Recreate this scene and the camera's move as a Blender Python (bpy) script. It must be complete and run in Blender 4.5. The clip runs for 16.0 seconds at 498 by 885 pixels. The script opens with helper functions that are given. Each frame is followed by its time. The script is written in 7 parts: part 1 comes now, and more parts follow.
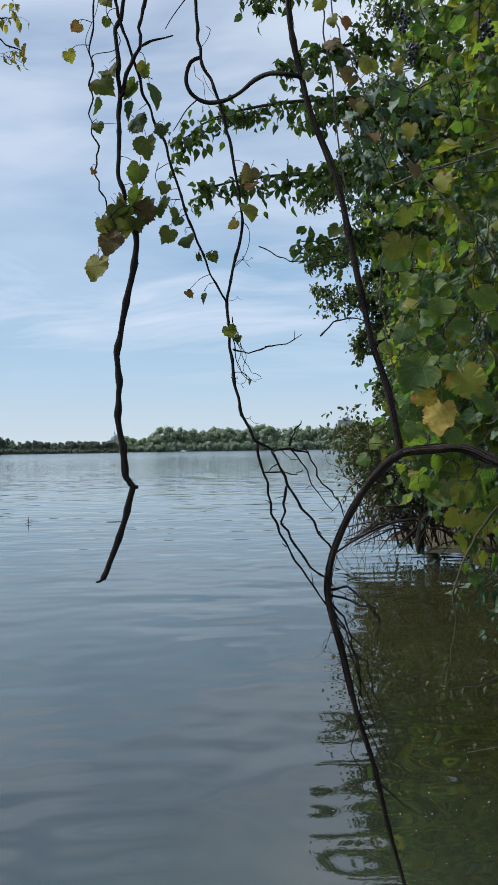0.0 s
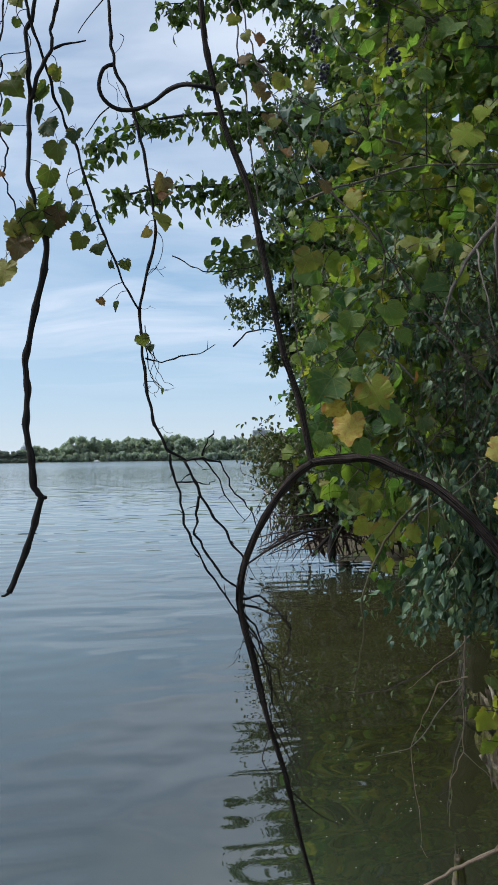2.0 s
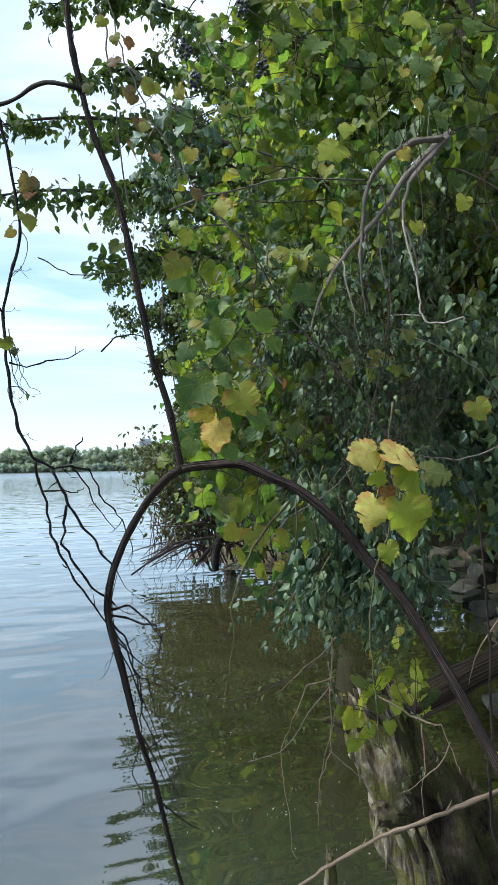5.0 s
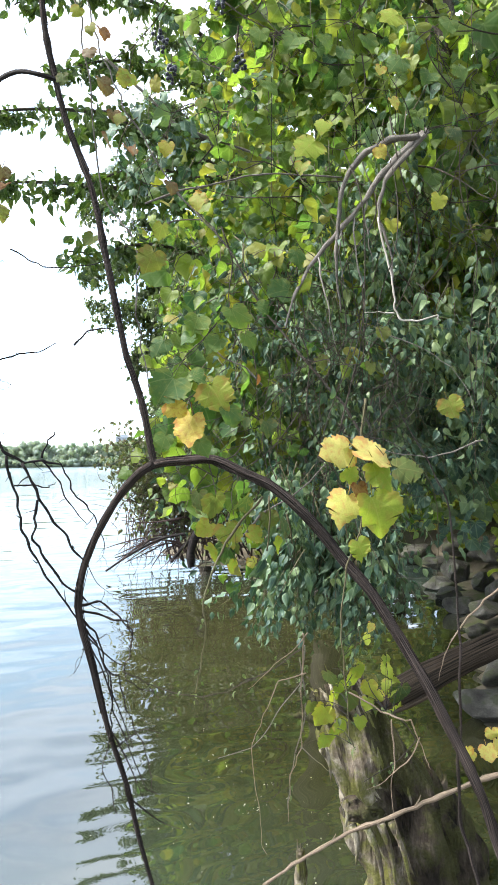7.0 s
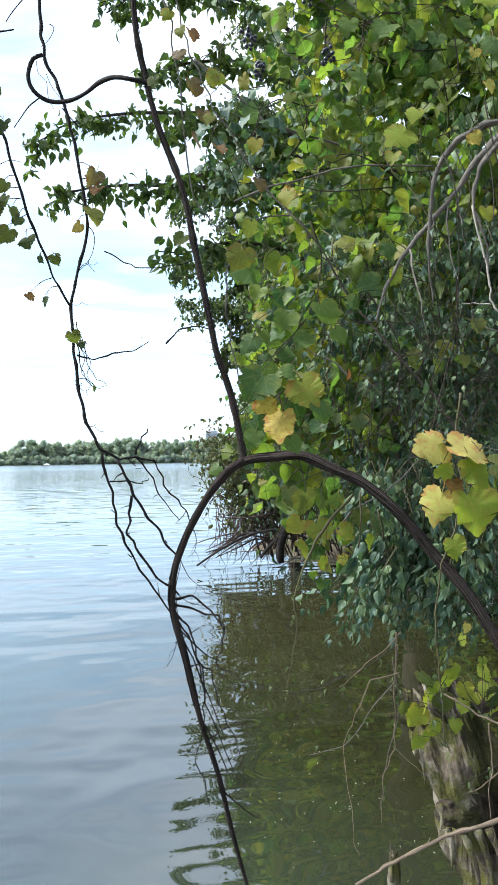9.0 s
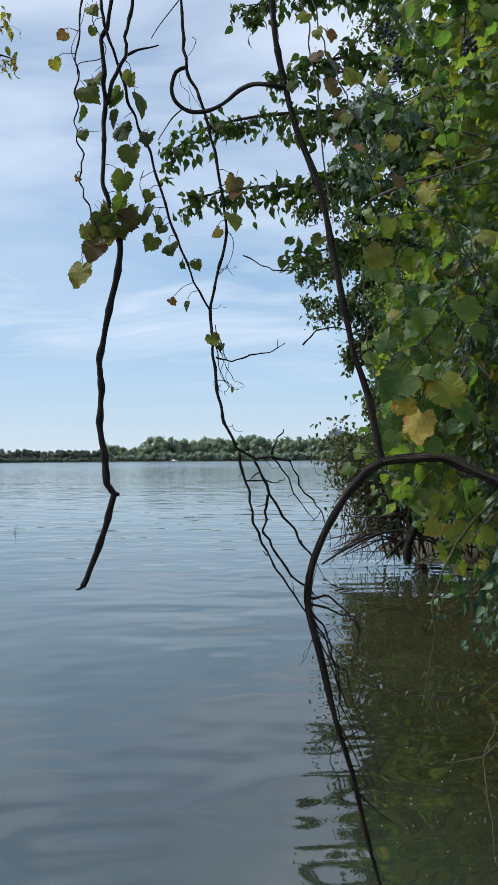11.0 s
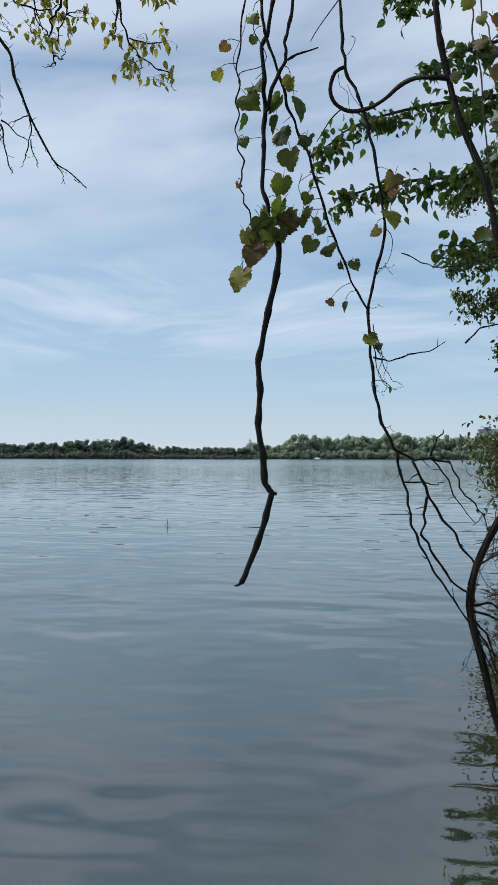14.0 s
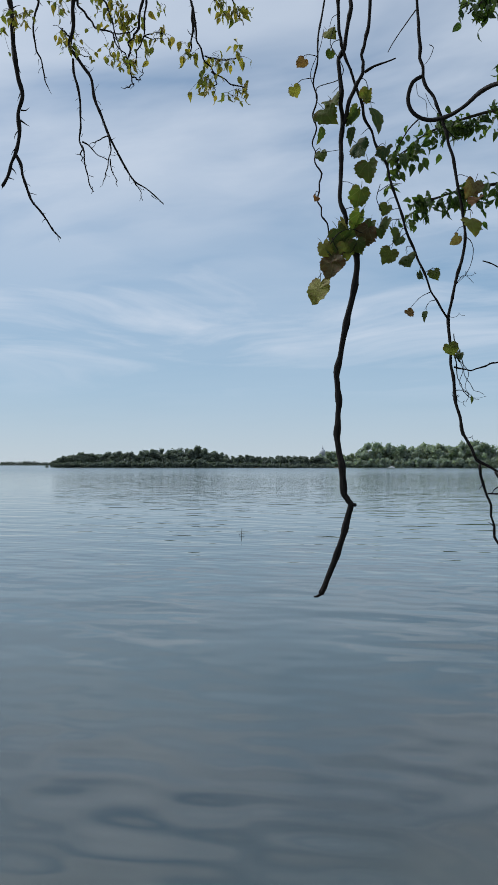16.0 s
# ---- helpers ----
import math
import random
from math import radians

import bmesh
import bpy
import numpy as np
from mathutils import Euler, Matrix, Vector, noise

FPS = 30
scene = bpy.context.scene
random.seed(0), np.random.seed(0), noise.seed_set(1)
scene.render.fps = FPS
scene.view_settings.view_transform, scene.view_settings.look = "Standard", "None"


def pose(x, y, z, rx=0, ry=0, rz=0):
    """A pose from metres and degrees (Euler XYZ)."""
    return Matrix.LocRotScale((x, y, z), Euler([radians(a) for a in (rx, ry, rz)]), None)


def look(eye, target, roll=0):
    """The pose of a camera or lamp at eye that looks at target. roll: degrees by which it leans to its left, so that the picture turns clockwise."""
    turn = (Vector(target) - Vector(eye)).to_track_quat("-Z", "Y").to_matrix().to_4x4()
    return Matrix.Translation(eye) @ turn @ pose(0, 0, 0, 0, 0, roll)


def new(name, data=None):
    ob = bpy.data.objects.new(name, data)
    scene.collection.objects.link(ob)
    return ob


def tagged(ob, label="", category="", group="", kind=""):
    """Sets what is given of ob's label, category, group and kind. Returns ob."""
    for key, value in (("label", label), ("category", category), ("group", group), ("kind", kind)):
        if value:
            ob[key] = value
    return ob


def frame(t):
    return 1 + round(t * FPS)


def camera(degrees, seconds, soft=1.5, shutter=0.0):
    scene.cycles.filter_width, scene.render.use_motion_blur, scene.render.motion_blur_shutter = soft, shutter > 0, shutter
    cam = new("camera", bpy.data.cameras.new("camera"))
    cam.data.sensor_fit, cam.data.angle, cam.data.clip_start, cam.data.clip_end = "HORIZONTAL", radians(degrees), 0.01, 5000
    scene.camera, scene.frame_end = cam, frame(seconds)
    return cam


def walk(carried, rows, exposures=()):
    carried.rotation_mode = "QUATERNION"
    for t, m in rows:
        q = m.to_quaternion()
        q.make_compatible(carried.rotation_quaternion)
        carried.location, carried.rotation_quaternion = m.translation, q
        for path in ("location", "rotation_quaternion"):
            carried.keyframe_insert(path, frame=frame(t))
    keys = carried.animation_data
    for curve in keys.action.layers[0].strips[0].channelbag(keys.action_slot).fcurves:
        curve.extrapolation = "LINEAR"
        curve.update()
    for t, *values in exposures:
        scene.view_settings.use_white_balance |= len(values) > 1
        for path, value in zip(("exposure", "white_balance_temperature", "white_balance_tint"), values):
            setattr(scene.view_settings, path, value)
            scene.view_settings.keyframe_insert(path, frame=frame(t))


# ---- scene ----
cam = camera(37.0, 16.0, soft=0.95)
# seconds, eye x y z, then the turn about x, y and z in degrees
ROWS = [
    (0.0, 0.016, 0.005, 1.953, 90.45, 0.83, 0.57),
    (0.5, 0.011, 0.004, 1.954, 90.47, 0.66, -0.56),
    (1.0, 0.017, 0.005, 1.952, 90.62, 0.68, -1.97),
    (1.5, 0.022, 0.000, 1.949, 90.89, 0.77, -3.84),
    (2.0, 0.026, 0.005, 1.951, 91.15, 0.74, -5.96),
    (2.5, 0.047, 0.008, 1.956, 91.40, 0.79, -7.58),
    (3.0, 0.062, 0.009, 1.955, 91.56, 0.75, -9.10),
    (3.5, 0.072, 0.007, 1.947, 91.69, 0.89, -10.54),
    (4.0, 0.080, 0.008, 1.942, 91.77, 1.06, -11.91),
    (4.5, 0.090, 0.010, 1.938, 91.81, 1.19, -13.26),
    (5.0, 0.095, 0.009, 1.935, 91.79, 1.25, -14.63),
    (7.5, 0.113, 0.013, 1.931, 91.46, 0.82, -16.41),
    (8.0, 0.111, 0.011, 1.931, 91.40, 0.78, -14.65),
    (8.5, 0.110, 0.020, 1.932, 91.32, 0.85, -12.26),
    (9.0, 0.107, 0.020, 1.932, 91.31, 0.92, -9.58),
    (9.5, 0.097, 0.019, 1.934, 91.27, 0.94, -6.88),
    (12.0, 0.030, 0.001, 1.947, 91.21, -0.03, 3.63),
    (12.5, 0.021, 0.008, 1.948, 91.10, -0.07, 5.46),
    (13.0, 0.005, -0.000, 1.953, 91.02, -0.08, 7.29),
    (13.5, 0.003, -0.004, 1.953, 91.00, -0.07, 9.15),
    (14.0, -0.003, -0.009, 1.954, 91.10, -0.17, 10.85),
    (14.5, -0.007, -0.013, 1.958, 91.31, -0.08, 12.61),
    (15.0, -0.019, -0.026, 1.961, 91.52, 0.16, 14.14),
    (15.5, -0.020, -0.036, 1.963, 91.67, 0.03, 15.47),
    (16.0, -0.023, -0.038, 1.965, 91.75, -0.07, 16.45),
]
# seconds, stops, kelvin, tint
EXPOSURES = [(0.0, 0.36, 6150, 8), (1.5, 0.40, 6150, 8), (2.5, 0.55, 6150, 8), (3.5, 0.78, 6100, 7), (5.0, 1.2, 6100, 7), (7.5, 2.25, 6450, 10), (8.0, 2.15, 6450, 10),
             (8.5, 1.85, 6350, 9), (9.0, 1.55, 6150, 8), (9.5, 0.85, 5950, 8), (12.0, 0.42, 6150, 7), (14.0, 0.28, 6150, 7), (16.0, 0.10, 6150, 7)]
walk(cam, [(t, pose(x, y, z, rx, ry, rz)) for t, x, y, z, rx, ry, rz in ROWS], EXPOSURES)

# ---- sky and sun ----
SUN_TURN, SUN_HEIGHT = -85.0, 48.0  # degrees to the right of straight ahead, degrees above the horizon


def node(tree, kind, **values):
    """A node with its inputs (by name, spaces as underscores) and settings filled in; a socket value is linked."""
    n = tree.nodes.new(kind)
    for key, value in values.items():
        socket = n.inputs.get(key.replace("_", " ")) if not key.startswith("in") else n.inputs[int(key[2:])]
        if socket is None:
            if key == "operation":
                n.operation = value
            elif key == "blend_type":
                n.blend_type = value
            elif key == "data_type":
                n.data_type = value
            continue
        if isinstance(value, bpy.types.NodeSocket):
            tree.links.new(value, socket)
        else:
            socket.default_value = value
    return n


def ramp(tree, fac, stops):
    n = tree.nodes.new("ShaderNodeValToRGB")
    els = n.color_ramp.elements
    while len(els) < len(stops):
        els.new(0.5)
    for el, (at, col) in zip(els, stops):
        el.position = at
        el.color = (*col, 1) if len(col) == 3 else col
    tree.links.new(fac, n.inputs[0])
    return n.outputs[0]


def mixed(tree, fac, a, b, blend="MIX"):
    n = tree.nodes.new("ShaderNodeMix")
    n.data_type, n.blend_type = "RGBA", blend
    for value, socket in ((fac, n.inputs[0]), (a, n.inputs[6]), (b, n.inputs[7])):
        if isinstance(value, bpy.types.NodeSocket):
            tree.links.new(value, socket)
        else:
            socket.default_value = (*value, 1) if isinstance(value, tuple) else value
    return n.outputs[2]


def mapped(tree, vector, scale=(1, 1, 1), place=(0, 0, 0), turn=(0, 0, 0)):
    return node(tree, "ShaderNodeMapping", Vector=vector, Scale=scale, Location=place, Rotation=turn).outputs[0]


world = bpy.data.worlds.new("lake_sky")
scene.world = world
world.use_nodes = True
wt = world.node_tree
wt.nodes.clear()
sky = wt.nodes.new("ShaderNodeTexSky")
sky.sky_type, sky.sun_disc = "NISHITA", False
sky.sun_elevation, sky.sun_rotation = radians(SUN_HEIGHT), radians(SUN_TURN)
sky.altitude, sky.air_density, sky.dust_density, sky.ozone_density = 250, 1.0, 0.15, 1.6
way = node(wt, "ShaderNodeTexCoord").outputs["Generated"]
split = node(wt, "ShaderNodeSeparateXYZ", Vector=way)
high = node(wt, "ShaderNodeMath", operation="MAXIMUM", in0=split.outputs["Z"], in1=0.05).outputs[0]
high = node(wt, "ShaderNodeMath", operation="ADD", in0=high, in1=0.10).outputs[0]
flat = node(wt, "ShaderNodeVectorMath", operation="DIVIDE", in0=way,
            in1=node(wt, "ShaderNodeCombineXYZ", X=high, Y=high, Z=high).outputs[0]).outputs[0]
bend = node(wt, "ShaderNodeTexNoise", Vector=mapped(wt, flat, (0.8, 0.8, 0.0)), Scale=1.0, Detail=3.0)
warp = node(wt, "ShaderNodeVectorMath", operation="MULTIPLY_ADD", in0=bend.outputs["Color"], in1=(0.9, 0.9, 0), in2=flat).outputs[0]
veil = node(wt, "ShaderNodeTexNoise", Vector=mapped(wt, warp, (0.55, 1.0, 0.0), (3.1, 0.7, 0), (0, 0, 0.35)), Scale=1.0, Detail=6.0, Roughness=0.52).outputs["Fac"]
wisp = node(wt, "ShaderNodeTexNoise", Vector=mapped(wt, warp, (0.8, 1.5, 0.0), (1.3, 4.2, 0), (0, 0, -0.55)), Scale=1.0, Detail=5.0, Roughness=0.48).outputs["Fac"]
veil = ramp(wt, veil, [(0.38, (0, 0, 0)), (0.58, (1, 1, 1))])
wisp = ramp(wt, wisp, [(0.42, (0, 0, 0)), (0.72, (0.9, 0.9, 0.9))])
# loose white feathers lower down
curl = node(wt, "ShaderNodeTexNoise", Vector=mapped(wt, flat, (0.5, 0.5, 0.0), (4.0, 2.0, 0)), Scale=1.0, Detail=2.0)
curled = node(wt, "ShaderNodeVectorMath", operation="MULTIPLY_ADD", in0=curl.outputs["Color"], in1=(2.2, 2.2, 0), in2=flat).outputs[0]
feather = node(wt, "ShaderNodeTexNoise", Vector=mapped(wt, curled, (0.75, 1.15, 0.0), (2.7, 8.8, 0), (0, 0, 0.5)), Scale=1.0, Detail=8.0, Roughness=0.58).outputs["Fac"]
feather = ramp(wt, feather, [(0.49, (0, 0, 0)), (0.67, (0.95, 0.95, 0.95))])
belt = ramp(wt, split.outputs["Z"], [(0.08, (0, 0, 0)), (0.19, (0.8, 0.8, 0.8)), (0.30, (0.75, 0.75, 0.75)), (0.5, (0.2, 0.2, 0.2))])
feather = mixed(wt, 1.0, feather, belt, "MULTIPLY")
# the cloud sheet thins out towards the horizon
sheet = ramp(wt, split.outputs["Z"], [(0.03, (0.02, 0.02, 0.02)), (0.13, (0.10, 0.10, 0.10)), (0.25, (0.40, 0.40, 0.40)), (0.42, (0.9, 0.9, 0.9))])
cover = mixed(wt, 1.0, mixed(wt, 1.0, mixed(wt, 1.0, veil, wisp, "SCREEN"), sheet, "MULTIPLY"), feather, "SCREEN")
CLOUD, SKY_POWER = (7.9, 8.35, 9.3), 0.08
# damp air: pale at the horizon, light blue above
tint = ramp(wt, split.outputs["Z"], [(0.0, (0.635, 0.70, 0.755)), (0.10, (0.455, 0.605, 0.755)), (0.20, (0.36, 0.53, 0.72)), (0.40, (0.33, 0.49, 0.69))])
tint = node(wt, "ShaderNodeVectorMath", operation="SCALE", in0=tint, Scale=10.0).outputs[0]
haze = ramp(wt, split.outputs["Z"], [(0.0, (0.95, 0.95, 0.95)), (0.2, (0.8, 0.8, 0.8)), (0.4, (0.5, 0.5, 0.5)), (0.7, (0.2, 0.2, 0.2))])
# thin cloud scatters the sun forwards and is brightest round it
SUN_WAY = (math.sin(radians(SUN_TURN)) * math.cos(radians(SUN_HEIGHT)), math.cos(radians(SUN_TURN)) * math.cos(radians(SUN_HEIGHT)), math.sin(radians(SUN_HEIGHT)))
near_sun = node(wt, "ShaderNodeVectorMath", operation="DOT_PRODUCT", in0=way, in1=SUN_WAY).outputs["Value"]
near_sun = node(wt, "ShaderNodeMath", operation="POWER", in0=node(wt, "ShaderNodeMath", operation="MAXIMUM", in0=near_sun, in1=0.0).outputs[0], in1=22.0).outputs[0]
near_sun = node(wt, "ShaderNodeMath", operation="MULTIPLY_ADD", in0=near_sun, in1=6.0, in2=0.98).outputs[0]
lit = node(wt, "ShaderNodeVectorMath", operation="SCALE", in0=CLOUD, Scale=near_sun).outputs[0]
colour = mixed(wt, cover, mixed(wt, haze, sky.outputs[0], tint), lit)
wt.links.new(node(wt, "ShaderNodeBackground", Color=colour, Strength=SKY_POWER).outputs[0], node(wt, "ShaderNodeOutputWorld").inputs[0])

sun = new("sun", bpy.data.lights.new("sun", "SUN"))
sun.data.energy, sun.data.angle, sun.data.color = 3.5, radians(14.0), (1.0, 0.97, 0.92)
a, h = radians(SUN_TURN), radians(SUN_HEIGHT)
sun.matrix_world = look((30 * math.sin(a) * math.cos(h), 30 * math.cos(a) * math.cos(h), 30 * math.sin(h)), (0, 0, 0))


# ---- materials ----
def material(name):
    m = bpy.data.materials.new(name)
    m.use_nodes = True
    t = m.node_tree
    t.nodes.clear()
    return m, t


def finish(tree, shader):
    tree.links.new(shader, node(tree, "ShaderNodeOutputMaterial").inputs[0])


def leaf_material(name, colours, glow=0.45, single=False, rough=0.42, blotch=(0.30, 0.19, 0.05), worn=0.25):
    """A leaf: colour varied leaf by leaf, blotches of decay, gloss, and light that comes through it."""
    m, t = material(name)
    pick = node(t, "ShaderNodeObjectInfo").outputs["Random"] if single else node(t, "ShaderNodeNewGeometry").outputs["Random Per Island"]
    k = len(colours) - 1
    base = ramp(t, pick, [(i / k, c) for i, c in enumerate(colours)])
    co = node(t, "ShaderNodeTexCoord").outputs["Object"]
    big = node(t, "ShaderNodeTexNoise", Vector=co, Scale=9.0 if not single else 5.0, Detail=4.0).outputs["Fac"]
    fine = node(t, "ShaderNodeTexNoise", Vector=co, Scale=140.0 if not single else 26.0, Detail=2.0).outputs["Fac"]
    spot = ramp(t, big, [(0.48, (0, 0, 0)), (0.63, (worn, worn, worn))] if single else [(0.55, (0, 0, 0)), (0.75, (worn, worn, worn))])
    base = mixed(t, spot, base, blotch)
    base = mixed(t, 0.35, base, ramp(t, fine, [(0.3, (0.55, 0.55, 0.55)), (0.7, (1, 1, 1))]), "MULTIPLY")
    blade = co if single else node(t, "ShaderNodeTexCoord").outputs["UV"]
    at = node(t, "ShaderNodeSeparateXYZ", Vector=blade)
    wide = node(t, "ShaderNodeMath", operation="ABSOLUTE", in0=at.outputs["X"]).outputs[0]
    angle = node(t, "ShaderNodeMath", operation="ARCTAN2", in0=wide, in1=at.outputs["Y"]).outputs[0]
    fan = node(t, "ShaderNodeMath", operation="PINGPONG", in0=angle, in1=0.36).outputs[0]
    gap = node(t, "ShaderNodeMath", operation="MULTIPLY", in0=fan, in1=node(t, "ShaderNodeVectorMath", operation="LENGTH", in0=blade).outputs["Value"]).outputs[0]
    vein = ramp(t, gap, [(0.004, (0.22, 0.22, 0.22)), (0.02, (0, 0, 0))] if single else [(0.012, (0.4, 0.4, 0.4)), (0.045, (0, 0, 0))])
    base = mixed(t, vein, base, mixed(t, 0.5, base, (0.45, 0.42, 0.2)) if single else mixed(t, 0.45, base, (0.30, 0.36, 0.18)))
    if single:
        rim = node(t, "ShaderNodeVectorMath", operation="DISTANCE", in0=mapped(t, co, (1, 1, 0)), in1=(0, 0.36, 0)).outputs["Value"]
        rim = node(t, "ShaderNodeMath", operation="MULTIPLY_ADD", in0=big, in1=0.55, in2=rim).outputs[0]
        base = mixed(t, ramp(t, rim, [(0.70, (0, 0, 0)), (0.86, (worn * 1.3, worn * 1.3, worn * 1.3))]), base, blotch)
    bump = node(t, "ShaderNodeBump", Height=fine, Strength=0.25, Distance=0.004).outputs[0]
    skin = node(t, "ShaderNodeBsdfPrincipled", Base_Color=base, Roughness=0.62 if single else rough, Normal=bump)
    skin.inputs["Specular IOR Level"].default_value = 0.25 if single else 0.38
    skin.inputs["Coat Weight"].default_value, skin.inputs["Coat Roughness"].default_value = 0.0 if single else 0.05, 0.4
    through_light = node(t, "ShaderNodeBsdfTranslucent", Color=mixed(t, 1.0, base, (1.14, 1.29, 0.62), "MULTIPLY"), Normal=bump)
    finish(t, node(t, "ShaderNodeMixShader", in0=glow, in1=skin.outputs[0], in2=through_light.outputs[0]).outputs[0])
    return m


def bark_material(name, dark, pale, along=6.0, rough=0.85, relief=0.006, fibres=14, lo=0.38, hi=0.64):
    """Stringy bark: fibres run with the stem, whose map has metres along it."""
    m, t = material(name)
    uv = node(t, "ShaderNodeTexCoord").outputs["UV"]
    fibre = node(t, "ShaderNodeTexNoise", Vector=mapped(t, uv, (fibres, along, 1)), Scale=1.0, Detail=5.0, Roughness=0.65).outputs["Fac"]
    stain = node(t, "ShaderNodeTexNoise", Vector=node(t, "ShaderNodeTexCoord").outputs["Object"], Scale=7.0, Detail=4.0).outputs["Fac"]
    base = ramp(t, fibre, [(lo, dark), (hi, pale)])
    base = mixed(t, ramp(t, stain, [(0.45, (0, 0, 0)), (0.75, (0.5, 0.5, 0.5))]), base, tuple(c * 0.5 for c in pale))
    bump = node(t, "ShaderNodeBump", Height=fibre, Strength=1.0, Distance=relief).outputs[0]
    finish(t, node(t, "ShaderNodeBsdfPrincipled", Base_Color=base, Roughness=rough, Normal=bump, Specular_IOR_Level=0.15).outputs[0])
    return m


def stump_material(name, dark, mid, pale, moss, lo=0.40, hi=0.62):
    """Weathered wood that stands: long checks and blotches in the wood's own metres, with moss in patches."""
    m, t = material(name)
    co = node(t, "ShaderNodeTexCoord").outputs["Object"]
    blot = node(t, "ShaderNodeTexNoise", Vector=mapped(t, co, (1, 1, 0.6)), Scale=7.0, Detail=7.0, Roughness=0.65).outputs["Fac"]
    grain = node(t, "ShaderNodeTexNoise", Vector=mapped(t, co, (34, 34, 3.0), (0, 0, 0), (0, 0.42, 0)), Scale=1.0, Detail=6.0, Roughness=0.68).outputs["Fac"]
    check = node(t, "ShaderNodeTexNoise", Vector=mapped(t, co, (12, 12, 1.6), (3, 1, 0), (0, 0.42, 0)), Scale=1.0, Detail=5.0, Roughness=0.6).outputs["Fac"]
    fine = node(t, "ShaderNodeTexNoise", Vector=co, Scale=95.0, Detail=4.0).outputs["Fac"]
    base = ramp(t, blot, [(lo, dark), (0.5 * (lo + hi), mid), (hi, pale)])
    base = mixed(t, 0.75, base, ramp(t, grain, [(0.36, (0.28, 0.27, 0.26)), (0.58, (1, 1, 1))]), "MULTIPLY")
    base = mixed(t, ramp(t, check, [(0.36, (0.95, 0.95, 0.95)), (0.43, (0, 0, 0))]), base, tuple(0.35 * c for c in dark))
    base = mixed(t, 0.5, base, ramp(t, fine, [(0.3, (0.5, 0.5, 0.5)), (0.7, (1, 1, 1))]), "MULTIPLY")
    grow = node(t, "ShaderNodeTexNoise", Vector=co, Scale=5.0, Detail=8.0, Roughness=0.7).outputs["Fac"]
    base = mixed(t, ramp(t, grow, [(0.46, (0, 0, 0)), (0.55, (0.85, 0.85, 0.85))]), base, mixed(t, 0.7, moss, ramp(t, fine, [(0.3, (0.4, 0.4, 0.4)), (0.7, (1, 1, 1))]), "MULTIPLY"))
    height = node(t, "ShaderNodeMath", operation="MULTIPLY_ADD", in0=check, in1=1.5, in2=grain).outputs[0]
    height = node(t, "ShaderNodeMath", operation="MULTIPLY_ADD", in0=fine, in1=0.25, in2=height).outputs[0]
    bump = node(t, "ShaderNodeBump", Height=height, Strength=1.0, Distance=0.03).outputs[0]
    finish(t, node(t, "ShaderNodeBsdfPrincipled", Base_Color=base, Roughness=0.92, Normal=bump, Specular_IOR_Level=0.15).outputs[0])
    return m


def earth_material(name, stops, scale, rough=0.9, relief=0.02, extra=None):
    """Rock, soil and old wood: two sizes of noise in the object's own metres."""
    m, t = material(name)
    co = node(t, "ShaderNodeTexCoord").outputs["Object"]
    big = node(t, "ShaderNodeTexNoise", Vector=co, Scale=scale, Detail=8.0, Roughness=0.62).outputs["Fac"]
    fine = node(t, "ShaderNodeTexNoise", Vector=co, Scale=scale * 14, Detail=4.0).outputs["Fac"]
    base = ramp(t, big, stops)
    base = mixed(t, 0.5, base, ramp(t, fine, [(0.3, (0.45, 0.45, 0.45)), (0.7, (1, 1, 1))]), "MULTIPLY")
    if extra:
        moss = node(t, "ShaderNodeTexNoise", Vector=co, Scale=scale * 1.7, Detail=6.0).outputs["Fac"]
        base = mixed(t, ramp(t, moss, [(0.5, (0, 0, 0)), (0.62, (0.85, 0.85, 0.85))]), base, extra)
    both = node(t, "ShaderNodeMath", operation="MULTIPLY_ADD", in0=fine, in1=0.4, in2=big).outputs[0]
    bump = node(t, "ShaderNodeBump", Height=both, Strength=0.8, Distance=relief).outputs[0]
    finish(t, node(t, "ShaderNodeBsdfPrincipled", Base_Color=base, Roughness=rough, Normal=bump, Specular_IOR_Level=0.15).outputs[0])
    return m


def plain_material(name, col, rough=0.6):
    m, t = material(name)
    co = node(t, "ShaderNodeTexCoord").outputs["Object"]
    n = node(t, "ShaderNodeTexNoise", Vector=co, Scale=3.0, Detail=4.0).outputs["Fac"]
    base = ramp(t, n, [(0.3, tuple(c * 0.8 for c in col)), (0.7, col)])
    finish(t, node(t, "ShaderNodeBsdfPrincipled", Base_Color=base, Roughness=rough).outputs[0])
    return m


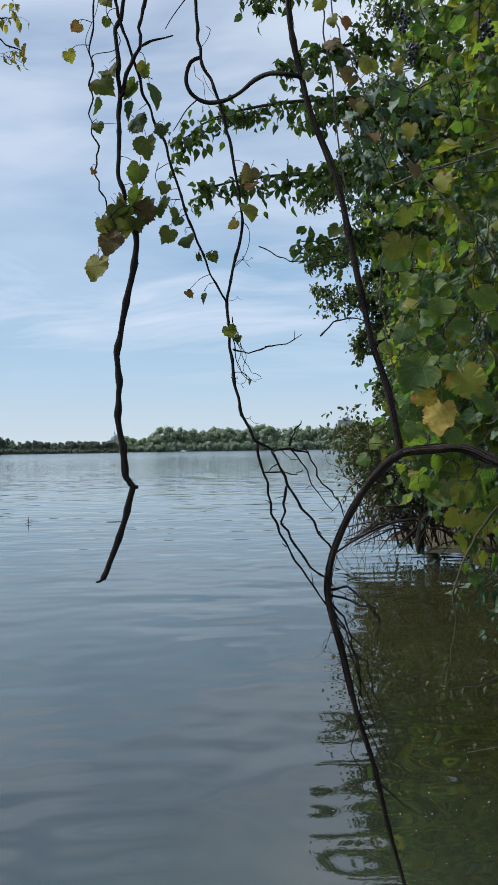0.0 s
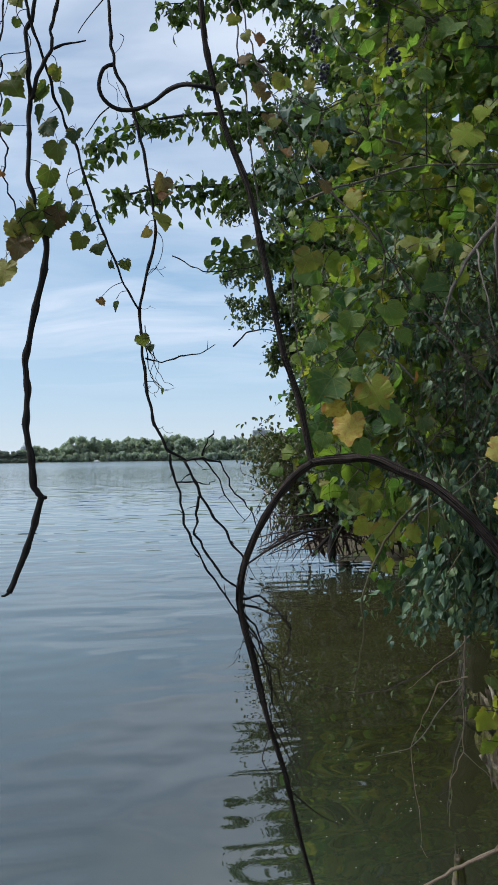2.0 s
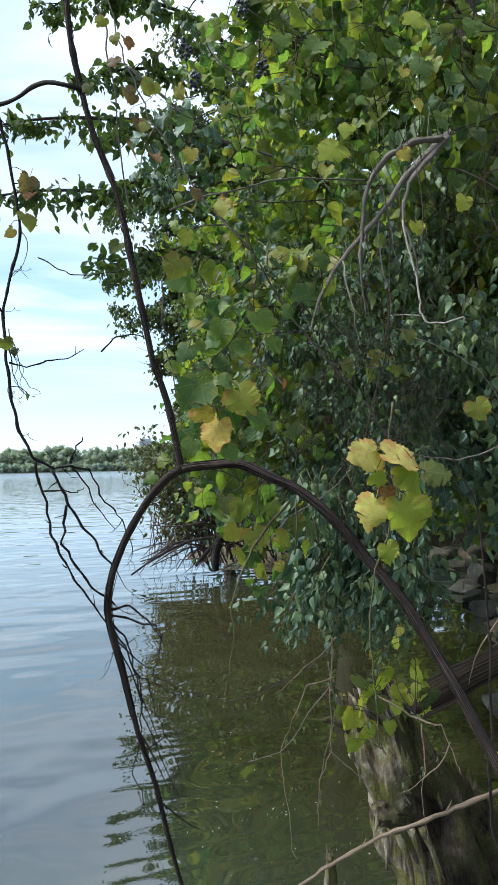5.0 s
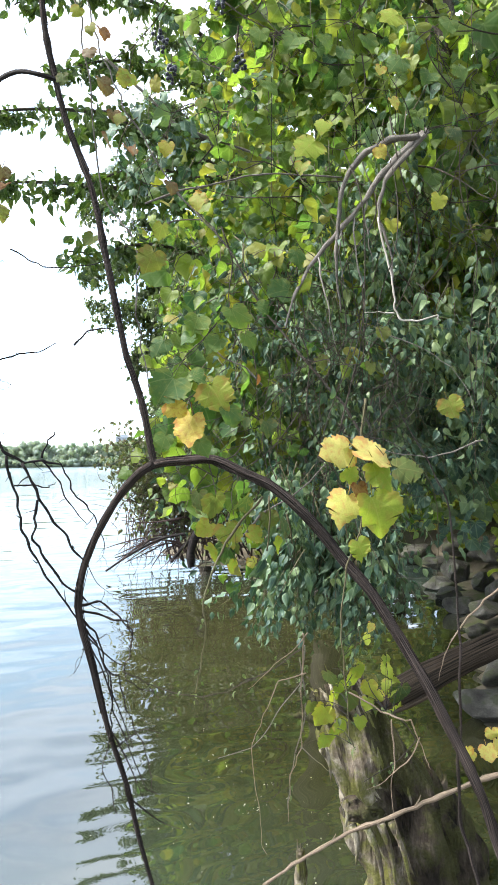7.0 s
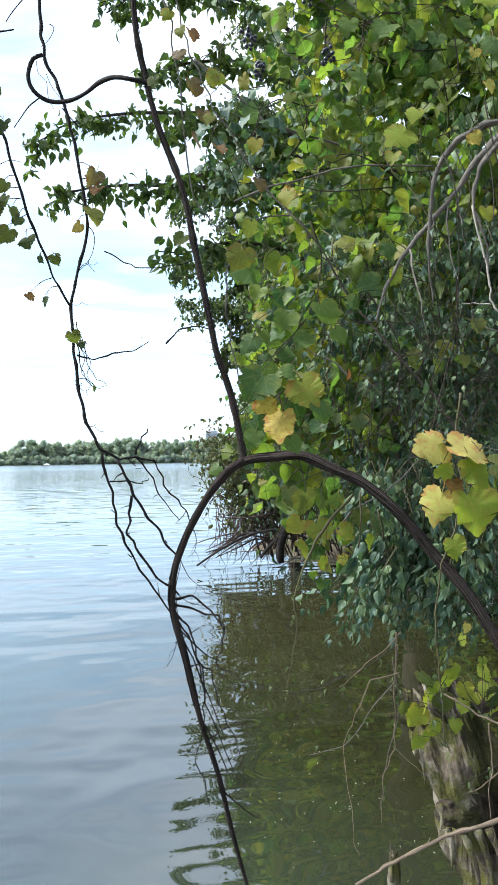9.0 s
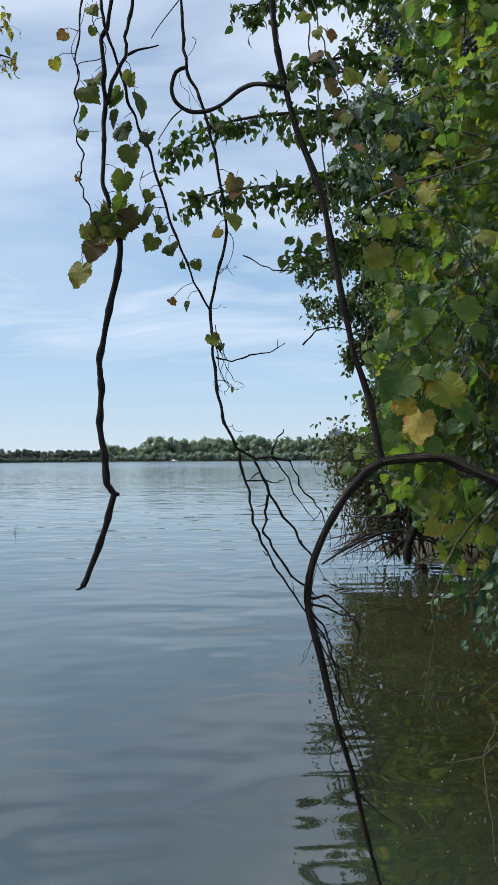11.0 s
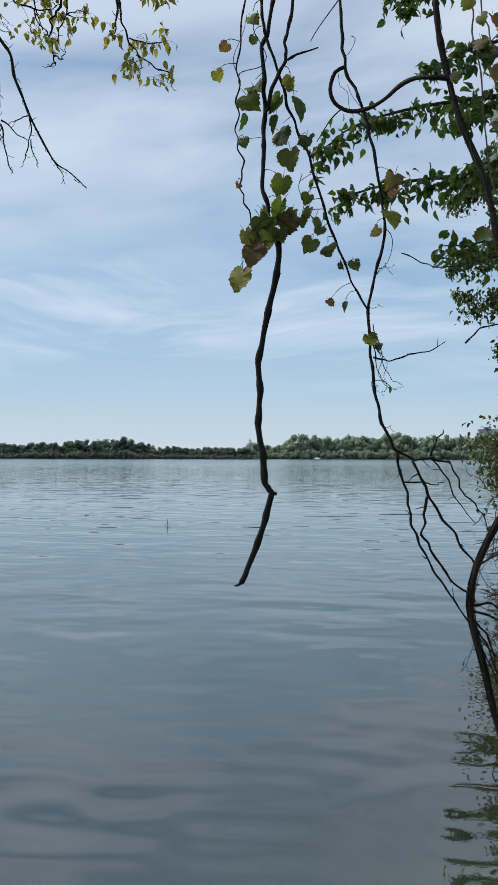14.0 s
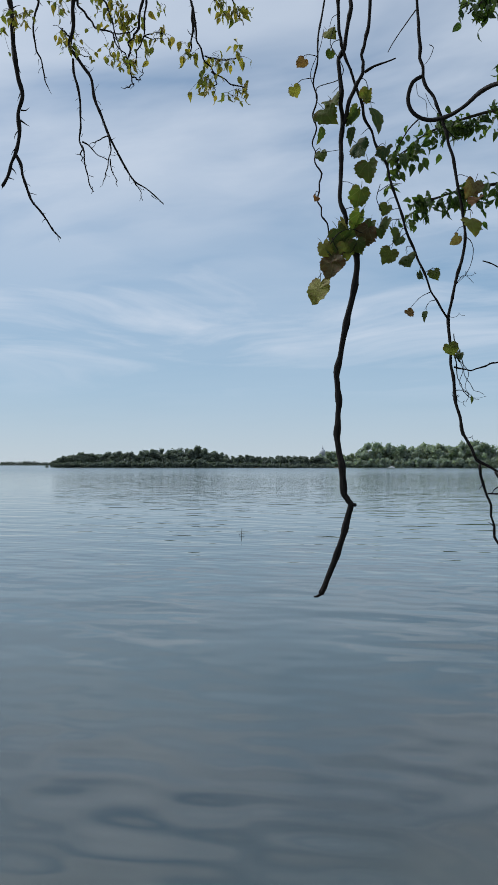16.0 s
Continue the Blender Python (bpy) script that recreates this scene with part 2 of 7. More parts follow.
def water_material():
    """Murky lake water: a mirror over olive silt, ruffled by ripples that lie across the view."""
    m, t = material("lake_water")
    co = node(t, "ShaderNodeTexCoord").outputs["Object"]
    swell = node(t, "ShaderNodeTexNoise", Vector=mapped(t, co, (0.70, 1.25, 0), (0, 0, 0), (0, 0, 0.2)), Scale=0.72, Detail=1.0, Roughness=0.4).outputs["Fac"]
    ripple = node(t, "ShaderNodeTexNoise", Vector=mapped(t, co, (2.9, 4.4, 0), (2, 5, 0), (0, 0, -0.2)), Scale=0.75, Detail=0.0).outputs["Fac"]
    breeze = node(t, "ShaderNodeTexNoise", Vector=mapped(t, co, (0.02, 0.09, 0), (7, 1, 0)), Scale=1.0, Detail=3.0).outputs["Fac"]
    breeze = ramp(t, breeze, [(0.36, (0.35, 0.35, 0.35)), (0.66, (1, 1, 1))])
    sheltered = node(t, "ShaderNodeVectorMath", operation="LENGTH", in0=co).outputs["Value"]
    sheltered = node(t, "ShaderNodeMapRange", Value=sheltered, in1=4.0, in2=11.0, in3=0.45, in4=1.0).outputs[0]
    swell = node(t, "ShaderNodeMath", operation="MULTIPLY", in0=swell, in1=sheltered).outputs[0]
    a = node(t, "ShaderNodeMath", operation="MULTIPLY", in0=ripple, in1=breeze).outputs[0]
    near = node(t, "ShaderNodeVectorMath", operation="LENGTH", in0=co).outputs["Value"]
    near = node(t, "ShaderNodeMapRange", Value=near, in1=4.5, in2=9.0, in3=0.74, in4=0.30).outputs[0]
    a = node(t, "ShaderNodeMath", operation="MULTIPLY", in0=a, in1=near).outputs[0]
    b = node(t, "ShaderNodeMath", operation="ADD", in0=a, in1=swell).outputs[0]
    crisp = node(t, "ShaderNodeTexNoise", Vector=mapped(t, co, (3.6, 8.5, 0), (4, 9, 0), (0, 0, 0.12)), Scale=1.0, Detail=2.0, Roughness=0.5).outputs["Fac"]
    crisp = node(t, "ShaderNodeMath", operation="MULTIPLY", in0=crisp, in1=breeze).outputs[0]
    out_there = node(t, "ShaderNodeVectorMath", operation="LENGTH", in0=co).outputs["Value"]
    out_there = node(t, "ShaderNodeMapRange", Value=out_there, in1=7.0, in2=40.0, in3=0.0, in4=1.0).outputs[0]
    crisp = node(t, "ShaderNodeMath", operation="MULTIPLY", in0=crisp, in1=out_there).outputs[0]
    far_off = node(t, "ShaderNodeVectorMath", operation="LENGTH", in0=co).outputs["Value"]
    far_off = node(t, "ShaderNodeMapRange", Value=far_off, in1=50.0, in2=140.0, in3=1.0, in4=0.0).outputs[0]
    crisp = node(t, "ShaderNodeMath", operation="MULTIPLY", in0=crisp, in1=far_off).outputs[0]
    b = node(t, "ShaderNodeMath", operation="MULTIPLY_ADD", in0=crisp, in1=0.03, in2=b).outputs[0]
    bump = node(t, "ShaderNodeBump", Height=b, Strength=1.0, Distance=0.042).outputs[0]
    silt = node(t, "ShaderNodeTexNoise", Vector=mapped(t, co, (0.5, 0.5, 0)), Scale=1.0, Detail=5.0).outputs["Fac"]
    deep = ramp(t, silt, [(0.3, (0.020, 0.033, 0.027)), (0.7, (0.027, 0.041, 0.032))])
    sandy = ramp(t, silt, [(0.3, (0.024, 0.025, 0.010)), (0.7, (0.032, 0.032, 0.013))])
    ashore = node(t, "ShaderNodeVectorMath", operation="LENGTH", in0=mapped(t, co, (1, 0.5, 0), (-2.7, -3.5, 0))).outputs["Value"]
    ashore = node(t, "ShaderNodeMapRange", Value=ashore, in1=1.6, in2=4.0, in3=1.0, in4=0.0).outputs[0]
    base = mixed(t, ashore, deep, sandy)
    off = node(t, "ShaderNodeVectorMath", operation="LENGTH", in0=co).outputs["Value"]
    chop = node(t, "ShaderNodeMapRange", Value=off, in1=15.0, in2=260.0, in3=0.022, in4=0.16).outputs[0]
    s = node(t, "ShaderNodeBsdfPrincipled", Base_Color=base, Roughness=chop, IOR=2.15, Normal=bump)
    finish(t, s.outputs[0])
    return m


BARK = bark_material("vine_bark", (0.006, 0.005, 0.0045), (0.105, 0.080, 0.070), 4.0, 0.95, 0.016, fibres=9, lo=0.44, hi=0.62)
BARK_DEAD = bark_material("dead_vine_bark", (0.005, 0.0045, 0.0045), (0.034, 0.028, 0.026), 9.0, 0.8, 0.004, fibres=4)
BARK_GREY = bark_material("grey_twig_bark", (0.055, 0.048, 0.042), (0.24, 0.215, 0.185), 4.0, 0.8, 0.006)
BARK_PALE = bark_material("bleached_twig", (0.20, 0.18, 0.15), (0.42, 0.39, 0.34), 4.0, 0.7, 0.002)
BARK_RED = bark_material("reddish_twig", (0.022, 0.015, 0.014), (0.08, 0.052, 0.046), 3.0, 0.85, 0.003)
BARK_TREE = bark_material("tree_bark", (0.035, 0.028, 0.022), (0.12, 0.10, 0.08), 2.0, 0.9, 0.02)
BARK_TAN = bark_material("dry_branch_bark", (0.08, 0.058, 0.042), (0.32, 0.245, 0.175), 5.0, 0.8, 0.004)
STEM_GREEN = bark_material("green_stem", (0.045, 0.040, 0.022), (0.12, 0.105, 0.055), 5.0, 0.6, 0.002)
WATER = water_material()
LEAF = {
    "g": leaf_material("leaf_green", [(0.062, 0.088, 0.022), (0.092, 0.12, 0.030), (0.135, 0.15, 0.04)], 0.5, True, worn=0.4, blotch=(0.12, 0.085, 0.03)),
    "d": leaf_material("leaf_dark", [(0.040, 0.066, 0.023), (0.058, 0.088, 0.032), (0.078, 0.11, 0.042)], 0.42, True, worn=0.15),
    "y": leaf_material("leaf_turning", [(0.13, 0.15, 0.034), (0.19, 0.195, 0.042), (0.25, 0.225, 0.05)], 0.42, True, worn=0.55, blotch=(0.16, 0.10, 0.035)),
    "n": leaf_material("leaf_lime", [(0.19, 0.25, 0.035), (0.25, 0.30, 0.04), (0.32, 0.33, 0.05)], 0.5, True, worn=0.3),
    "p": leaf_material("leaf_gold", [(0.37, 0.37, 0.08), (0.43, 0.39, 0.10), (0.48, 0.41, 0.13)], 0.5, True, blotch=(0.42, 0.20, 0.07), worn=0.6),
    "m": leaf_material("leaf_mottled", [(0.14, 0.19, 0.03), (0.21, 0.24, 0.04), (0.31, 0.27, 0.045)], 0.5, True, worn=0.5, blotch=(0.26, 0.15, 0.04)),
    "v": leaf_material("leaf_fresh", [(0.050, 0.098, 0.030), (0.078, 0.132, 0.034), (0.11, 0.165, 0.038)], 0.5, True, worn=0.2, blotch=(0.20, 0.19, 0.04)),
    "q": leaf_material("leaf_amber", [(0.38, 0.27, 0.05), (0.44, 0.33, 0.07), (0.42, 0.37, 0.08)], 0.5, True, worn=0.6, blotch=(0.30, 0.13, 0.03)),
    "o": leaf_material("leaf_rust", [(0.15, 0.055, 0.022), (0.19, 0.085, 0.035), (0.22, 0.12, 0.05)], 0.4, True, worn=0.7, blotch=(0.14, 0.05, 0.02)),
    "b": leaf_material("leaf_brown", [(0.085, 0.060, 0.030), (0.12, 0.088, 0.042), (0.15, 0.115, 0.055)], 0.4, True, worn=0.7, blotch=(0.11, 0.05, 0.02)),
}
CANOPY = leaf_material("canopy_leaves", [(0.039, 0.091, 0.039), (0.074, 0.139, 0.037), (0.109, 0.174, 0.035), (0.148, 0.204, 0.035), (0.183, 0.226, 0.037), (0.244, 0.217, 0.039)], 0.6, rough=0.55)
IVY = leaf_material("creeper_leaves", [(0.024, 0.059, 0.042), (0.044, 0.091, 0.057), (0.074, 0.126, 0.065), (0.113, 0.165, 0.065)], 0.26, rough=0.58, worn=0.1)
CURTAIN = leaf_material("curtain_leaves", [(0.044, 0.091, 0.061), (0.078, 0.135, 0.078), (0.117, 0.174, 0.080), (0.165, 0.209, 0.074)], 0.36, rough=0.58, worn=0.1)
POPLAR = leaf_material("poplar_leaves", [(0.04, 0.076, 0.022), (0.065, 0.108, 0.028), (0.105, 0.145, 0.032)], 0.5, worn=0.15)
FINE = leaf_material("fine_leaves", [(0.040, 0.065, 0.020), (0.065, 0.095, 0.03), (0.10, 0.125, 0.05)], 0.4, worn=0.1)
HAZEL = leaf_material("turning_tree_leaves", [(0.13, 0.15, 0.025), (0.24, 0.20, 0.035), (0.34, 0.23, 0.05)], 0.55, worn=0.3)
BUSHLEAF = leaf_material("bush_leaves", [(0.046, 0.060, 0.026), (0.066, 0.082, 0.03), (0.085, 0.092, 0.038), (0.10, 0.075, 0.05)], 0.35, worn=0.2)
# far shore leaves: the haze in front of them is put into the colour
HAZED_SHOREWOODS = leaf_material("hazed_shore_leaves", [(0.241, 0.294, 0.297), (0.262, 0.316, 0.302), (0.299, 0.345, 0.297), (0.343, 0.360, 0.280)], 0.6, rough=0.9, worn=0.0)
# island and horizon leaves, greyed blue-green with distance haze in the colour
HAZED_WOODS = leaf_material("hazed_woods_leaves", [(0.093, 0.117, 0.115), (0.100, 0.125, 0.116), (0.109, 0.133, 0.117), (0.121, 0.139, 0.116)], 0.35, rough=0.9, worn=0.0)
ROCK = earth_material("boulder_stone", [(0.3, (0.028, 0.026, 0.022)), (0.5, (0.075, 0.07, 0.06)), (0.75, (0.20, 0.185, 0.16))], 5.0, 0.85, 0.03, (0.045, 0.05, 0.025))
SOIL = earth_material("bank_soil", [(0.3, (0.05, 0.042, 0.03)), (0.7, (0.12, 0.10, 0.07))], 1.5, 0.95, 0.03, (0.05, 0.06, 0.02))
DEADWOOD = stump_material("weathered_wood", (0.07, 0.052, 0.036), (0.22, 0.18, 0.135), (0.50, 0.44, 0.34), (0.15, 0.15, 0.035), 0.38, 0.62)
# dark rotten wood; the shade of the stump's right side is in this colour
ROT_SHADE_WOOD = stump_material("rot_and_shade_wood", (0.020, 0.015, 0.011), (0.075, 0.058, 0.042), (0.15, 0.12, 0.09), (0.06, 0.06, 0.02), 0.36, 0.66)
LOGWOOD = bark_material("brown_old_wood", (0.010, 0.008, 0.006), (0.085, 0.062, 0.044), 2.2, 0.9, 0.02)
BERRY = plain_material("grape_skin", (0.012, 0.012, 0.028), 0.35)
# dome and tower colours hold the blue-grey haze, so windows barely differ from walls
STONE_HAZED = plain_material("hazed_granite", (0.33, 0.36, 0.39), 0.7)
CONCRETE_HAZED = plain_material("hazed_concrete", (0.34, 0.38, 0.41), 0.8)
GLASS_HAZED = plain_material("hazed_window", (0.26, 0.30, 0.34), 0.5)
BOAT = plain_material("white_hull", (0.8, 0.8, 0.78), 0.4)
FLOATING = plain_material("floating_petals", (0.42, 0.40, 0.30), 0.8)

# ---- courses of stems: metres, from root or hanging point to tip ----
STICK = [(-0.50, 3.09, 2.92), (-0.47, 3.09, 2.85), (-0.48, 3.09, 2.72), (-0.52, 3.09, 2.55), (-0.56, 3.10, 2.36), (-0.55, 3.10, 2.23), (-0.56, 3.10, 2.09), (-0.54, 3.10, 1.97), (-0.53, 3.10, 1.84), (-0.50, 3.10, 1.80), (-0.53, 3.10, 1.68), (-0.59, 3.10, 1.51), (-0.63, 3.10, 1.42)]
STICK_UP = [(-0.45, 3.08, 4.25), (-0.49, 3.08, 3.97), (-0.50, 3.08, 3.83), (-0.54, 3.09, 3.71), (-0.54, 3.09, 3.57), (-0.53, 3.09, 3.41), (-0.54, 3.09, 3.24), (-0.54, 3.09, 3.12), (-0.52, 3.09, 3.01), (-0.50, 3.09, 2.91)]
STRAND_L = [(-0.60, 3.10, 4.13), (-0.63, 3.10, 3.84), (-0.66, 3.10, 3.65), (-0.65, 3.11, 3.54), (-0.66, 3.11, 3.37), (-0.63, 3.11, 3.23), (-0.64, 3.11, 3.11), (-0.61, 3.11, 3.01), (-0.57, 3.11, 2.92), (-0.54, 3.11, 2.91)]
STRAND_U = [(-0.40, 3.06, 4.10), (-0.42, 3.07, 3.82), (-0.44, 3.07, 3.70), (-0.44, 3.07, 3.62), (-0.48, 3.07, 3.55), (-0.52, 3.07, 3.43), (-0.53, 3.07, 3.39)]
STRAND_R = [(-0.55, 3.03, 4.08), (-0.54, 3.05, 3.81), (-0.52, 3.07, 3.72), (-0.48, 3.08, 3.61), (-0.43, 3.10, 3.44), (-0.37, 3.12, 3.28), (-0.32, 3.13, 3.14), (-0.28, 3.15, 2.97), (-0.22, 3.17, 2.84), (-0.17, 3.18, 2.70), (-0.10, 3.20, 2.58)]
STRAND_T = [(-0.43, 3.04, 3.61), (-0.39, 3.04, 3.63), (-0.34, 3.04, 3.64), (-0.30, 3.04, 3.65)]
VINE2 = [(-0.23, 3.18, 4.23), (-0.22, 3.19, 3.93), (-0.21, 3.19, 3.76), (-0.20, 3.19, 3.63), (-0.14, 3.19, 3.50), (-0.10, 3.19, 3.37), (-0.07, 3.19, 3.23), (-0.04, 3.20, 3.06), (-0.03, 3.20, 2.91), (-0.06, 3.20, 2.77), (-0.10, 3.20, 2.60), (-0.09, 3.20, 2.45), (-0.08, 3.20, 2.28), (-0.05, 3.20, 2.11), (0.01, 3.20, 1.99), (0.09, 3.21, 1.94)]
FORK_A = [(0.09, 3.21, 1.94), (0.16, 3.21, 1.95), (0.24, 3.21, 1.93), (0.28, 3.21, 1.83), (0.32, 3.21, 1.78), (0.37, 3.21, 1.72), (0.39, 3.21, 1.65)]
FORK_A2 = [(0.16, 3.21, 1.95), (0.23, 3.21, 1.86), (0.26, 3.21, 1.79), (0.34, 3.21, 1.68)]
FORK_B = [(0.02, 3.15, 1.97), (0.05, 3.16, 1.84), (0.07, 3.16, 1.72), (0.11, 3.16, 1.59), (0.17, 3.16, 1.48), (0.25, 3.16, 1.36), (0.33, 3.16, 1.25)]
FORK_C = [(0.08, 3.16, 1.94), (0.13, 3.16, 1.83), (0.19, 3.16, 1.72), (0.25, 3.16, 1.64), (0.30, 3.16, 1.56), (0.34, 3.16, 1.51)]
FORK_D = [(0.14, 3.16, 1.79), (0.13, 3.16, 1.71), (0.12, 3.16, 1.63), (0.17, 3.16, 1.54), (0.24, 3.16, 1.45), (0.33, 3.16, 1.37)]
FORK_E = [(0.16, 3.21, 1.96), (0.18, 3.21, 2.02), (0.21, 3.21, 2.07)]
FORK_F = [(0.05, 3.16, 1.85), (0.12, 3.16, 1.85), (0.18, 3.16, 1.84), (0.21, 3.16, 1.86)]
TENDRIL_TW = [(-0.08, 3.20, 2.38), (-0.01, 3.20, 2.36), (0.06, 3.20, 2.39), (0.15, 3.20, 2.40), (0.22, 3.20, 2.44)]
TENDRIL_A = [(-0.08, 3.20, 2.52), (-0.06, 3.20, 2.44), (-0.04, 3.20, 2.35), (-0.00, 3.20, 2.28), (0.04, 3.20, 2.26)]
TENDRIL_B = [(-0.08, 3.20, 2.43), (-0.06, 3.20, 2.33), (-0.02, 3.20, 2.25), (0.02, 3.20, 2.24)]
TWIG_F = [(0.04, 3.20, 2.82), (0.11, 3.15, 2.77), (0.17, 3.10, 2.73), (0.26, 3.05, 2.72), (0.35, 3.00, 2.72), (0.41, 2.95, 2.74)]
TWIG_G = [(0.28, 3.00, 2.40), (0.33, 2.96, 2.45), (0.40, 2.92, 2.46), (0.45, 2.89, 2.44)]
LOOP = [(-0.20, 3.14, 3.61), (-0.24, 3.14, 3.59), (-0.26, 3.14, 3.52), (-0.24, 3.14, 3.46), (-0.18, 3.14, 3.42), (-0.10, 3.11, 3.41), (-0.03, 3.06, 3.42), (0.03, 3.00, 3.44), (0.09, 2.95, 3.44), (0.16, 2.92, 3.42), (0.215, 2.95, 3.425)]
VINE3 = [(0.14, 2.99, 4.12), (0.16, 2.98, 3.89), (0.17, 2.97, 3.70), (0.19, 2.97, 3.56), (0.22, 2.96, 3.42), (0.25, 2.95, 3.28), (0.30, 2.94, 3.14), (0.34, 2.93, 3.03), (0.37, 2.93, 2.91), (0.39, 2.92, 2.78), (0.42, 2.91, 2.62), (0.45, 2.90, 2.46), (0.47, 2.89, 2.35), (0.50, 2.89, 2.26), (0.53, 2.88, 2.15), (0.55, 2.87, 2.04), (0.57, 2.86, 1.92)]
ARCH = [(0.58, 2.99, 0.21), (0.51, 2.97, 0.47), (0.46, 2.94, 0.69), (0.40, 2.92, 0.89), (0.36, 2.90, 1.05), (0.33, 2.89, 1.19), (0.30, 2.88, 1.30), (0.28, 2.86, 1.41), (0.29, 2.82, 1.52), (0.32, 2.78, 1.62), (0.36, 2.73, 1.72), (0.41, 2.68, 1.81), (0.47, 2.63, 1.89), (0.52, 2.59, 1.93)]
ARCH_R = [(0.51, 2.80, 1.90), (0.57, 2.77, 1.93), (0.67, 2.74, 1.94), (0.77, 2.71, 1.94), (0.87, 2.67, 1.89), (0.97, 2.64, 1.84), (1.07, 2.61, 1.75), (1.15, 2.59, 1.66), (1.22, 2.56, 1.56), (1.29, 2.52, 1.47), (1.36, 2.49, 1.35), (1.445, 2.42, 1.17), (1.485, 2.39, 1.08), (1.53, 2.35, 0.96), (1.565, 2.32, 0.87), (1.61, 2.29, 0.75), (1.65, 2.27, 0.60), (1.72, 2.24, 0.38), (1.78, 2.22, 0.15)]
SIDE_STEM = [(1.36, 2.52, 2.30), (1.44, 2.50, 2.08), (1.53, 2.47, 1.92), (1.60, 2.45, 1.75), (1.62, 2.45, 1.44), (1.63, 2.45, 1.23), (1.63, 2.46, 0.91), (1.62, 2.47, 0.79), (1.63, 2.47, 0.60), (1.67, 2.46, 0.45), (1.71, 2.45, 0.24)]
PALE_STEM = [(1.92, 2.41, 1.51), (1.83, 2.44, 1.46), (1.75, 2.46, 1.40), (1.69, 2.48, 1.34), (1.63, 2.50, 1.26), (1.60, 2.51, 1.19), (1.58, 2.52, 1.10)]
HIGH_A = [(0.31, 3.32, 4.13), (0.33, 3.31, 3.98), (0.36, 3.31, 3.71), (0.39, 3.31, 3.45), (0.42, 3.31, 3.12), (0.48, 3.30, 3.02), (0.55, 3.28, 2.93)]
HIGH_B = [(0.36, 3.41, 4.15), (0.39, 3.40, 3.93), (0.47, 3.39, 3.73), (0.54, 3.37, 3.54), (0.70, 3.34, 3.25), (0.84, 3.31, 3.08), (0.97, 3.28, 2.93)]
HIGH_C = [(0.54, 3.08, 2.82), (0.55, 3.08, 2.66), (0.54, 3.09, 2.54), (0.56, 3.09, 2.42), (0.59, 3.08, 2.23)]
LOW_A = [(0.30, 2.92, 1.36), (0.35, 2.91, 1.25), (0.39, 2.91, 1.13), (0.41, 2.90, 1.00), (0.45, 2.90, 0.89), (0.50, 2.89, 0.76), (0.53, 2.88, 0.69), (0.57, 2.87, 0.67)]
LOW_B = [(0.30, 2.97, 1.41), (0.37, 2.96, 1.35), (0.42, 2.94, 1.33), (0.47, 2.93, 1.32), (0.49, 2.93, 1.27), (0.48, 2.93, 1.20), (0.45, 2.94, 1.14), (0.46, 2.94, 1.10), (0.51, 2.93, 1.06), (0.60, 2.90, 1.04)]
LOW_C = [(0.31, 2.92, 1.28), (0.37, 2.91, 1.17), (0.40, 2.90, 1.02), (0.40, 2.91, 0.89), (0.37, 2.92, 0.77), (0.40, 2.91, 0.70), (0.42, 2.91, 0.60)]
LOW_D = [(0.39, 2.90, 1.15), (0.43, 2.90, 1.12), (0.46, 2.89, 1.00), (0.51, 2.88, 0.87), (0.54, 2.87, 0.76), (0.55, 2.87, 0.68)]
ARCH_T = [(0.31, 2.92, 1.38), (0.35, 2.91, 1.29), (0.38, 2.91, 1.17), (0.41, 2.90, 1.05), (0.45, 2.89, 0.94), (0.48, 2.89, 0.85)]
ARCH_U = [(0.30, 2.97, 1.43), (0.37, 2.95, 1.40), (0.44, 2.94, 1.34), (0.49, 2.93, 1.27), (0.47, 2.93, 1.21)]
BOW_A = [(1.97, 3.19, 3.53), (1.85, 3.19, 3.42), (1.73, 3.18, 3.30), (1.63, 3.17, 3.16), (1.53, 3.16, 3.04), (1.42, 3.16, 2.92), (1.33, 3.15, 2.81), (1.25, 3.13, 2.68), (1.20, 3.11, 2.52)]
BOW_B = [(1.86, 3.02, 3.42), (1.75, 3.05, 3.30), (1.68, 3.07, 3.21), (1.65, 3.08, 3.09), (1.65, 3.08, 3.02), (1.70, 3.07, 2.91), (1.72, 3.08, 2.76)]
BOW_C = [(1.83, 3.02, 3.41), (1.71, 3.06, 3.40), (1.59, 3.09, 3.34), (1.52, 3.11, 3.25), (1.48, 3.12, 3.15), (1.47, 3.13, 3.02), (1.46, 3.14, 2.89), (1.47, 3.14, 2.71), (1.48, 3.14, 2.61)]
BOUGH_H = [(0.65, 3.55, 3.18), (0.81, 3.50, 3.24), (0.97, 3.46, 3.27), (1.12, 3.42, 3.31), (1.26, 3.38, 3.32), (1.42, 3.34, 3.31), (1.57, 3.30, 3.30)]
BOUGH_D = [(0.79, 3.71, 3.35), (0.89, 3.64, 3.22), (0.99, 3.56, 3.09), (1.08, 3.49, 2.92), (1.17, 3.43, 2.71), (1.26, 3.36, 2.56), (1.34, 3.29, 2.43), (1.42, 3.22, 2.30), (1.49, 3.15, 2.19), (1.55, 3.09, 2.04), (1.57, 3.04, 1.93)]
BOUGH_E = [(0.82, 3.62, 2.68), (0.93, 3.60, 2.57), (1.03, 3.57, 2.45), (1.14, 3.55, 2.40), (1.22, 3.53, 2.31)]
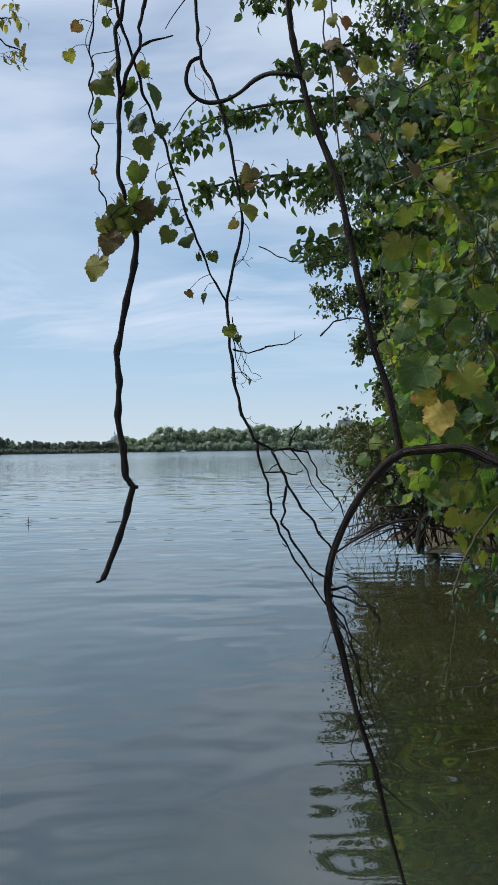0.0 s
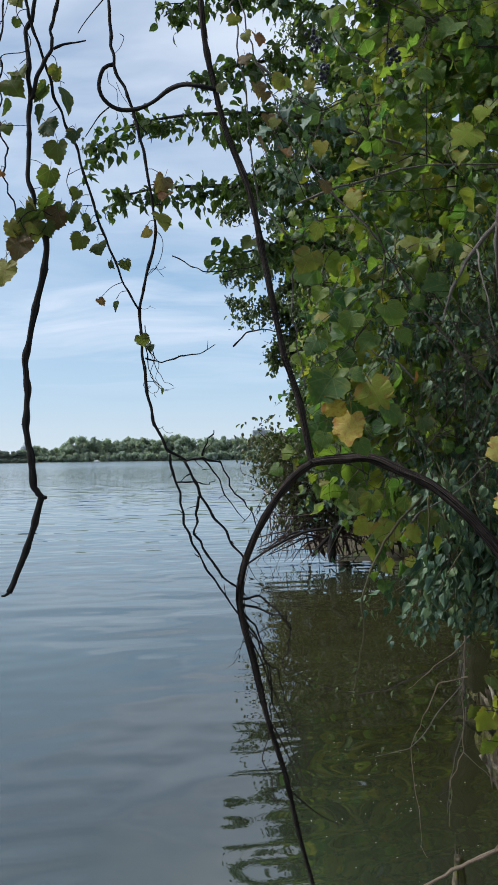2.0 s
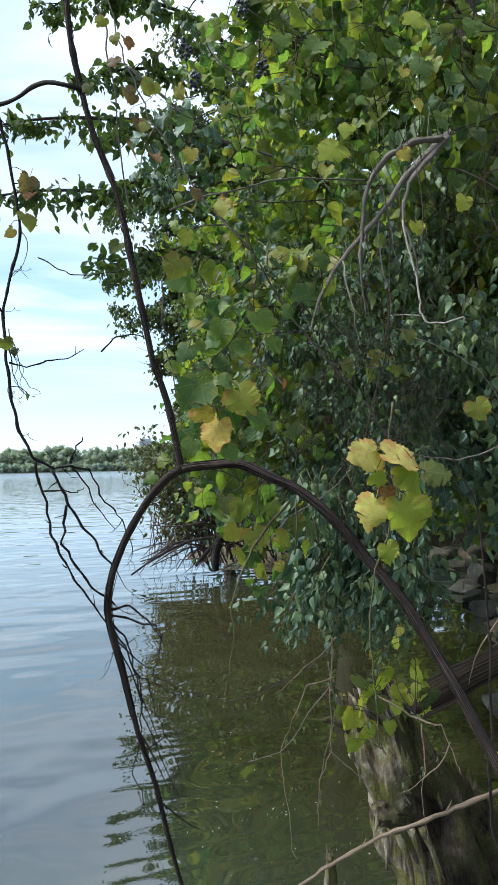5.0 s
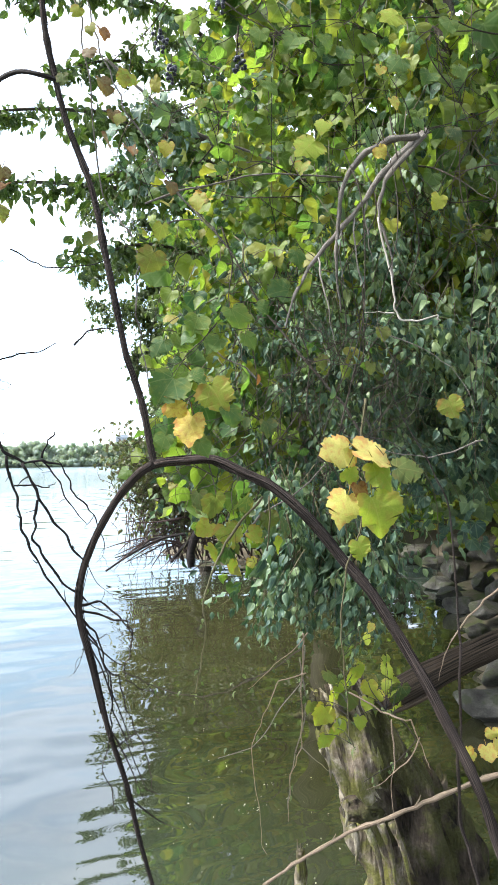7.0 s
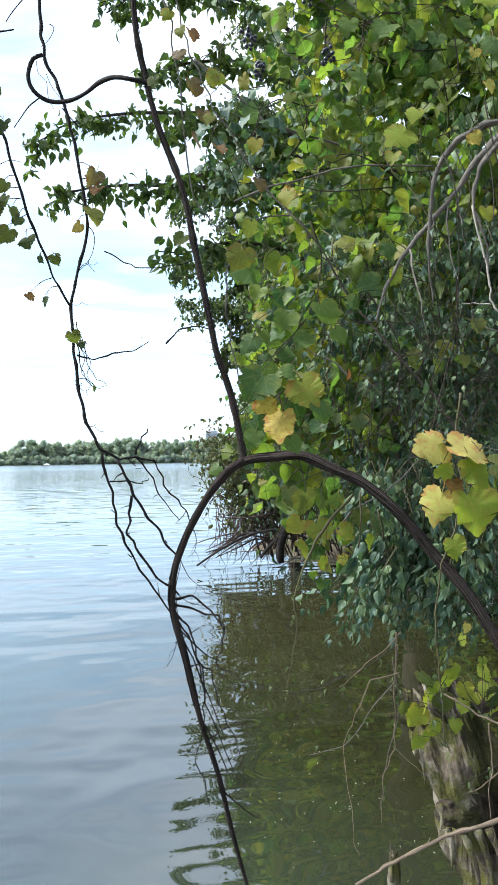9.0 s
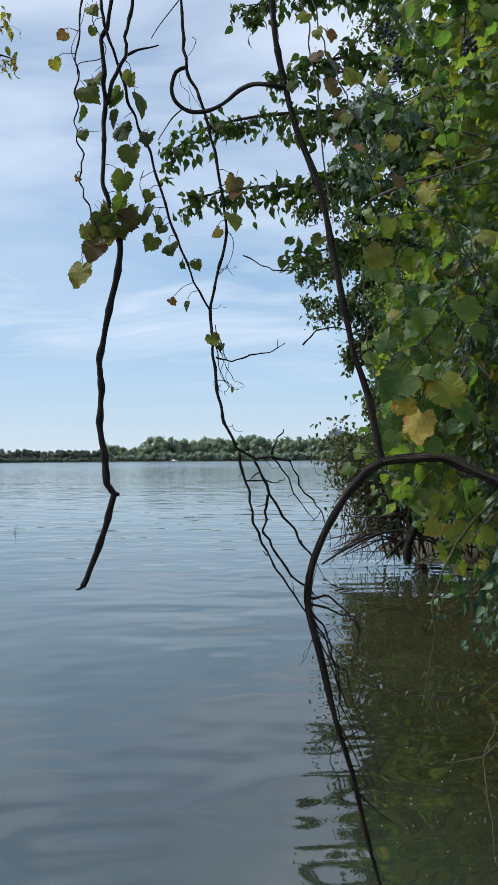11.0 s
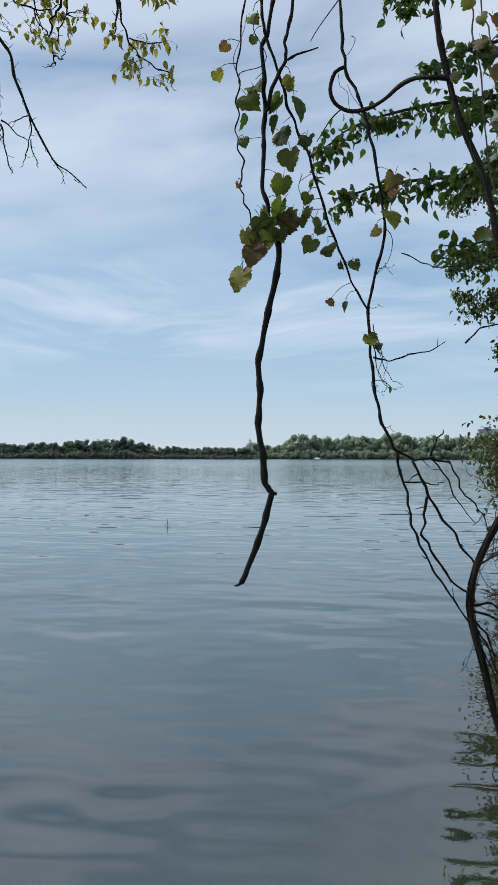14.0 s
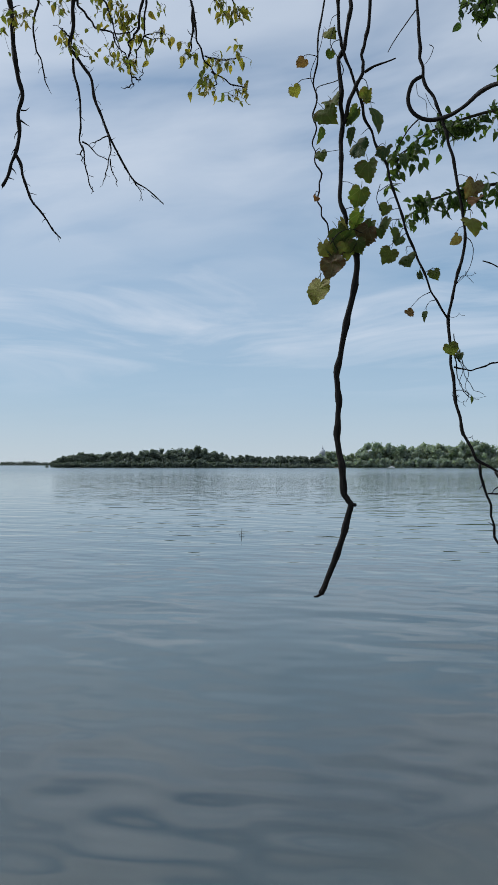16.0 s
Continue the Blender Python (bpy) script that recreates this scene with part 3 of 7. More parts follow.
PALE_TWIG = [(1.63, 3.05, 3.03), (1.65, 3.04, 2.90), (1.68, 3.03, 2.77), (1.69, 3.02, 2.67), (1.69, 3.02, 2.61), (1.71, 3.01, 2.56), (1.78, 2.97, 2.55), (1.85, 2.93, 2.57), (1.86, 2.93, 2.55)]
DANGLE_A = [(1.10, 2.68, 1.28), (1.10, 2.69, 1.19), (1.09, 2.69, 1.04), (1.09, 2.69, 0.92), (1.09, 2.69, 0.85), (1.05, 2.70, 0.75), (1.04, 2.70, 0.64), (1.04, 2.71, 0.57)]
DANGLE_B = [(1.12, 2.68, 1.28), (1.08, 2.69, 1.23), (1.00, 2.72, 1.16), (0.94, 2.74, 1.10), (0.90, 2.75, 1.07)]
DANGLE_C = [(1.11, 2.68, 1.13), (1.08, 2.69, 1.12), (1.01, 2.71, 1.10), (0.97, 2.73, 1.00), (0.94, 2.74, 0.93), (0.91, 2.75, 0.85), (0.92, 2.74, 0.70), (0.94, 2.74, 0.58), (0.94, 2.74, 0.49), (0.96, 2.73, 0.45)]
DANGLE_D = [(1.09, 2.69, 0.85), (1.14, 2.67, 0.80), (1.20, 2.65, 0.75), (1.23, 2.63, 0.67), (1.23, 2.63, 0.59)]
DANGLE_E = [(1.35, 2.46, 1.00), (1.36, 2.46, 0.87), (1.35, 2.47, 0.75), (1.36, 2.46, 0.61), (1.37, 2.46, 0.53)]
DANGLE_F = [(1.39, 2.44, 1.00), (1.41, 2.43, 1.00), (1.44, 2.42, 0.93), (1.46, 2.41, 0.86), (1.47, 2.40, 0.83)]
DANGLE_G = [(1.44, 2.42, 0.94), (1.41, 2.43, 0.87), (1.36, 2.46, 0.81), (1.31, 2.49, 0.76), (1.27, 2.51, 0.74)]
DANGLE_I = [(1.23, 2.56, 1.08), (1.28, 2.52, 1.05), (1.33, 2.49, 1.02), (1.39, 2.44, 1.00)]
CROSS_A = [(1.95, 2.75, 2.01), (1.92, 2.77, 2.00), (1.84, 2.82, 1.96), (1.76, 2.87, 1.94), (1.63, 2.94, 1.96), (1.53, 2.99, 2.01), (1.44, 3.03, 2.04)]
CROSS_B = [(1.67, 3.03, 2.49), (1.81, 2.96, 2.42), (1.90, 2.91, 2.34), (1.96, 2.86, 2.22), (1.98, 2.85, 2.13)]
CROSS_C = [(1.57, 3.08, 2.60), (1.63, 3.05, 2.60), (1.69, 3.02, 2.59)]
CROSS_D = [(1.25, 2.79, 1.92), (1.19, 2.81, 1.85), (1.10, 2.84, 1.78), (1.00, 2.88, 1.72), (0.93, 2.90, 1.63)]
STEM_F = [(1.56, 3.02, 2.58), (1.53, 3.03, 2.46), (1.49, 3.05, 2.29), (1.45, 3.06, 2.14), (1.41, 3.08, 1.94)]
DROOP_A = [(0.95, 2.69, 1.80), (0.88, 2.71, 1.72), (0.82, 2.73, 1.63), (0.76, 2.74, 1.52), (0.73, 2.75, 1.41), (0.74, 2.76, 1.29), (0.72, 2.77, 1.16), (0.70, 2.77, 1.07)]
DROOP_B = [(0.99, 2.73, 1.80), (0.99, 2.73, 1.70), (0.98, 2.74, 1.59)]
DROOP_C = [(0.45, 2.94, 1.13), (0.54, 2.92, 1.08), (0.64, 2.89, 1.04), (0.75, 2.87, 1.02), (0.84, 2.84, 1.04), (0.94, 2.81, 1.09), (1.03, 2.79, 1.13), (1.12, 2.76, 1.20)]
DROOP_D = [(1.17, 2.85, 1.19), (1.16, 2.86, 1.05), (1.08, 2.89, 0.94), (1.01, 2.91, 0.83), (0.96, 2.92, 0.78), (0.83, 2.96, 0.74)]
DROOP_E = [(1.15, 2.86, 1.14), (1.17, 2.86, 1.01), (1.17, 2.86, 0.90), (1.13, 2.88, 0.75), (1.11, 2.89, 0.62), (1.10, 2.89, 0.53)]
DROOP_F = [(1.15, 2.20, 2.13), (1.15, 2.24, 1.99), (1.18, 2.27, 1.84), (1.17, 2.32, 1.69), (1.15, 2.37, 1.57), (1.15, 2.42, 1.45), (1.16, 2.45, 1.30), (1.19, 2.49, 1.11), (1.21, 2.52, 0.94), (1.25, 2.55, 0.87)]
DROOP_G = [(1.27, 2.53, 0.76), (1.39, 2.50, 0.83), (1.46, 2.48, 0.91), (1.42, 2.49, 0.97), (1.35, 2.50, 1.02)]
FALLEN = [(0.99, 2.88, 0.25), (1.07, 2.84, 0.32), (1.15, 2.80, 0.38), (1.27, 2.75, 0.46), (1.36, 2.71, 0.51), (1.43, 2.67, 0.54), (1.53, 2.63, 0.59), (1.62, 2.58, 0.64), (1.74, 2.53, 0.70), (1.96, 2.46, 0.77)]
UPPER_A = [(0.56, 4.46, 4.36), (0.79, 4.41, 4.15), (0.96, 4.37, 3.97), (1.19, 4.31, 3.87), (1.52, 4.23, 3.76), (1.91, 4.13, 3.61)]
TL_A = [(-4.87, 6.69, 7.87), (-4.73, 6.76, 7.03), (-4.68, 6.79, 6.48), (-4.61, 6.83, 5.93), (-4.67, 6.83, 5.33), (-4.81, 6.80, 4.96)]
TL_A2 = [(-4.67, 6.83, 5.30), (-4.57, 6.87, 4.99), (-4.43, 6.92, 4.69), (-4.21, 6.99, 4.40)]
TL_B = [(-3.94, 6.96, 7.94), (-4.03, 6.96, 7.09), (-4.10, 6.96, 6.48), (-3.89, 7.03, 6.12), (-3.72, 7.10, 5.51), (-3.44, 7.20, 5.02), (-3.15, 7.30, 4.77)]
TL_B2 = [(-4.07, 6.97, 6.33), (-4.00, 7.01, 5.87), (-3.99, 7.03, 5.45), (-3.93, 7.05, 5.14), (-3.87, 7.08, 4.90)]
TL_C = [(-2.96, 7.45, 8.02), (-2.91, 7.50, 7.15), (-2.88, 7.52, 6.72), (-2.80, 7.55, 6.47), (-2.68, 7.59, 6.28), (-2.50, 7.65, 6.16), (-2.33, 7.70, 6.10)]
TL_D = [(-4.42, 6.83, 7.57), (-4.44, 6.84, 6.96), (-4.46, 6.85, 6.48), (-4.39, 6.88, 6.24), (-4.33, 6.91, 6.02)]
TL_E = [(-3.36, 7.25, 7.17), (-3.38, 7.24, 6.98), (-3.43, 7.22, 6.68), (-3.51, 7.18, 6.53), (-3.52, 7.18, 6.35), (-3.49, 7.19, 6.19), (-3.46, 7.20, 6.06)]
TL_F = [(-2.55, 7.59, 7.71), (-2.49, 7.62, 7.22), (-2.46, 7.64, 6.97), (-2.37, 7.67, 6.81)]
TL_G = [(-3.70, 6.83, 7.55), (-3.68, 6.86, 6.90), (-3.57, 6.90, 6.60), (-3.48, 6.94, 6.28)]
TL_H = [(-3.70, 7.08, 5.51), (-3.68, 7.09, 5.24), (-3.72, 7.07, 5.08), (-3.75, 7.06, 4.96)]
TL_I = [(-3.68, 7.09, 5.24), (-3.64, 7.12, 5.05), (-3.61, 7.13, 4.95)]
TL_J = [(-3.70, 7.08, 5.49), (-3.81, 7.02, 5.42), (-3.88, 6.99, 5.37)]
TL_K = [(-3.94, 6.95, 5.40), (-3.82, 7.02, 5.30), (-3.71, 7.08, 5.23)]
TL_L = [(-3.47, 7.20, 5.05), (-3.40, 7.23, 4.96), (-3.37, 7.25, 4.81)]
TL_N = [(-3.94, 6.95, 5.36), (-3.96, 6.94, 5.26), (-3.95, 6.95, 5.20)]
TL_O = [(-4.04, 6.90, 7.01), (-4.01, 6.91, 6.92), (-3.95, 6.95, 6.81), (-3.83, 7.02, 6.66), (-3.67, 7.10, 6.62), (-3.64, 7.12, 6.52), (-3.55, 7.16, 6.40), (-3.51, 7.18, 6.29)]
TL_P = [(-3.37, 7.25, 7.06), (-3.35, 7.25, 6.93), (-3.36, 7.25, 6.64), (-3.42, 7.22, 6.45), (-3.45, 7.21, 6.31)]
TL_Q = [(-3.67, 7.10, 6.62), (-3.52, 7.17, 6.63), (-3.43, 7.22, 6.71)]
TL_R = [(-3.48, 7.19, 6.15), (-3.41, 7.23, 6.14), (-3.38, 7.24, 6.21), (-3.37, 7.25, 6.30)]
TL_S = [(-3.46, 7.20, 6.08), (-3.51, 7.18, 6.04), (-3.55, 7.16, 6.02)]
TL_T = [(-2.88, 7.45, 6.97), (-2.89, 7.45, 6.62), (-2.91, 7.44, 6.47)]
TL_U = [(-2.76, 7.50, 6.44), (-2.61, 7.55, 6.40), (-2.49, 7.59, 6.40), (-2.38, 7.63, 6.44)]
TL_V = [(-2.69, 7.52, 6.26), (-2.64, 7.54, 6.15), (-2.65, 7.54, 6.07)]
TL_W = [(-4.04, 6.90, 6.42), (-4.00, 6.92, 6.35), (-3.90, 6.98, 6.33)]
TL_X = [(-4.06, 6.89, 6.52), (-4.11, 6.85, 6.56), (-4.15, 6.83, 6.60)]
TL_Y = [(-3.36, 7.25, 6.61), (-3.27, 7.29, 6.60), (-3.20, 7.32, 6.60)]
TL_Z = [(-3.38, 7.24, 6.60), (-3.25, 7.30, 6.67), (-3.15, 7.34, 6.65)]
# leaf tufts: place and count
TUFTS_A = [(-4.22, 6.99, 6.60, 5), (-4.13, 6.85, 6.34, 5), (-4.08, 7.09, 6.61, 4), (-3.82, 6.83, 6.27, 4), (-3.98, 6.98, 6.37, 4), (-3.68, 7.04, 6.38, 3), (-3.74, 7.20, 6.38, 3), (-3.56, 7.01, 6.34, 3), (-3.66, 7.27, 6.77, 8), (-3.53, 7.19, 6.59, 8), (-3.49, 7.37, 6.63, 6), (-3.52, 7.16, 6.76, 10), (-3.42, 7.19, 6.79, 8), (-3.62, 7.25, 6.86, 8), (-3.58, 7.36, 6.46, 5), (-3.53, 7.11, 6.22, 8), (-3.71, 7.29, 6.37, 5), (-3.42, 7.41, 6.57, 4), (-3.25, 7.16, 6.42, 3), (-3.25, 7.35, 6.65, 8), (-3.22, 7.40, 6.60, 4), (-3.30, 7.47, 6.95, 3), (-3.78, 7.12, 6.84, 8), (-3.72, 6.91, 6.53, 4)]
TUFTS_B = [(-2.95, 7.43, 6.42, 5), (-2.87, 7.45, 6.40, 6), (-2.91, 7.44, 6.49, 4), (-2.80, 7.68, 6.43, 5), (-2.66, 7.47, 6.37, 3), (-2.55, 7.45, 6.27, 4), (-2.50, 7.60, 6.36, 5), (-2.44, 7.67, 6.43, 7), (-2.45, 7.79, 6.56, 5), (-2.76, 7.53, 6.18, 8), (-2.68, 7.43, 6.07, 8), (-2.73, 7.69, 6.10, 5), (-2.75, 7.50, 6.03, 3), (-2.50, 7.66, 5.99, 7), (-2.38, 7.62, 6.02, 7), (-2.32, 7.53, 6.00, 5), (-2.33, 7.72, 6.15, 2), (-2.55, 7.69, 6.98, 10), (-2.40, 7.49, 6.82, 10), (-2.36, 7.62, 6.91, 8), (-2.52, 7.52, 6.81, 5)]
TUFTS_C = [(-4.45, 6.47, 6.52, 5), (-4.38, 6.54, 6.57, 6), (-4.50, 6.82, 6.75, 5), (-4.56, 6.74, 6.59, 2), (-4.58, 6.48, 6.61, 6), (-4.68, 6.58, 6.45, 5), (-4.04, 6.67, 6.75, 6), (-4.13, 7.02, 7.00, 5), (-4.16, 6.83, 6.79, 5), (-3.86, 7.13, 6.97, 8), (-3.67, 6.98, 6.88, 8), (-3.59, 7.07, 6.86, 8), (-3.21, 7.23, 6.95, 2), (-3.27, 7.48, 7.04, 2), (-2.64, 7.49, 7.00, 8), (-2.59, 7.54, 6.97, 8)]
LOOSE_STRANDS = [
    ([(-0.630, 3.014, 3.514), (-0.627, 3.014, 3.559), (-0.583, 3.023, 3.576), (-0.542, 3.031, 3.588), (-0.517, 3.035, 3.631), (-0.547, 3.030, 3.698), (-0.572, 3.026, 3.750), (-0.554, 3.029, 3.827)], 0.0024, 0.0016),
    ([(-0.641, 3.011, 3.566), (-0.653, 3.009, 3.626), (-0.613, 3.017, 3.734), (-0.598, 3.020, 3.810)], 0.0016, 0.0011),
    ([(-0.574, 3.025, 2.892), (-0.538, 3.032, 2.938), (-0.486, 3.041, 2.954), (-0.435, 3.048, 2.932), (-0.390, 3.055, 2.955)], 0.0022, 0.0014),
    ([(-0.567, 3.026, 2.923), (-0.545, 3.031, 2.871), (-0.493, 3.039, 2.852), (-0.464, 3.044, 2.894)], 0.0018, 0.0012),
    ([(-0.612, 3.018, 3.282), (-0.582, 3.023, 3.285), (-0.531, 3.033, 3.291)], 0.0014, 0.0010),
    ([(-0.376, 3.056, 3.105), (-0.324, 3.062, 3.135), (-0.279, 3.067, 3.131)], 0.0016, 0.0010),
    ([(-0.368, 3.057, 3.135), (-0.383, 3.055, 3.075), (-0.361, 3.058, 3.015), (-0.368, 3.057, 2.970)], 0.0016, 0.0011)]
LOOP_TWIGS = [
    ([(-0.223, 3.112, 3.882), (-0.288, 3.106, 3.795), (-0.321, 3.103, 3.746), (-0.339, 3.101, 3.713)], 0.0026, 0.0016),
    ([(-0.212, 3.112, 3.417), (-0.253, 3.109, 3.378), (-0.287, 3.106, 3.325), (-0.312, 3.104, 3.284)], 0.0028, 0.0016),
    ([(-0.122, 3.117, 3.382), (-0.087, 3.119, 3.342), (-0.057, 3.119, 3.308)], 0.0026, 0.0016),
    ([(-0.223, 3.112, 3.568), (-0.215, 3.112, 3.515), (-0.185, 3.114, 3.491), (-0.177, 3.115, 3.422), (-0.155, 3.116, 3.375)], 0.0012, 0.0008),
    ([(-0.185, 3.114, 3.521), (-0.162, 3.116, 3.467), (-0.102, 3.118, 3.389)], 0.0011, 0.0008),
    ([(-0.170, 3.115, 3.727), (-0.152, 3.116, 3.714), (-0.162, 3.116, 3.681), (-0.179, 3.115, 3.654), (-0.203, 3.113, 3.629)], 0.0014, 0.0009),
    ([(-0.034, 3.120, 2.909), (-0.011, 3.120, 2.888), (0.001, 3.120, 2.855), (-0.005, 3.120, 2.802), (-0.028, 3.120, 2.750), (-0.073, 3.119, 2.706)], 0.0018, 0.0010),
    ([(-0.068, 3.119, 2.713), (-0.035, 3.120, 2.747), (0.002, 3.120, 2.710)], 0.0014, 0.0009),
    ([(-0.073, 3.119, 2.420), (-0.043, 3.120, 2.359), (-0.058, 3.119, 2.299), (-0.021, 3.120, 2.254), (-0.033, 3.120, 2.224)], 0.0014, 0.0009),
    ([(-0.058, 3.119, 2.397), (-0.021, 3.120, 2.344), (-0.035, 3.120, 2.284), (0.002, 3.120, 2.239), (0.046, 3.120, 2.246)], 0.0013, 0.0008)]
STICK_LEAVES = [
    (-0.70, 3.06, 3.70, 0.065, "o"), (-0.73, 3.06, 3.58, 0.061, "y"), (-0.58, 3.06, 3.81, 0.075, "y"), (-0.58, 3.06, 3.72, 0.051, "g"), (-0.59, 3.07, 3.46, 0.117, "g"), (-0.48, 3.07, 3.44, 0.105, "d"), (-0.39, 3.07, 3.43, 0.136, "d"), (-0.49, 3.07, 3.37, 0.084, "d"), (-0.45, 3.07, 3.31, 0.122, "d"), (-0.42, 3.07, 3.20, 0.112, "g"), (-0.35, 3.07, 3.27, 0.079, "d"), (-0.57, 3.07, 3.52, 0.089, "g"), (-0.42, 3.07, 3.52, 0.079, "y"), (-0.62, 3.07, 3.29, 0.058, "g"), (-0.62, 3.07, 3.39, 0.079, "d"), (-0.46, 3.07, 3.09, 0.112, "g"), (-0.35, 3.07, 3.03, 0.061, "g"), (-0.47, 3.07, 2.99, 0.122, "g")]
STICK_LEAVES_LOW = [
    (-0.53, 3.05, 2.93, 0.107, "g"), (-0.43, 3.05, 2.92, 0.107, "b"), (-0.60, 3.05, 2.87, 0.098, "y"), (-0.57, 3.05, 2.80, 0.121, "b"), (-0.63, 3.05, 2.70, 0.139, "y", -10, -0.3, 0.2), (-0.34, 3.05, 2.83, 0.084, "g"), (-0.26, 3.06, 2.81, 0.084, "g"), (-0.35, 3.05, 2.96, 0.079, "g"), (-0.31, 3.05, 2.92, 0.079, "g"), (-0.64, 3.05, 3.10, 0.037, "o"), (-0.50, 3.05, 2.87, 0.098, "y"), (-0.15, 3.06, 2.74, 0.056, "g"), (-0.21, 3.06, 2.74, 0.046, "d"), (-0.25, 3.06, 2.59, 0.046, "o"), (-0.19, 3.06, 2.58, 0.051, "d"), (-0.55, 3.05, 2.89, 0.084, "g"), (-0.49, 3.05, 2.94, 0.093, "d"), (-0.52, 3.05, 2.97, 0.084, "y"), (-0.46, 3.05, 2.88, 0.079, "g"), (-0.56, 3.05, 2.85, 0.079, "b"), (-0.42, 3.05, 2.96, 0.079, "g"), (-0.58, 3.05, 2.88, 0.070, "d"), (-0.29, 3.05, 2.89, 0.065, "d"), (-0.37, 3.05, 2.93, 0.060, "g")]
VINE_LEAVES = [
    (0.00, 3.18, 3.12, 0.106, "b"), (0.01, 3.18, 3.07, 0.072, "o"), (0.00, 3.18, 2.97, 0.111, "y"), (-0.07, 3.18, 2.91, 0.063, "b"), (-0.09, 3.18, 2.45, 0.068, "g"), (-0.06, 3.18, 2.42, 0.048, "d"), (-0.01, 3.18, 2.24, 0.034, "d")]
MID_LEAVES = [
    (0.57, 2.60, 2.19, 0.157, "v", -35, -0.2, 0.3), (0.75, 2.56, 2.16, 0.147, "m", 25, -0.6, 0.5), (0.79, 2.55, 2.09, 0.096, "v", 10, 0.3, 0.3), (0.56, 2.60, 2.00, 0.088, "v", -20, 0, 0.6), (0.70, 2.57, 1.98, 0.080, "v", 30, 0, 0.5), (0.65, 2.59, 2.05, 0.147, "q", -15, -0.8, 0.5), (0.61, 2.59, 2.12, 0.096, "q", 40, -0.8, 0.5), (0.69, 2.58, 2.23, 0.080, "v", 70, 0, 0.8), (0.56, 2.86, 2.71, 0.123, "y"), (0.54, 3.06, 3.23, 0.057, "b"), (0.42, 2.98, 3.42, 0.054, "b"), (1.00, 2.87, 2.26, 0.047, "o"), (0.50, 3.16, 3.56, 0.066, "y"), (0.84, 3.19, 3.09, 0.068, "y"), (0.24, 2.87, 3.39, 0.059, "g"), (0.34, 2.97, 2.81, 0.079, "g"), (0.35, 2.92, 2.63, 0.053, "d"), (0.61, 2.90, 2.84, 0.090, "g")]
LOW_LEAVES = [
    (0.80, 2.83, 1.76, 0.123, "g"), (0.85, 2.82, 1.64, 0.123, "m"), (0.79, 2.84, 1.58, 0.092, "m"), (0.74, 2.84, 1.78, 0.101, "g"), (0.95, 2.79, 1.64, 0.092, "m"), (1.00, 2.78, 1.70, 0.088, "g"), (1.03, 2.77, 1.60, 0.079, "n"), (0.94, 2.80, 1.54, 0.053, "p"), (0.86, 2.82, 1.52, 0.070, "m"), (0.76, 2.84, 1.67, 0.092, "m"), (0.90, 2.80, 1.77, 0.101, "d"), (1.06, 2.77, 1.68, 0.088, "d")]
GOLD_LEAVES = [
    (1.05, 2.20, 1.96, 0.137, "p", -70, -0.2, 0.3), (1.15, 2.15, 1.94, 0.166, "p", 65, 0.3, 1.3), (1.18, 2.14, 1.89, 0.134, "n", 40, 0.3, 0.5), (1.25, 2.10, 1.90, 0.126, "g", 80, 0.3, 0.6), (1.08, 2.18, 1.89, 0.069, "n", 160, 0, 0.3), (1.06, 2.19, 1.78, 0.141, "p", -25, -0.5, 0.2), (1.11, 2.17, 1.83, 0.076, "o", 10, 0.2, 0.6), (1.16, 2.15, 1.76, 0.170, "n", 14, 0.1, 0.15), (1.11, 2.17, 1.65, 0.087, "n", 20, -0.4, 0.2)]
BANK_LEAVES = [
    (1.71, 2.38, 0.93, 0.057, "p"), (1.70, 2.39, 0.86, 0.078, "p"), (1.61, 2.41, 0.87, 0.070, "p"), (1.64, 2.41, 0.85, 0.053, "p"), (1.74, 2.38, 0.89, 0.070, "p")]
HIGH_LEAVES = [
    (0.43, 3.25, 3.58, 0.094, "b"), (0.54, 3.22, 3.29, 0.089, "o"), (0.44, 3.25, 3.33, 0.084, "b"), (0.53, 3.22, 3.61, 0.099, "m"), (0.37, 3.26, 3.72, 0.074, "b"), (0.43, 3.24, 3.80, 0.084, "o"), (0.69, 3.19, 3.30, 0.084, "m"), (0.82, 3.16, 3.07, 0.094, "m"), (0.71, 3.18, 3.13, 0.079, "b"), (0.49, 3.23, 3.43, 0.069, "y"), (0.38, 3.25, 3.82, 0.064, "y"), (0.65, 3.19, 3.58, 0.084, "y"), (0.32, 3.27, 3.90, 0.074, "m")]
BROAD_LEAVES_1 = [
    (0.83, 3.28, 2.55, 0.126, "v", -20, -0.1, 0.5), (1.20, 3.18, 2.70, 0.153, "v", -75, 0, 0.35), (1.01, 3.24, 2.58, 0.151, "v", 20, 0.1, 0.7), (0.91, 3.26, 2.46, 0.125, "v", -40, 0, 0.8),
    (1.07, 3.22, 2.48, 0.108, "v", 30, 0.2, 0.5), (0.67, 3.31, 2.45, 0.125, "v", -30, -0.3, 0.5), (1.28, 3.15, 2.85, 0.103, "v", 10, 0, 0.4), (1.13, 3.20, 2.62, 0.091, "v", 60, 0, 0.6),
    (1.30, 3.14, 2.72, 0.095, "n", -10, 0.4, 0.3), (1.33, 3.13, 3.36, 0.163, "n", -48, -0.1, 0.5), (1.39, 3.11, 3.45, 0.098, "n", -30, -0.2, 0.8), (1.30, 3.14, 3.26, 0.082, "m", -20, -0.6, 0.5),
    (0.48, 3.34, 3.49, 0.071, "b", 0, 0, 0.4),
]
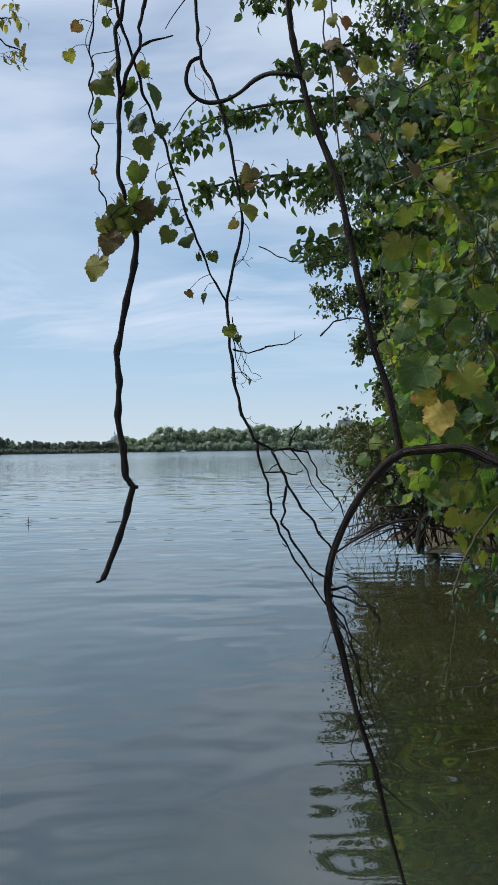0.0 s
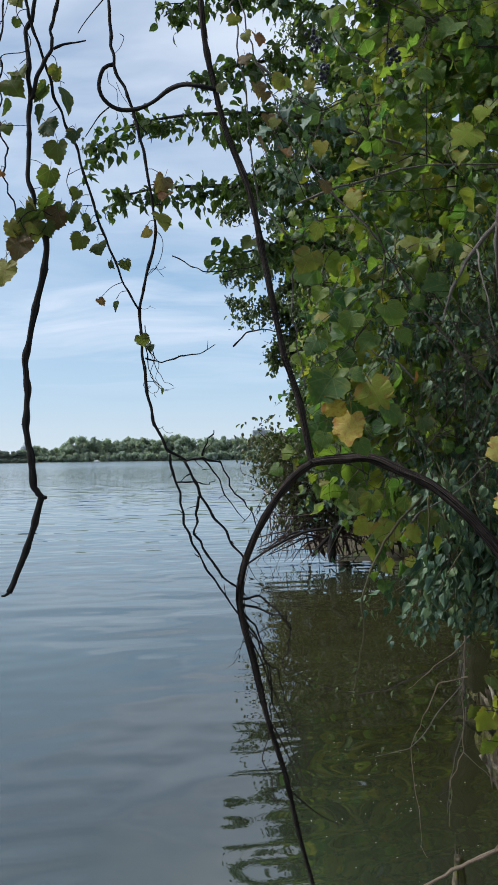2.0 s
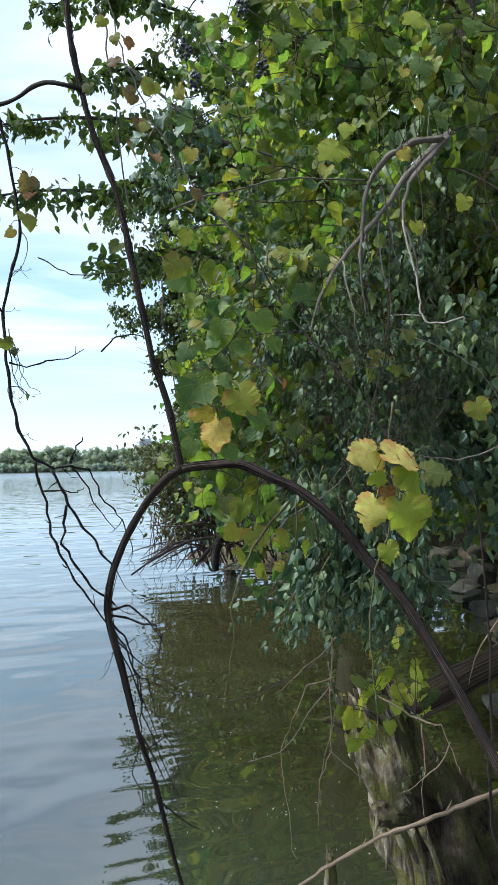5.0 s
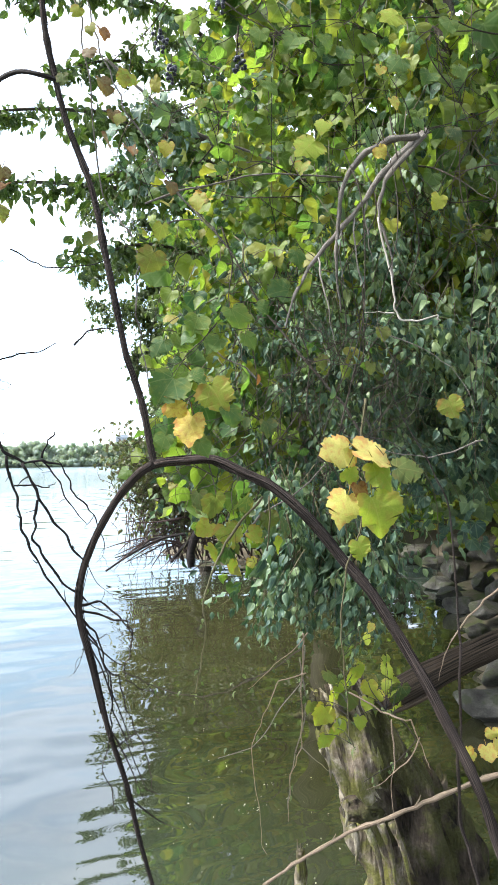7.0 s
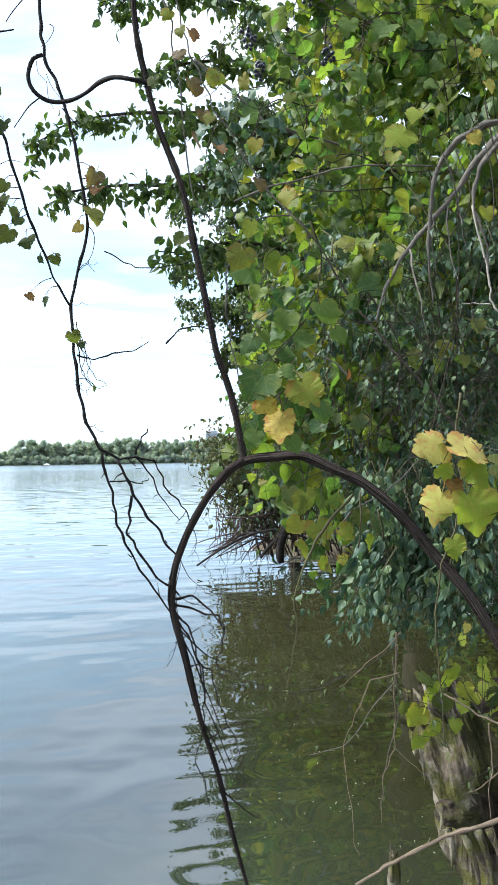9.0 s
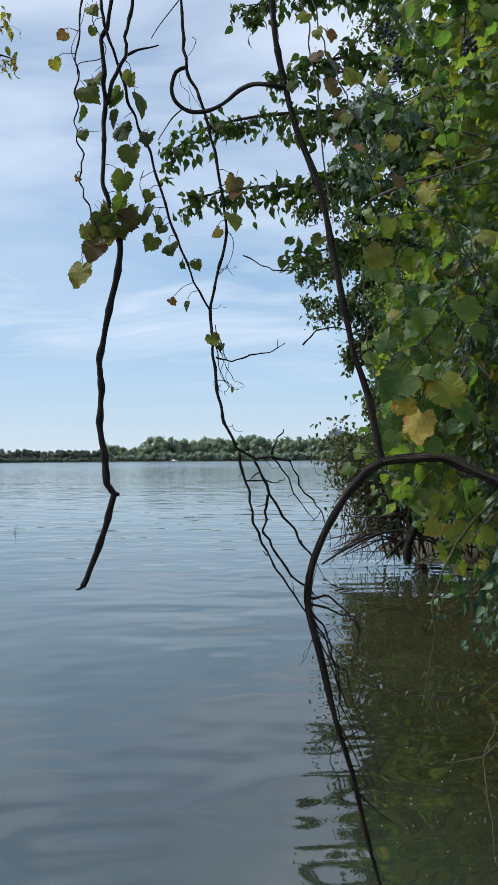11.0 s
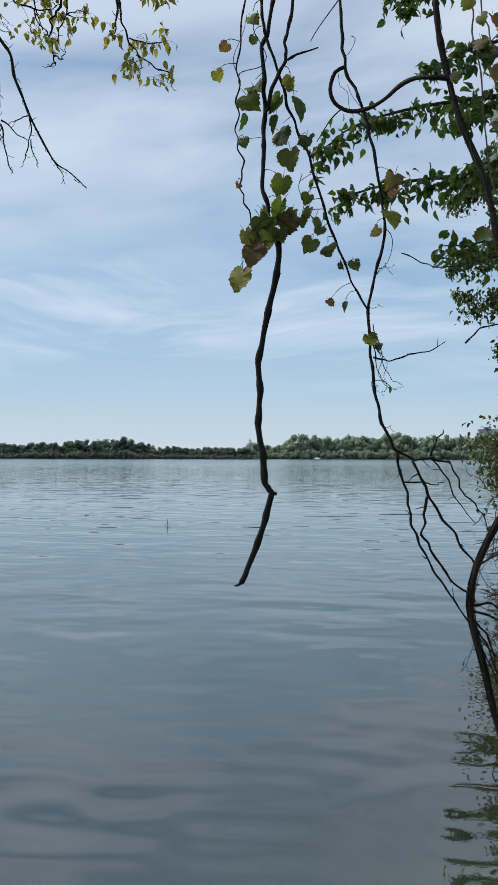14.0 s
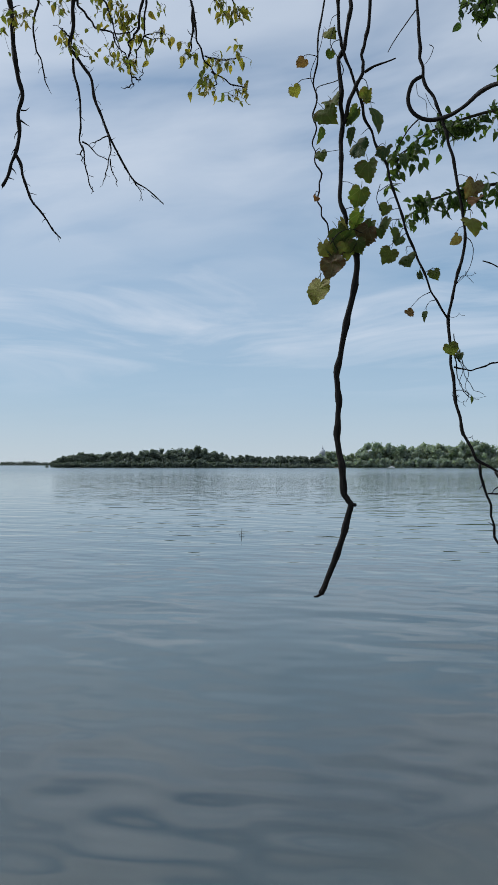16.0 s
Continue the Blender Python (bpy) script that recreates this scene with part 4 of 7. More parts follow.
BROAD_LEAVES_2 = [
    (1.68, 2.97, 3.52, 0.073, "p", 25, 0.1, 0.3), (1.63, 3.00, 3.31, 0.075, "q", 30, -0.8, 0.5), (1.63, 3.00, 3.68, 0.063, "p", -20, 0, 0.5), (1.68, 2.97, 3.92, 0.134, "n", -60, 0, 0.5),
    (1.60, 3.01, 3.91, 0.089, "v", 20, 0, 0.6), (1.69, 2.96, 3.70, 0.130, "v", -40, -0.2, 0.4), (1.84, 2.88, 3.06, 0.105, "n", -20, 0, 0.3), (1.78, 2.91, 3.42, 0.084, "v", 30, 0.2, 0.5),
    (1.27, 3.15, 3.84, 0.132, "v", -40, 0, 0.9), (1.42, 3.10, 3.83, 0.102, "v", 20, 0.2, 0.5), (1.48, 3.07, 3.77, 0.093, "v", -30, 0, 0.7), (1.13, 3.20, 3.87, 0.118, "v", -10, -0.2, 0.5),
    (1.03, 3.23, 3.75, 0.116, "d", -30, 0, 0.3),
]
BROAD_LEAVES_3 = [
    (0.87, 3.28, 3.57, 0.079, "m", -20, -0.6, 0.5), (0.86, 3.28, 3.12, 0.113, "q", -60, -0.8, 0.5), (0.95, 3.25, 3.26, 0.077, "v", 30, 0, 0.6), (1.18, 3.19, 3.64, 0.115, "v", 40, 0, 0.8),
    (1.58, 3.02, 3.81, 0.102, "v", 10, 0, 0.5), (1.89, 2.85, 3.83, 0.117, "v", -20, 0, 0.5), (1.93, 2.82, 3.62, 0.100, "v", 20, 0, 0.5), (1.91, 2.84, 3.35, 0.097, "d", 10, 0, 0.5),
    (1.46, 3.08, 3.58, 0.085, "v", -60, 0, 0.6), (1.81, 2.90, 3.62, 0.100, "v", -30, 0, 0.5), (1.87, 2.86, 2.15, 0.124, "m", 20, -0.6, 0.5), (1.62, 3.00, 2.49, 0.079, "g", 0, 0, 0.3),
    (1.14, 3.20, 2.08, 0.099, "d", 10, 0.2, 0.3),
]
BROAD_LEAVES_4 = [
    (1.05, 3.23, 2.11, 0.078, "d", -10, -0.2, 0.3), (1.37, 3.12, 2.37, 0.079, "g", 30, 0, 0.5), (1.66, 2.98, 2.97, 0.081, "n", 0, 0, 0.3), (1.57, 3.02, 2.34, 0.071, "g", 0, 0.3, 0.3),
]
BROAD_LEAVES = BROAD_LEAVES_1 + BROAD_LEAVES_2 + BROAD_LEAVES_3 + BROAD_LEAVES_4
STUMP_LEAVES = [
    (1.16, 2.66, 0.97, 0.098, "n"), (1.23, 2.64, 1.06, 0.089, "n"), (1.30, 2.62, 1.13, 0.072, "n"), (1.40, 2.59, 1.13, 0.081, "n"), (1.42, 2.59, 1.07, 0.081, "n"), (1.33, 2.61, 1.01, 0.068, "n"), (1.26, 2.63, 1.02, 0.089, "g"), (1.23, 2.64, 0.93, 0.072, "n"), (1.17, 2.66, 0.87, 0.072, "n"), (1.43, 2.59, 0.98, 0.077, "n"), (1.30, 2.62, 0.94, 0.064, "n"), (1.35, 2.61, 0.99, 0.064, "g"), (1.33, 2.61, 1.25, 0.060, "n"), (1.34, 2.60, 1.30, 0.047, "p"), (1.36, 2.60, 1.23, 0.085, "d"), (1.45, 2.58, 1.04, 0.106, "d"), (1.25, 2.63, 1.20, 0.089, "d"), (1.20, 2.64, 1.11, 0.094, "g"), (1.20, 2.65, 1.02, 0.085, "n"), (1.27, 2.62, 1.10, 0.072, "n"), (1.33, 2.61, 1.07, 0.072, "n"), (1.37, 2.60, 1.04, 0.064, "n"), (1.12, 2.67, 1.00, 0.064, "g"), (1.21, 2.65, 0.90, 0.055, "n"), (1.40, 2.59, 1.17, 0.055, "n")]


# ---- builders ----
rng = np.random.default_rng(7)


def mesh_of(name, verts, faces, mat, smooth=True, uv=None):
    me = bpy.data.meshes.new(name)
    me.from_pydata([tuple(map(float, v)) for v in verts], [], [tuple(map(int, f)) for f in faces])
    if uv is not None:
        layer = me.uv_layers.new(name="map")
        at = np.zeros(len(me.loops), dtype=np.int32)
        me.loops.foreach_get("vertex_index", at)
        layer.data.foreach_set("uv", np.asarray(uv, dtype=np.float32)[at].ravel())
    me.materials.append(mat)
    if smooth:
        me.polygons.foreach_set("use_smooth", [True] * len(me.polygons))
    me.update()
    return me


def put(name, me, parent=None, label="", kind=""):
    ob = new(name, me)
    ob.parent = parent
    return tagged(ob, label=label, kind=kind)


def thing(name, label, category, place=(0, 0, 0), group="", kind=""):
    ob = new(name)
    ob.empty_display_size = 0.1
    ob.location = place
    return tagged(ob, label, category, group, kind)


def part(name, me, parent, label="", kind=""):
    """A mesh in world metres as a part of a thing or of a part."""
    ob = put(name, me, parent, label, kind)
    root = Vector()
    up = parent
    while up:
        root += up.location
        up = up.parent
    ob.location = -root
    return ob


def smooth_course(points, step):
    """A Catmull-Rom course through the points, in steps of about that many metres."""
    p = np.array(points, float)
    p = np.vstack([2 * p[0] - p[1], p, 2 * p[-1] - p[-2]])
    out = []
    for i in range(1, len(p) - 2):
        n = max(2, int(np.linalg.norm(p[i + 1] - p[i]) / step))
        for s in np.arange(n) / n:
            out.append(0.5 * (2 * p[i] + (p[i + 1] - p[i - 1]) * s + (2 * p[i - 1] - 5 * p[i] + 4 * p[i + 1] - p[i + 2]) * s**2
                              + (3 * p[i] - p[i - 1] - 3 * p[i + 1] + p[i + 2]) * s**3))
    out.append(p[-2])
    return np.array(out)


def tube_data(points, r0, r1, sides=6, step=0.03, rough=0.12, knots=0.0, base=0, shag=0.0, kink=0.0):
    """Vertices, faces and map of a stem that tapers, swells at knots and wavers a little."""
    if kink:
        p = np.array(points, float)
        p = np.vstack([p[:1]] + [np.array([p[i] + (p[i + 1] - p[i]) * s for s in (0.33, 0.66, 1.0)]) for i in range(len(p) - 1)])
        p[1:-1] += rng.normal(0, kink, (len(p) - 2, 3)) * np.array([1, 0.6, 0.4])
        points = p
    c = smooth_course(points, step)
    n = len(c)
    d = np.gradient(c, axis=0)
    d /= np.linalg.norm(d, axis=1, keepdims=True) + 1e-9
    ref = np.array([0, 1.0, 0.13]) if abs(d[0] @ np.array([0, 1.0, 0.13])) < 0.9 else np.array([1.0, 0, 0])
    along = np.r_[0, np.cumsum(np.linalg.norm(np.diff(c, axis=0), axis=1))]
    r = np.interp(along, [0, along[-1]], [r0, r1])
    wave = np.convolve(rng.normal(size=n + 8), np.ones(5) / 5, "same")[4:-4]
    r = r * (1 + rough * wave)
    if knots:
        for at in np.arange(0.4 * knots, along[-1], knots):
            r = r * (1 + 0.28 * np.exp(-((along - at - rng.normal() * 0.2 * knots) / (2.2 * r0)) ** 2))
    turn = np.arange(sides) / sides * 2 * np.pi
    v, u = np.empty((n, sides, 3)), np.empty((n, sides, 2))
    x = ref - (ref @ d[0]) * d[0]
    ridge = 1 + rough * 0.8 * rng.normal(size=sides)
    for i in range(n):
        x = x - (x @ d[i]) * d[i]
        x /= np.linalg.norm(x)
        y = np.cross(d[i], x)
        if shag:
            ridge = np.array([1 + shag * noise.noise((1.7 * math.cos(b), 1.7 * math.sin(b), along[i] * 3)) + shag * noise.noise((5 * math.cos(b), 5 * math.sin(b), along[i] * 7)) for b in turn])
        v[i] = c[i] + (r[i] * ridge)[:, None] * (np.cos(turn)[:, None] * x + np.sin(turn)[:, None] * y)
        u[i, :, 0] = np.abs(turn / np.pi - 1) * 2
        u[i, :, 1] = along[i]
    a = (np.arange(n - 1)[:, None] * sides + np.arange(sides)).ravel()
    b = (np.arange(n - 1)[:, None] * sides + (np.arange(sides) + 1) % sides).ravel()
    faces = np.stack([a, b, b + sides, a + sides], 1) + base
    caps = [tuple(base + np.arange(sides)[::-1]), tuple(base + (n - 1) * sides + np.arange(sides))]
    return v.reshape(-1, 3), [tuple(f) for f in faces] + caps, u.reshape(-1, 2)


def stem(name, points, r0, r1, mat, parent, label="", **how):
    v, f, u = tube_data(points, r0, r1, **how)
    return part(name, mesh_of(name, v, f, mat, uv=u), parent, label)


def bundle(name, courses, mat, parent, label="", kind="stuff", sides=4, step=0.08, rough=0.1):
    """Many thin stems, too many to pick apart, as one part: (points, r0, r1) each."""
    vs, fs, us, base = [], [], [], 0
    for pts, r0, r1 in courses:
        v, f, u = tube_data(pts, r0, r1, sides, step, rough, 0.0, base)
        vs.append(v), us.append(u)
        fs += f
        base += len(v)
    return part(name, mesh_of(name, np.vstack(vs), fs, mat, uv=np.vstack(us)), parent, label, kind)


def leaf_form(kind, detail=1):
    """One leaf of width about 1 that grows along +y from its stalk, folded at the midrib, with faces as triangles."""
    if kind == "grape":
        half = [(0.03, 0.02), (0.13, -0.12), (0.30, -0.14), (0.44, -0.06), (0.53, 0.08), (0.56, 0.22), (0.525, 0.31), (0.515, 0.40), (0.475, 0.51), (0.385, 0.60), (0.27, 0.69), (0.14, 0.79)]
        tip = 0.90
    elif kind == "poplar":
        half = [(0.10, -0.04), (0.34, 0.02), (0.46, 0.18), (0.38, 0.42), (0.24, 0.66), (0.10, 0.86)]
        tip = 1.05
    else:
        half = [(0.09, 0.02), (0.235, 0.14), (0.295, 0.36), (0.24, 0.61), (0.11, 0.85)]
        tip = 1.08
    if detail > 1:
        fine = []
        for (x0, y0), (x1, y1) in zip(half, half[1:]):
            fine += [(x0, y0), ((x0 + x1) / 2 * 0.93, (y0 + y1) / 2 - 0.004)]
        half = fine + [half[-1]]
    ribs = [(0, 0.0), (0, 0.3 * tip), (0, 0.65 * tip), (0, tip)]
    v = [(x, y) for x, y in ribs] + [(x, y) for x, y in half] + [(-x, y) for x, y in half]
    k, f = len(half), []
    for side in (0, 1):
        o = 4 + side * k
        rim = [0] + list(range(o, o + k)) + [3]
        mid = None
        for i, j in zip(rim, rim[1:]):
            ym = (v[i][1] + v[j][1]) / 2
            hub = 1 if ym < 0.45 * tip and mid is None else 2
            if hub == 2 and mid is None:
                mid = i
            f.append((hub, i, j) if side else (hub, j, i))
        f.append((2, 1, mid) if side else (1, 2, mid))
    return np.array(v), f


def shaped(flat, fold, curl, ripple, seed):
    """Heights for the flat leaf: a fold at the midrib, a curl along it, and a wavy rim."""
    r = np.random.default_rng(seed)
    x, y = flat[:, 0], flat[:, 1]
    z = fold * np.abs(x) - curl * (y - 0.3) ** 2 - 0.35 * curl * x**2 + ripple * np.abs(x) * np.sin(y * 9 + r.uniform(0, 6) + np.sign(x) * 1.3) + r.normal(0, ripple * 0.12, len(x))
    return np.column_stack([x, y, z])


def turned(tip, face):
    """Rotation matrices whose y is tip and whose z leans to face (n, 3 each)."""
    y = tip / np.linalg.norm(tip, axis=1, keepdims=True)
    z = face - (face * y).sum(1, keepdims=True) * y
    z /= np.linalg.norm(z, axis=1, keepdims=True) + 1e-9
    return np.stack([np.cross(y, z), y, z], axis=2)


def foliage(name, kind, at, size, tip, face, mat, parent, label="", tag="stuff"):
    """Leaves past counting in one mesh. Four leaf shapes are mixed."""
    flat, f = leaf_form(kind)
    f = np.array(f)
    n, k = len(at), len(flat)
    forms = [shaped(flat, a, b, c, s) for s, (a, b, c) in enumerate([(0.45, 0.4, 0.16), (-0.35, 0.7, 0.2), (0.75, 0.2, 0.10), (0.12, 1.1, 0.25)])]
    which = rng.integers(0, 4, n)
    local = np.stack(forms)[which] * np.asarray(size).reshape(-1, 1, 1)
    v = np.einsum("nij,nkj->nki", turned(tip, face), local) + at[:, None]
    tris = (f[None] + (np.arange(n) * k)[:, None, None]).reshape(-1, 3)
    me = bpy.data.meshes.new(name)
    me.vertices.add(n * k)
    me.vertices.foreach_set("co", v.astype(np.float32).ravel())
    me.loops.add(len(tris) * 3)
    me.loops.foreach_set("vertex_index", tris.astype(np.int32).ravel())
    me.polygons.add(len(tris))
    me.polygons.foreach_set("loop_start", np.arange(len(tris), dtype=np.int32) * 3)
    me.polygons.foreach_set("use_smooth", [True] * len(tris))
    layer = me.uv_layers.new(name="map")
    layer.data.foreach_set("uv", np.tile(flat[f.ravel()], (n, 1)).astype(np.float32).ravel())
    me.materials.append(mat)
    me.update(calc_edges=True)
    return part(name, me, parent, label, tag)


def gauss(shape):
    return np.clip(rng.normal(0, 1, shape), -1.7, 1.7)


def hanging(n, droop=1.0, facing=(0, -0.55, 0.75), spread=1.0):
    """Tips that hang down and faces that turn mostly one way."""
    tip = rng.normal(0, 0.75, (n, 3)) + np.array([0, 0, -droop])
    face = rng.normal(0, spread, (n, 3)) + np.array(facing)
    return tip, face


# single leaves share a few meshes
def single_form(kind, seed):
    flat, f = leaf_form(kind, 2)
    r = np.random.default_rng(seed)
    v = shaped(flat, r.uniform(-0.2, 0.45), r.uniform(0.15, 0.6), r.uniform(0.04, 0.11), seed)
    v[:, :2] *= 1 + r.normal(0, 0.05, (len(v), 1))
    v[:, 0] *= np.where(v[:, 0] > 0, r.uniform(0.8, 1.1), r.uniform(0.8, 1.1))
    v[:, 0] += r.normal(0, 0.12) * v[:, 1] ** 2
    stalk_v, stalk_f, _ = tube_data([(0, 0.02, 0), (0, -0.14, 0.05), (0.03, -0.34, 0.14)], 0.014, 0.010, 4, 0.1, 0.0, 0.0, len(v))
    return np.vstack([v, stalk_v]), f + list(stalk_f)


LEAF_MESHES = {}
for key, mat in LEAF.items():
    LEAF_MESHES[key] = []
    for seed in range(7):
        v, f = single_form("grape" if key not in "d" or seed % 2 else "ovate", 11 * seed + ord(key))
        LEAF_MESHES[key].append(mesh_of("leaf_" + key, v, f, mat))


def hang_leaves(rows, parent, flat=0.35, loose=1.0):
    """Single leaves as parts: (x, y, z of the blade's middle, width, colour key) and, where it shows, the tip's turn from straight down and the way the blade faces."""
    for i, (x, y, z, wide, key, *turn) in enumerate(rows):
        if turn:
            b = radians(turn[0])
            tip = np.array([[math.sin(b), -0.15, -math.cos(b)]])
            face = np.array([[turn[1], -1.0, turn[2]]])
        else:
            tip = np.array([[rng.normal(0, 0.5), rng.normal(0, 0.3) * loose, -1.0]])
            face = np.array([[rng.normal(0, 0.45) * loose, -0.8 + rng.normal(0, 0.3) * loose, flat + rng.normal(0, 0.35) * loose]])
        m = turned(tip, face)[0]
        size = wide * 0.88
        mat4 = Matrix(np.column_stack([m * size, np.array([x, y, z]) - m[:, 1] * size * 0.4]).tolist() + [[0, 0, 0, 1]])
        ob = put("leaf", LEAF_MESHES[key][i % 7], parent)
        ob.matrix_basis = Matrix.Translation(-parent.location) @ mat4


def leaf_twigs(rows, courses, parent, reach=0.22):
    """Thin twigs that tie single leaves to the nearest stem, where one is near enough."""
    line = np.vstack([smooth_course(c, 0.02) for c in courses])
    out = []
    for x, y, z, wide, *_ in rows:
        foot = np.array([x, y, z + 0.42 * wide])
        gap = np.linalg.norm(line - foot - np.array([0, 0, 0.03]), axis=1)
        k = int(np.argmin(gap))
        if 0.02 < gap[k] < reach:
            bend = (line[k] + foot) / 2 + np.array([rng.normal(0, 0.008), 0, 0.012])
            out.append(([line[k], bend, foot], 0.0018, 0.0011))
    bundle("leaf_twig_tangle", out, BARK_DEAD, parent, step=0.02)


def curl_course(start, way, turns, radius, length):
    """The course of a curling tendril."""
    s = np.linspace(0, 1, int(9 * turns) + 4)
    a = s * turns * 2 * np.pi
    grow = radius * (1 - 0.6 * s)
    p = np.array(start) + s[:, None] * length * np.array(way)
    p[:, 0] += grow * (np.cos(a) - 1) * np.minimum(1, s * 4)
    p[:, 2] += grow * np.sin(a) * np.minimum(1, s * 4)
    return p


def branchlet(start, way, long, r0, depth, out):
    """A dead twig that forks, bending a little at every joint."""
    p, w = np.array(start, float), np.array(way, float)
    course = [p.copy()]
    for _ in range(4):
        w = w / np.linalg.norm(w) + rng.normal(0, 0.36, 3) * np.array([1, 0.5, 1])
        p = p + w / np.linalg.norm(w) * long / 4
        course.append(p.copy())
        if depth and rng.uniform() < 0.75:
            branchlet(p, w + rng.normal(0, 0.9, 3) * np.array([1, 0.5, 1]), long * rng.uniform(0.35, 0.65), r0 * 0.6, depth - 1, out)
    out.append((course, r0, r0 * 0.4))


# ---- ground, lake ----
SHORE_Y = [-40, 0.3, 0.7, 1.2, 2.2, 3.4, 6.0, 8.8, 11.5, 13.2, 14.3, 16, 20, 40, 200, 600, 5000]
SHORE_X = [1.2, 1.2, 1.25, 1.5, 2.2, 2.6, 4.0, 5.7, 7.3, 6.6, 3.6, 2.8, 4.0, 14, 110, 330, 3300]


def near_land(x, y):
    right = x - np.interp(y, SHORE_Y, SHORE_X)
    back = (0.9 - y) * 0.9
    return np.maximum(right * 0.75, back)


def ground_height(x, y):
    near = np.clip(near_land(x, y) * 0.36, -1.6, 0.34 + 0.10 * np.clip(x - 1.5, 0, 8))
    r, az = np.hypot(x, y), np.degrees(np.arctan2(-x, y))
    rim = np.where((az < 31.2) & (az > 10.2), 603, np.where((az <= 10.2) & (az > -50), 697, 3012))
    far = np.clip((r - rim) * 0.2, -1.6, 2.2)
    return np.where(y > 40, np.maximum(far, np.where(x > 60, near, -1.6)), np.maximum(near, -1.6))


ring = np.unique(np.r_[np.linspace(0, 12, 61), np.linspace(12, 30, 40), np.geomspace(30, 580, 14), np.linspace(580, 720, 36), np.geomspace(730, 4900, 16)])
turn = np.linspace(0, 2 * np.pi, 241)[:-1]
gx, gy = ring[:, None] * np.sin(turn), ring[:, None] * np.cos(turn)
gz = ground_height(gx, gy)
gz = gz + np.where(ring[:, None] < 30, 0.05 * np.sin(gx * 5.1 + 1.3 * gy) * np.cos(gy * 4.3 - gx) + 0.03 * np.sin(gx * 13 + gy * 11), 0)
k, a = len(turn), np.arange(len(turn))
quads = [(i * k + j, i * k + (j + 1) % k, (i + 1) * k + (j + 1) % k, (i + 1) * k + j) for i in range(1, len(ring) - 1) for j in range(k)]
fan = [(0, k + (j + 1) % k, k + j) for j in range(k)]
ground = put("ground", mesh_of("ground", np.stack([gx, gy, gz], 2).reshape(-1, 3), [q[::-1] for q in quads] + [f[::-1] for f in fan], SOIL), kind="structure",
             label="brown soil bank and lake bed of the shore")
lake = [0.0] + list(np.geomspace(1.5, 4800, 26))
wv = [(0, 0, 0)] + [(r * math.sin(b), r * math.cos(b), 0) for r in lake[1:] for b in np.linspace(0, 2 * np.pi, 65)[:-1]]
wf = [(0, 1 + (j + 1) % 64, 1 + j) for j in range(64)] + [(1 + i * 64 + j, 1 + i * 64 + (j + 1) % 64, 1 + (i + 1) * 64 + (j + 1) % 64, 1 + (i + 1) * 64 + j) for i in range(25) for j in range(64)]
water = put("water", mesh_of("water", wv, [f[::-1] for f in wf], WATER), kind="structure", label="calm rippled grey-blue lake water over olive silt")


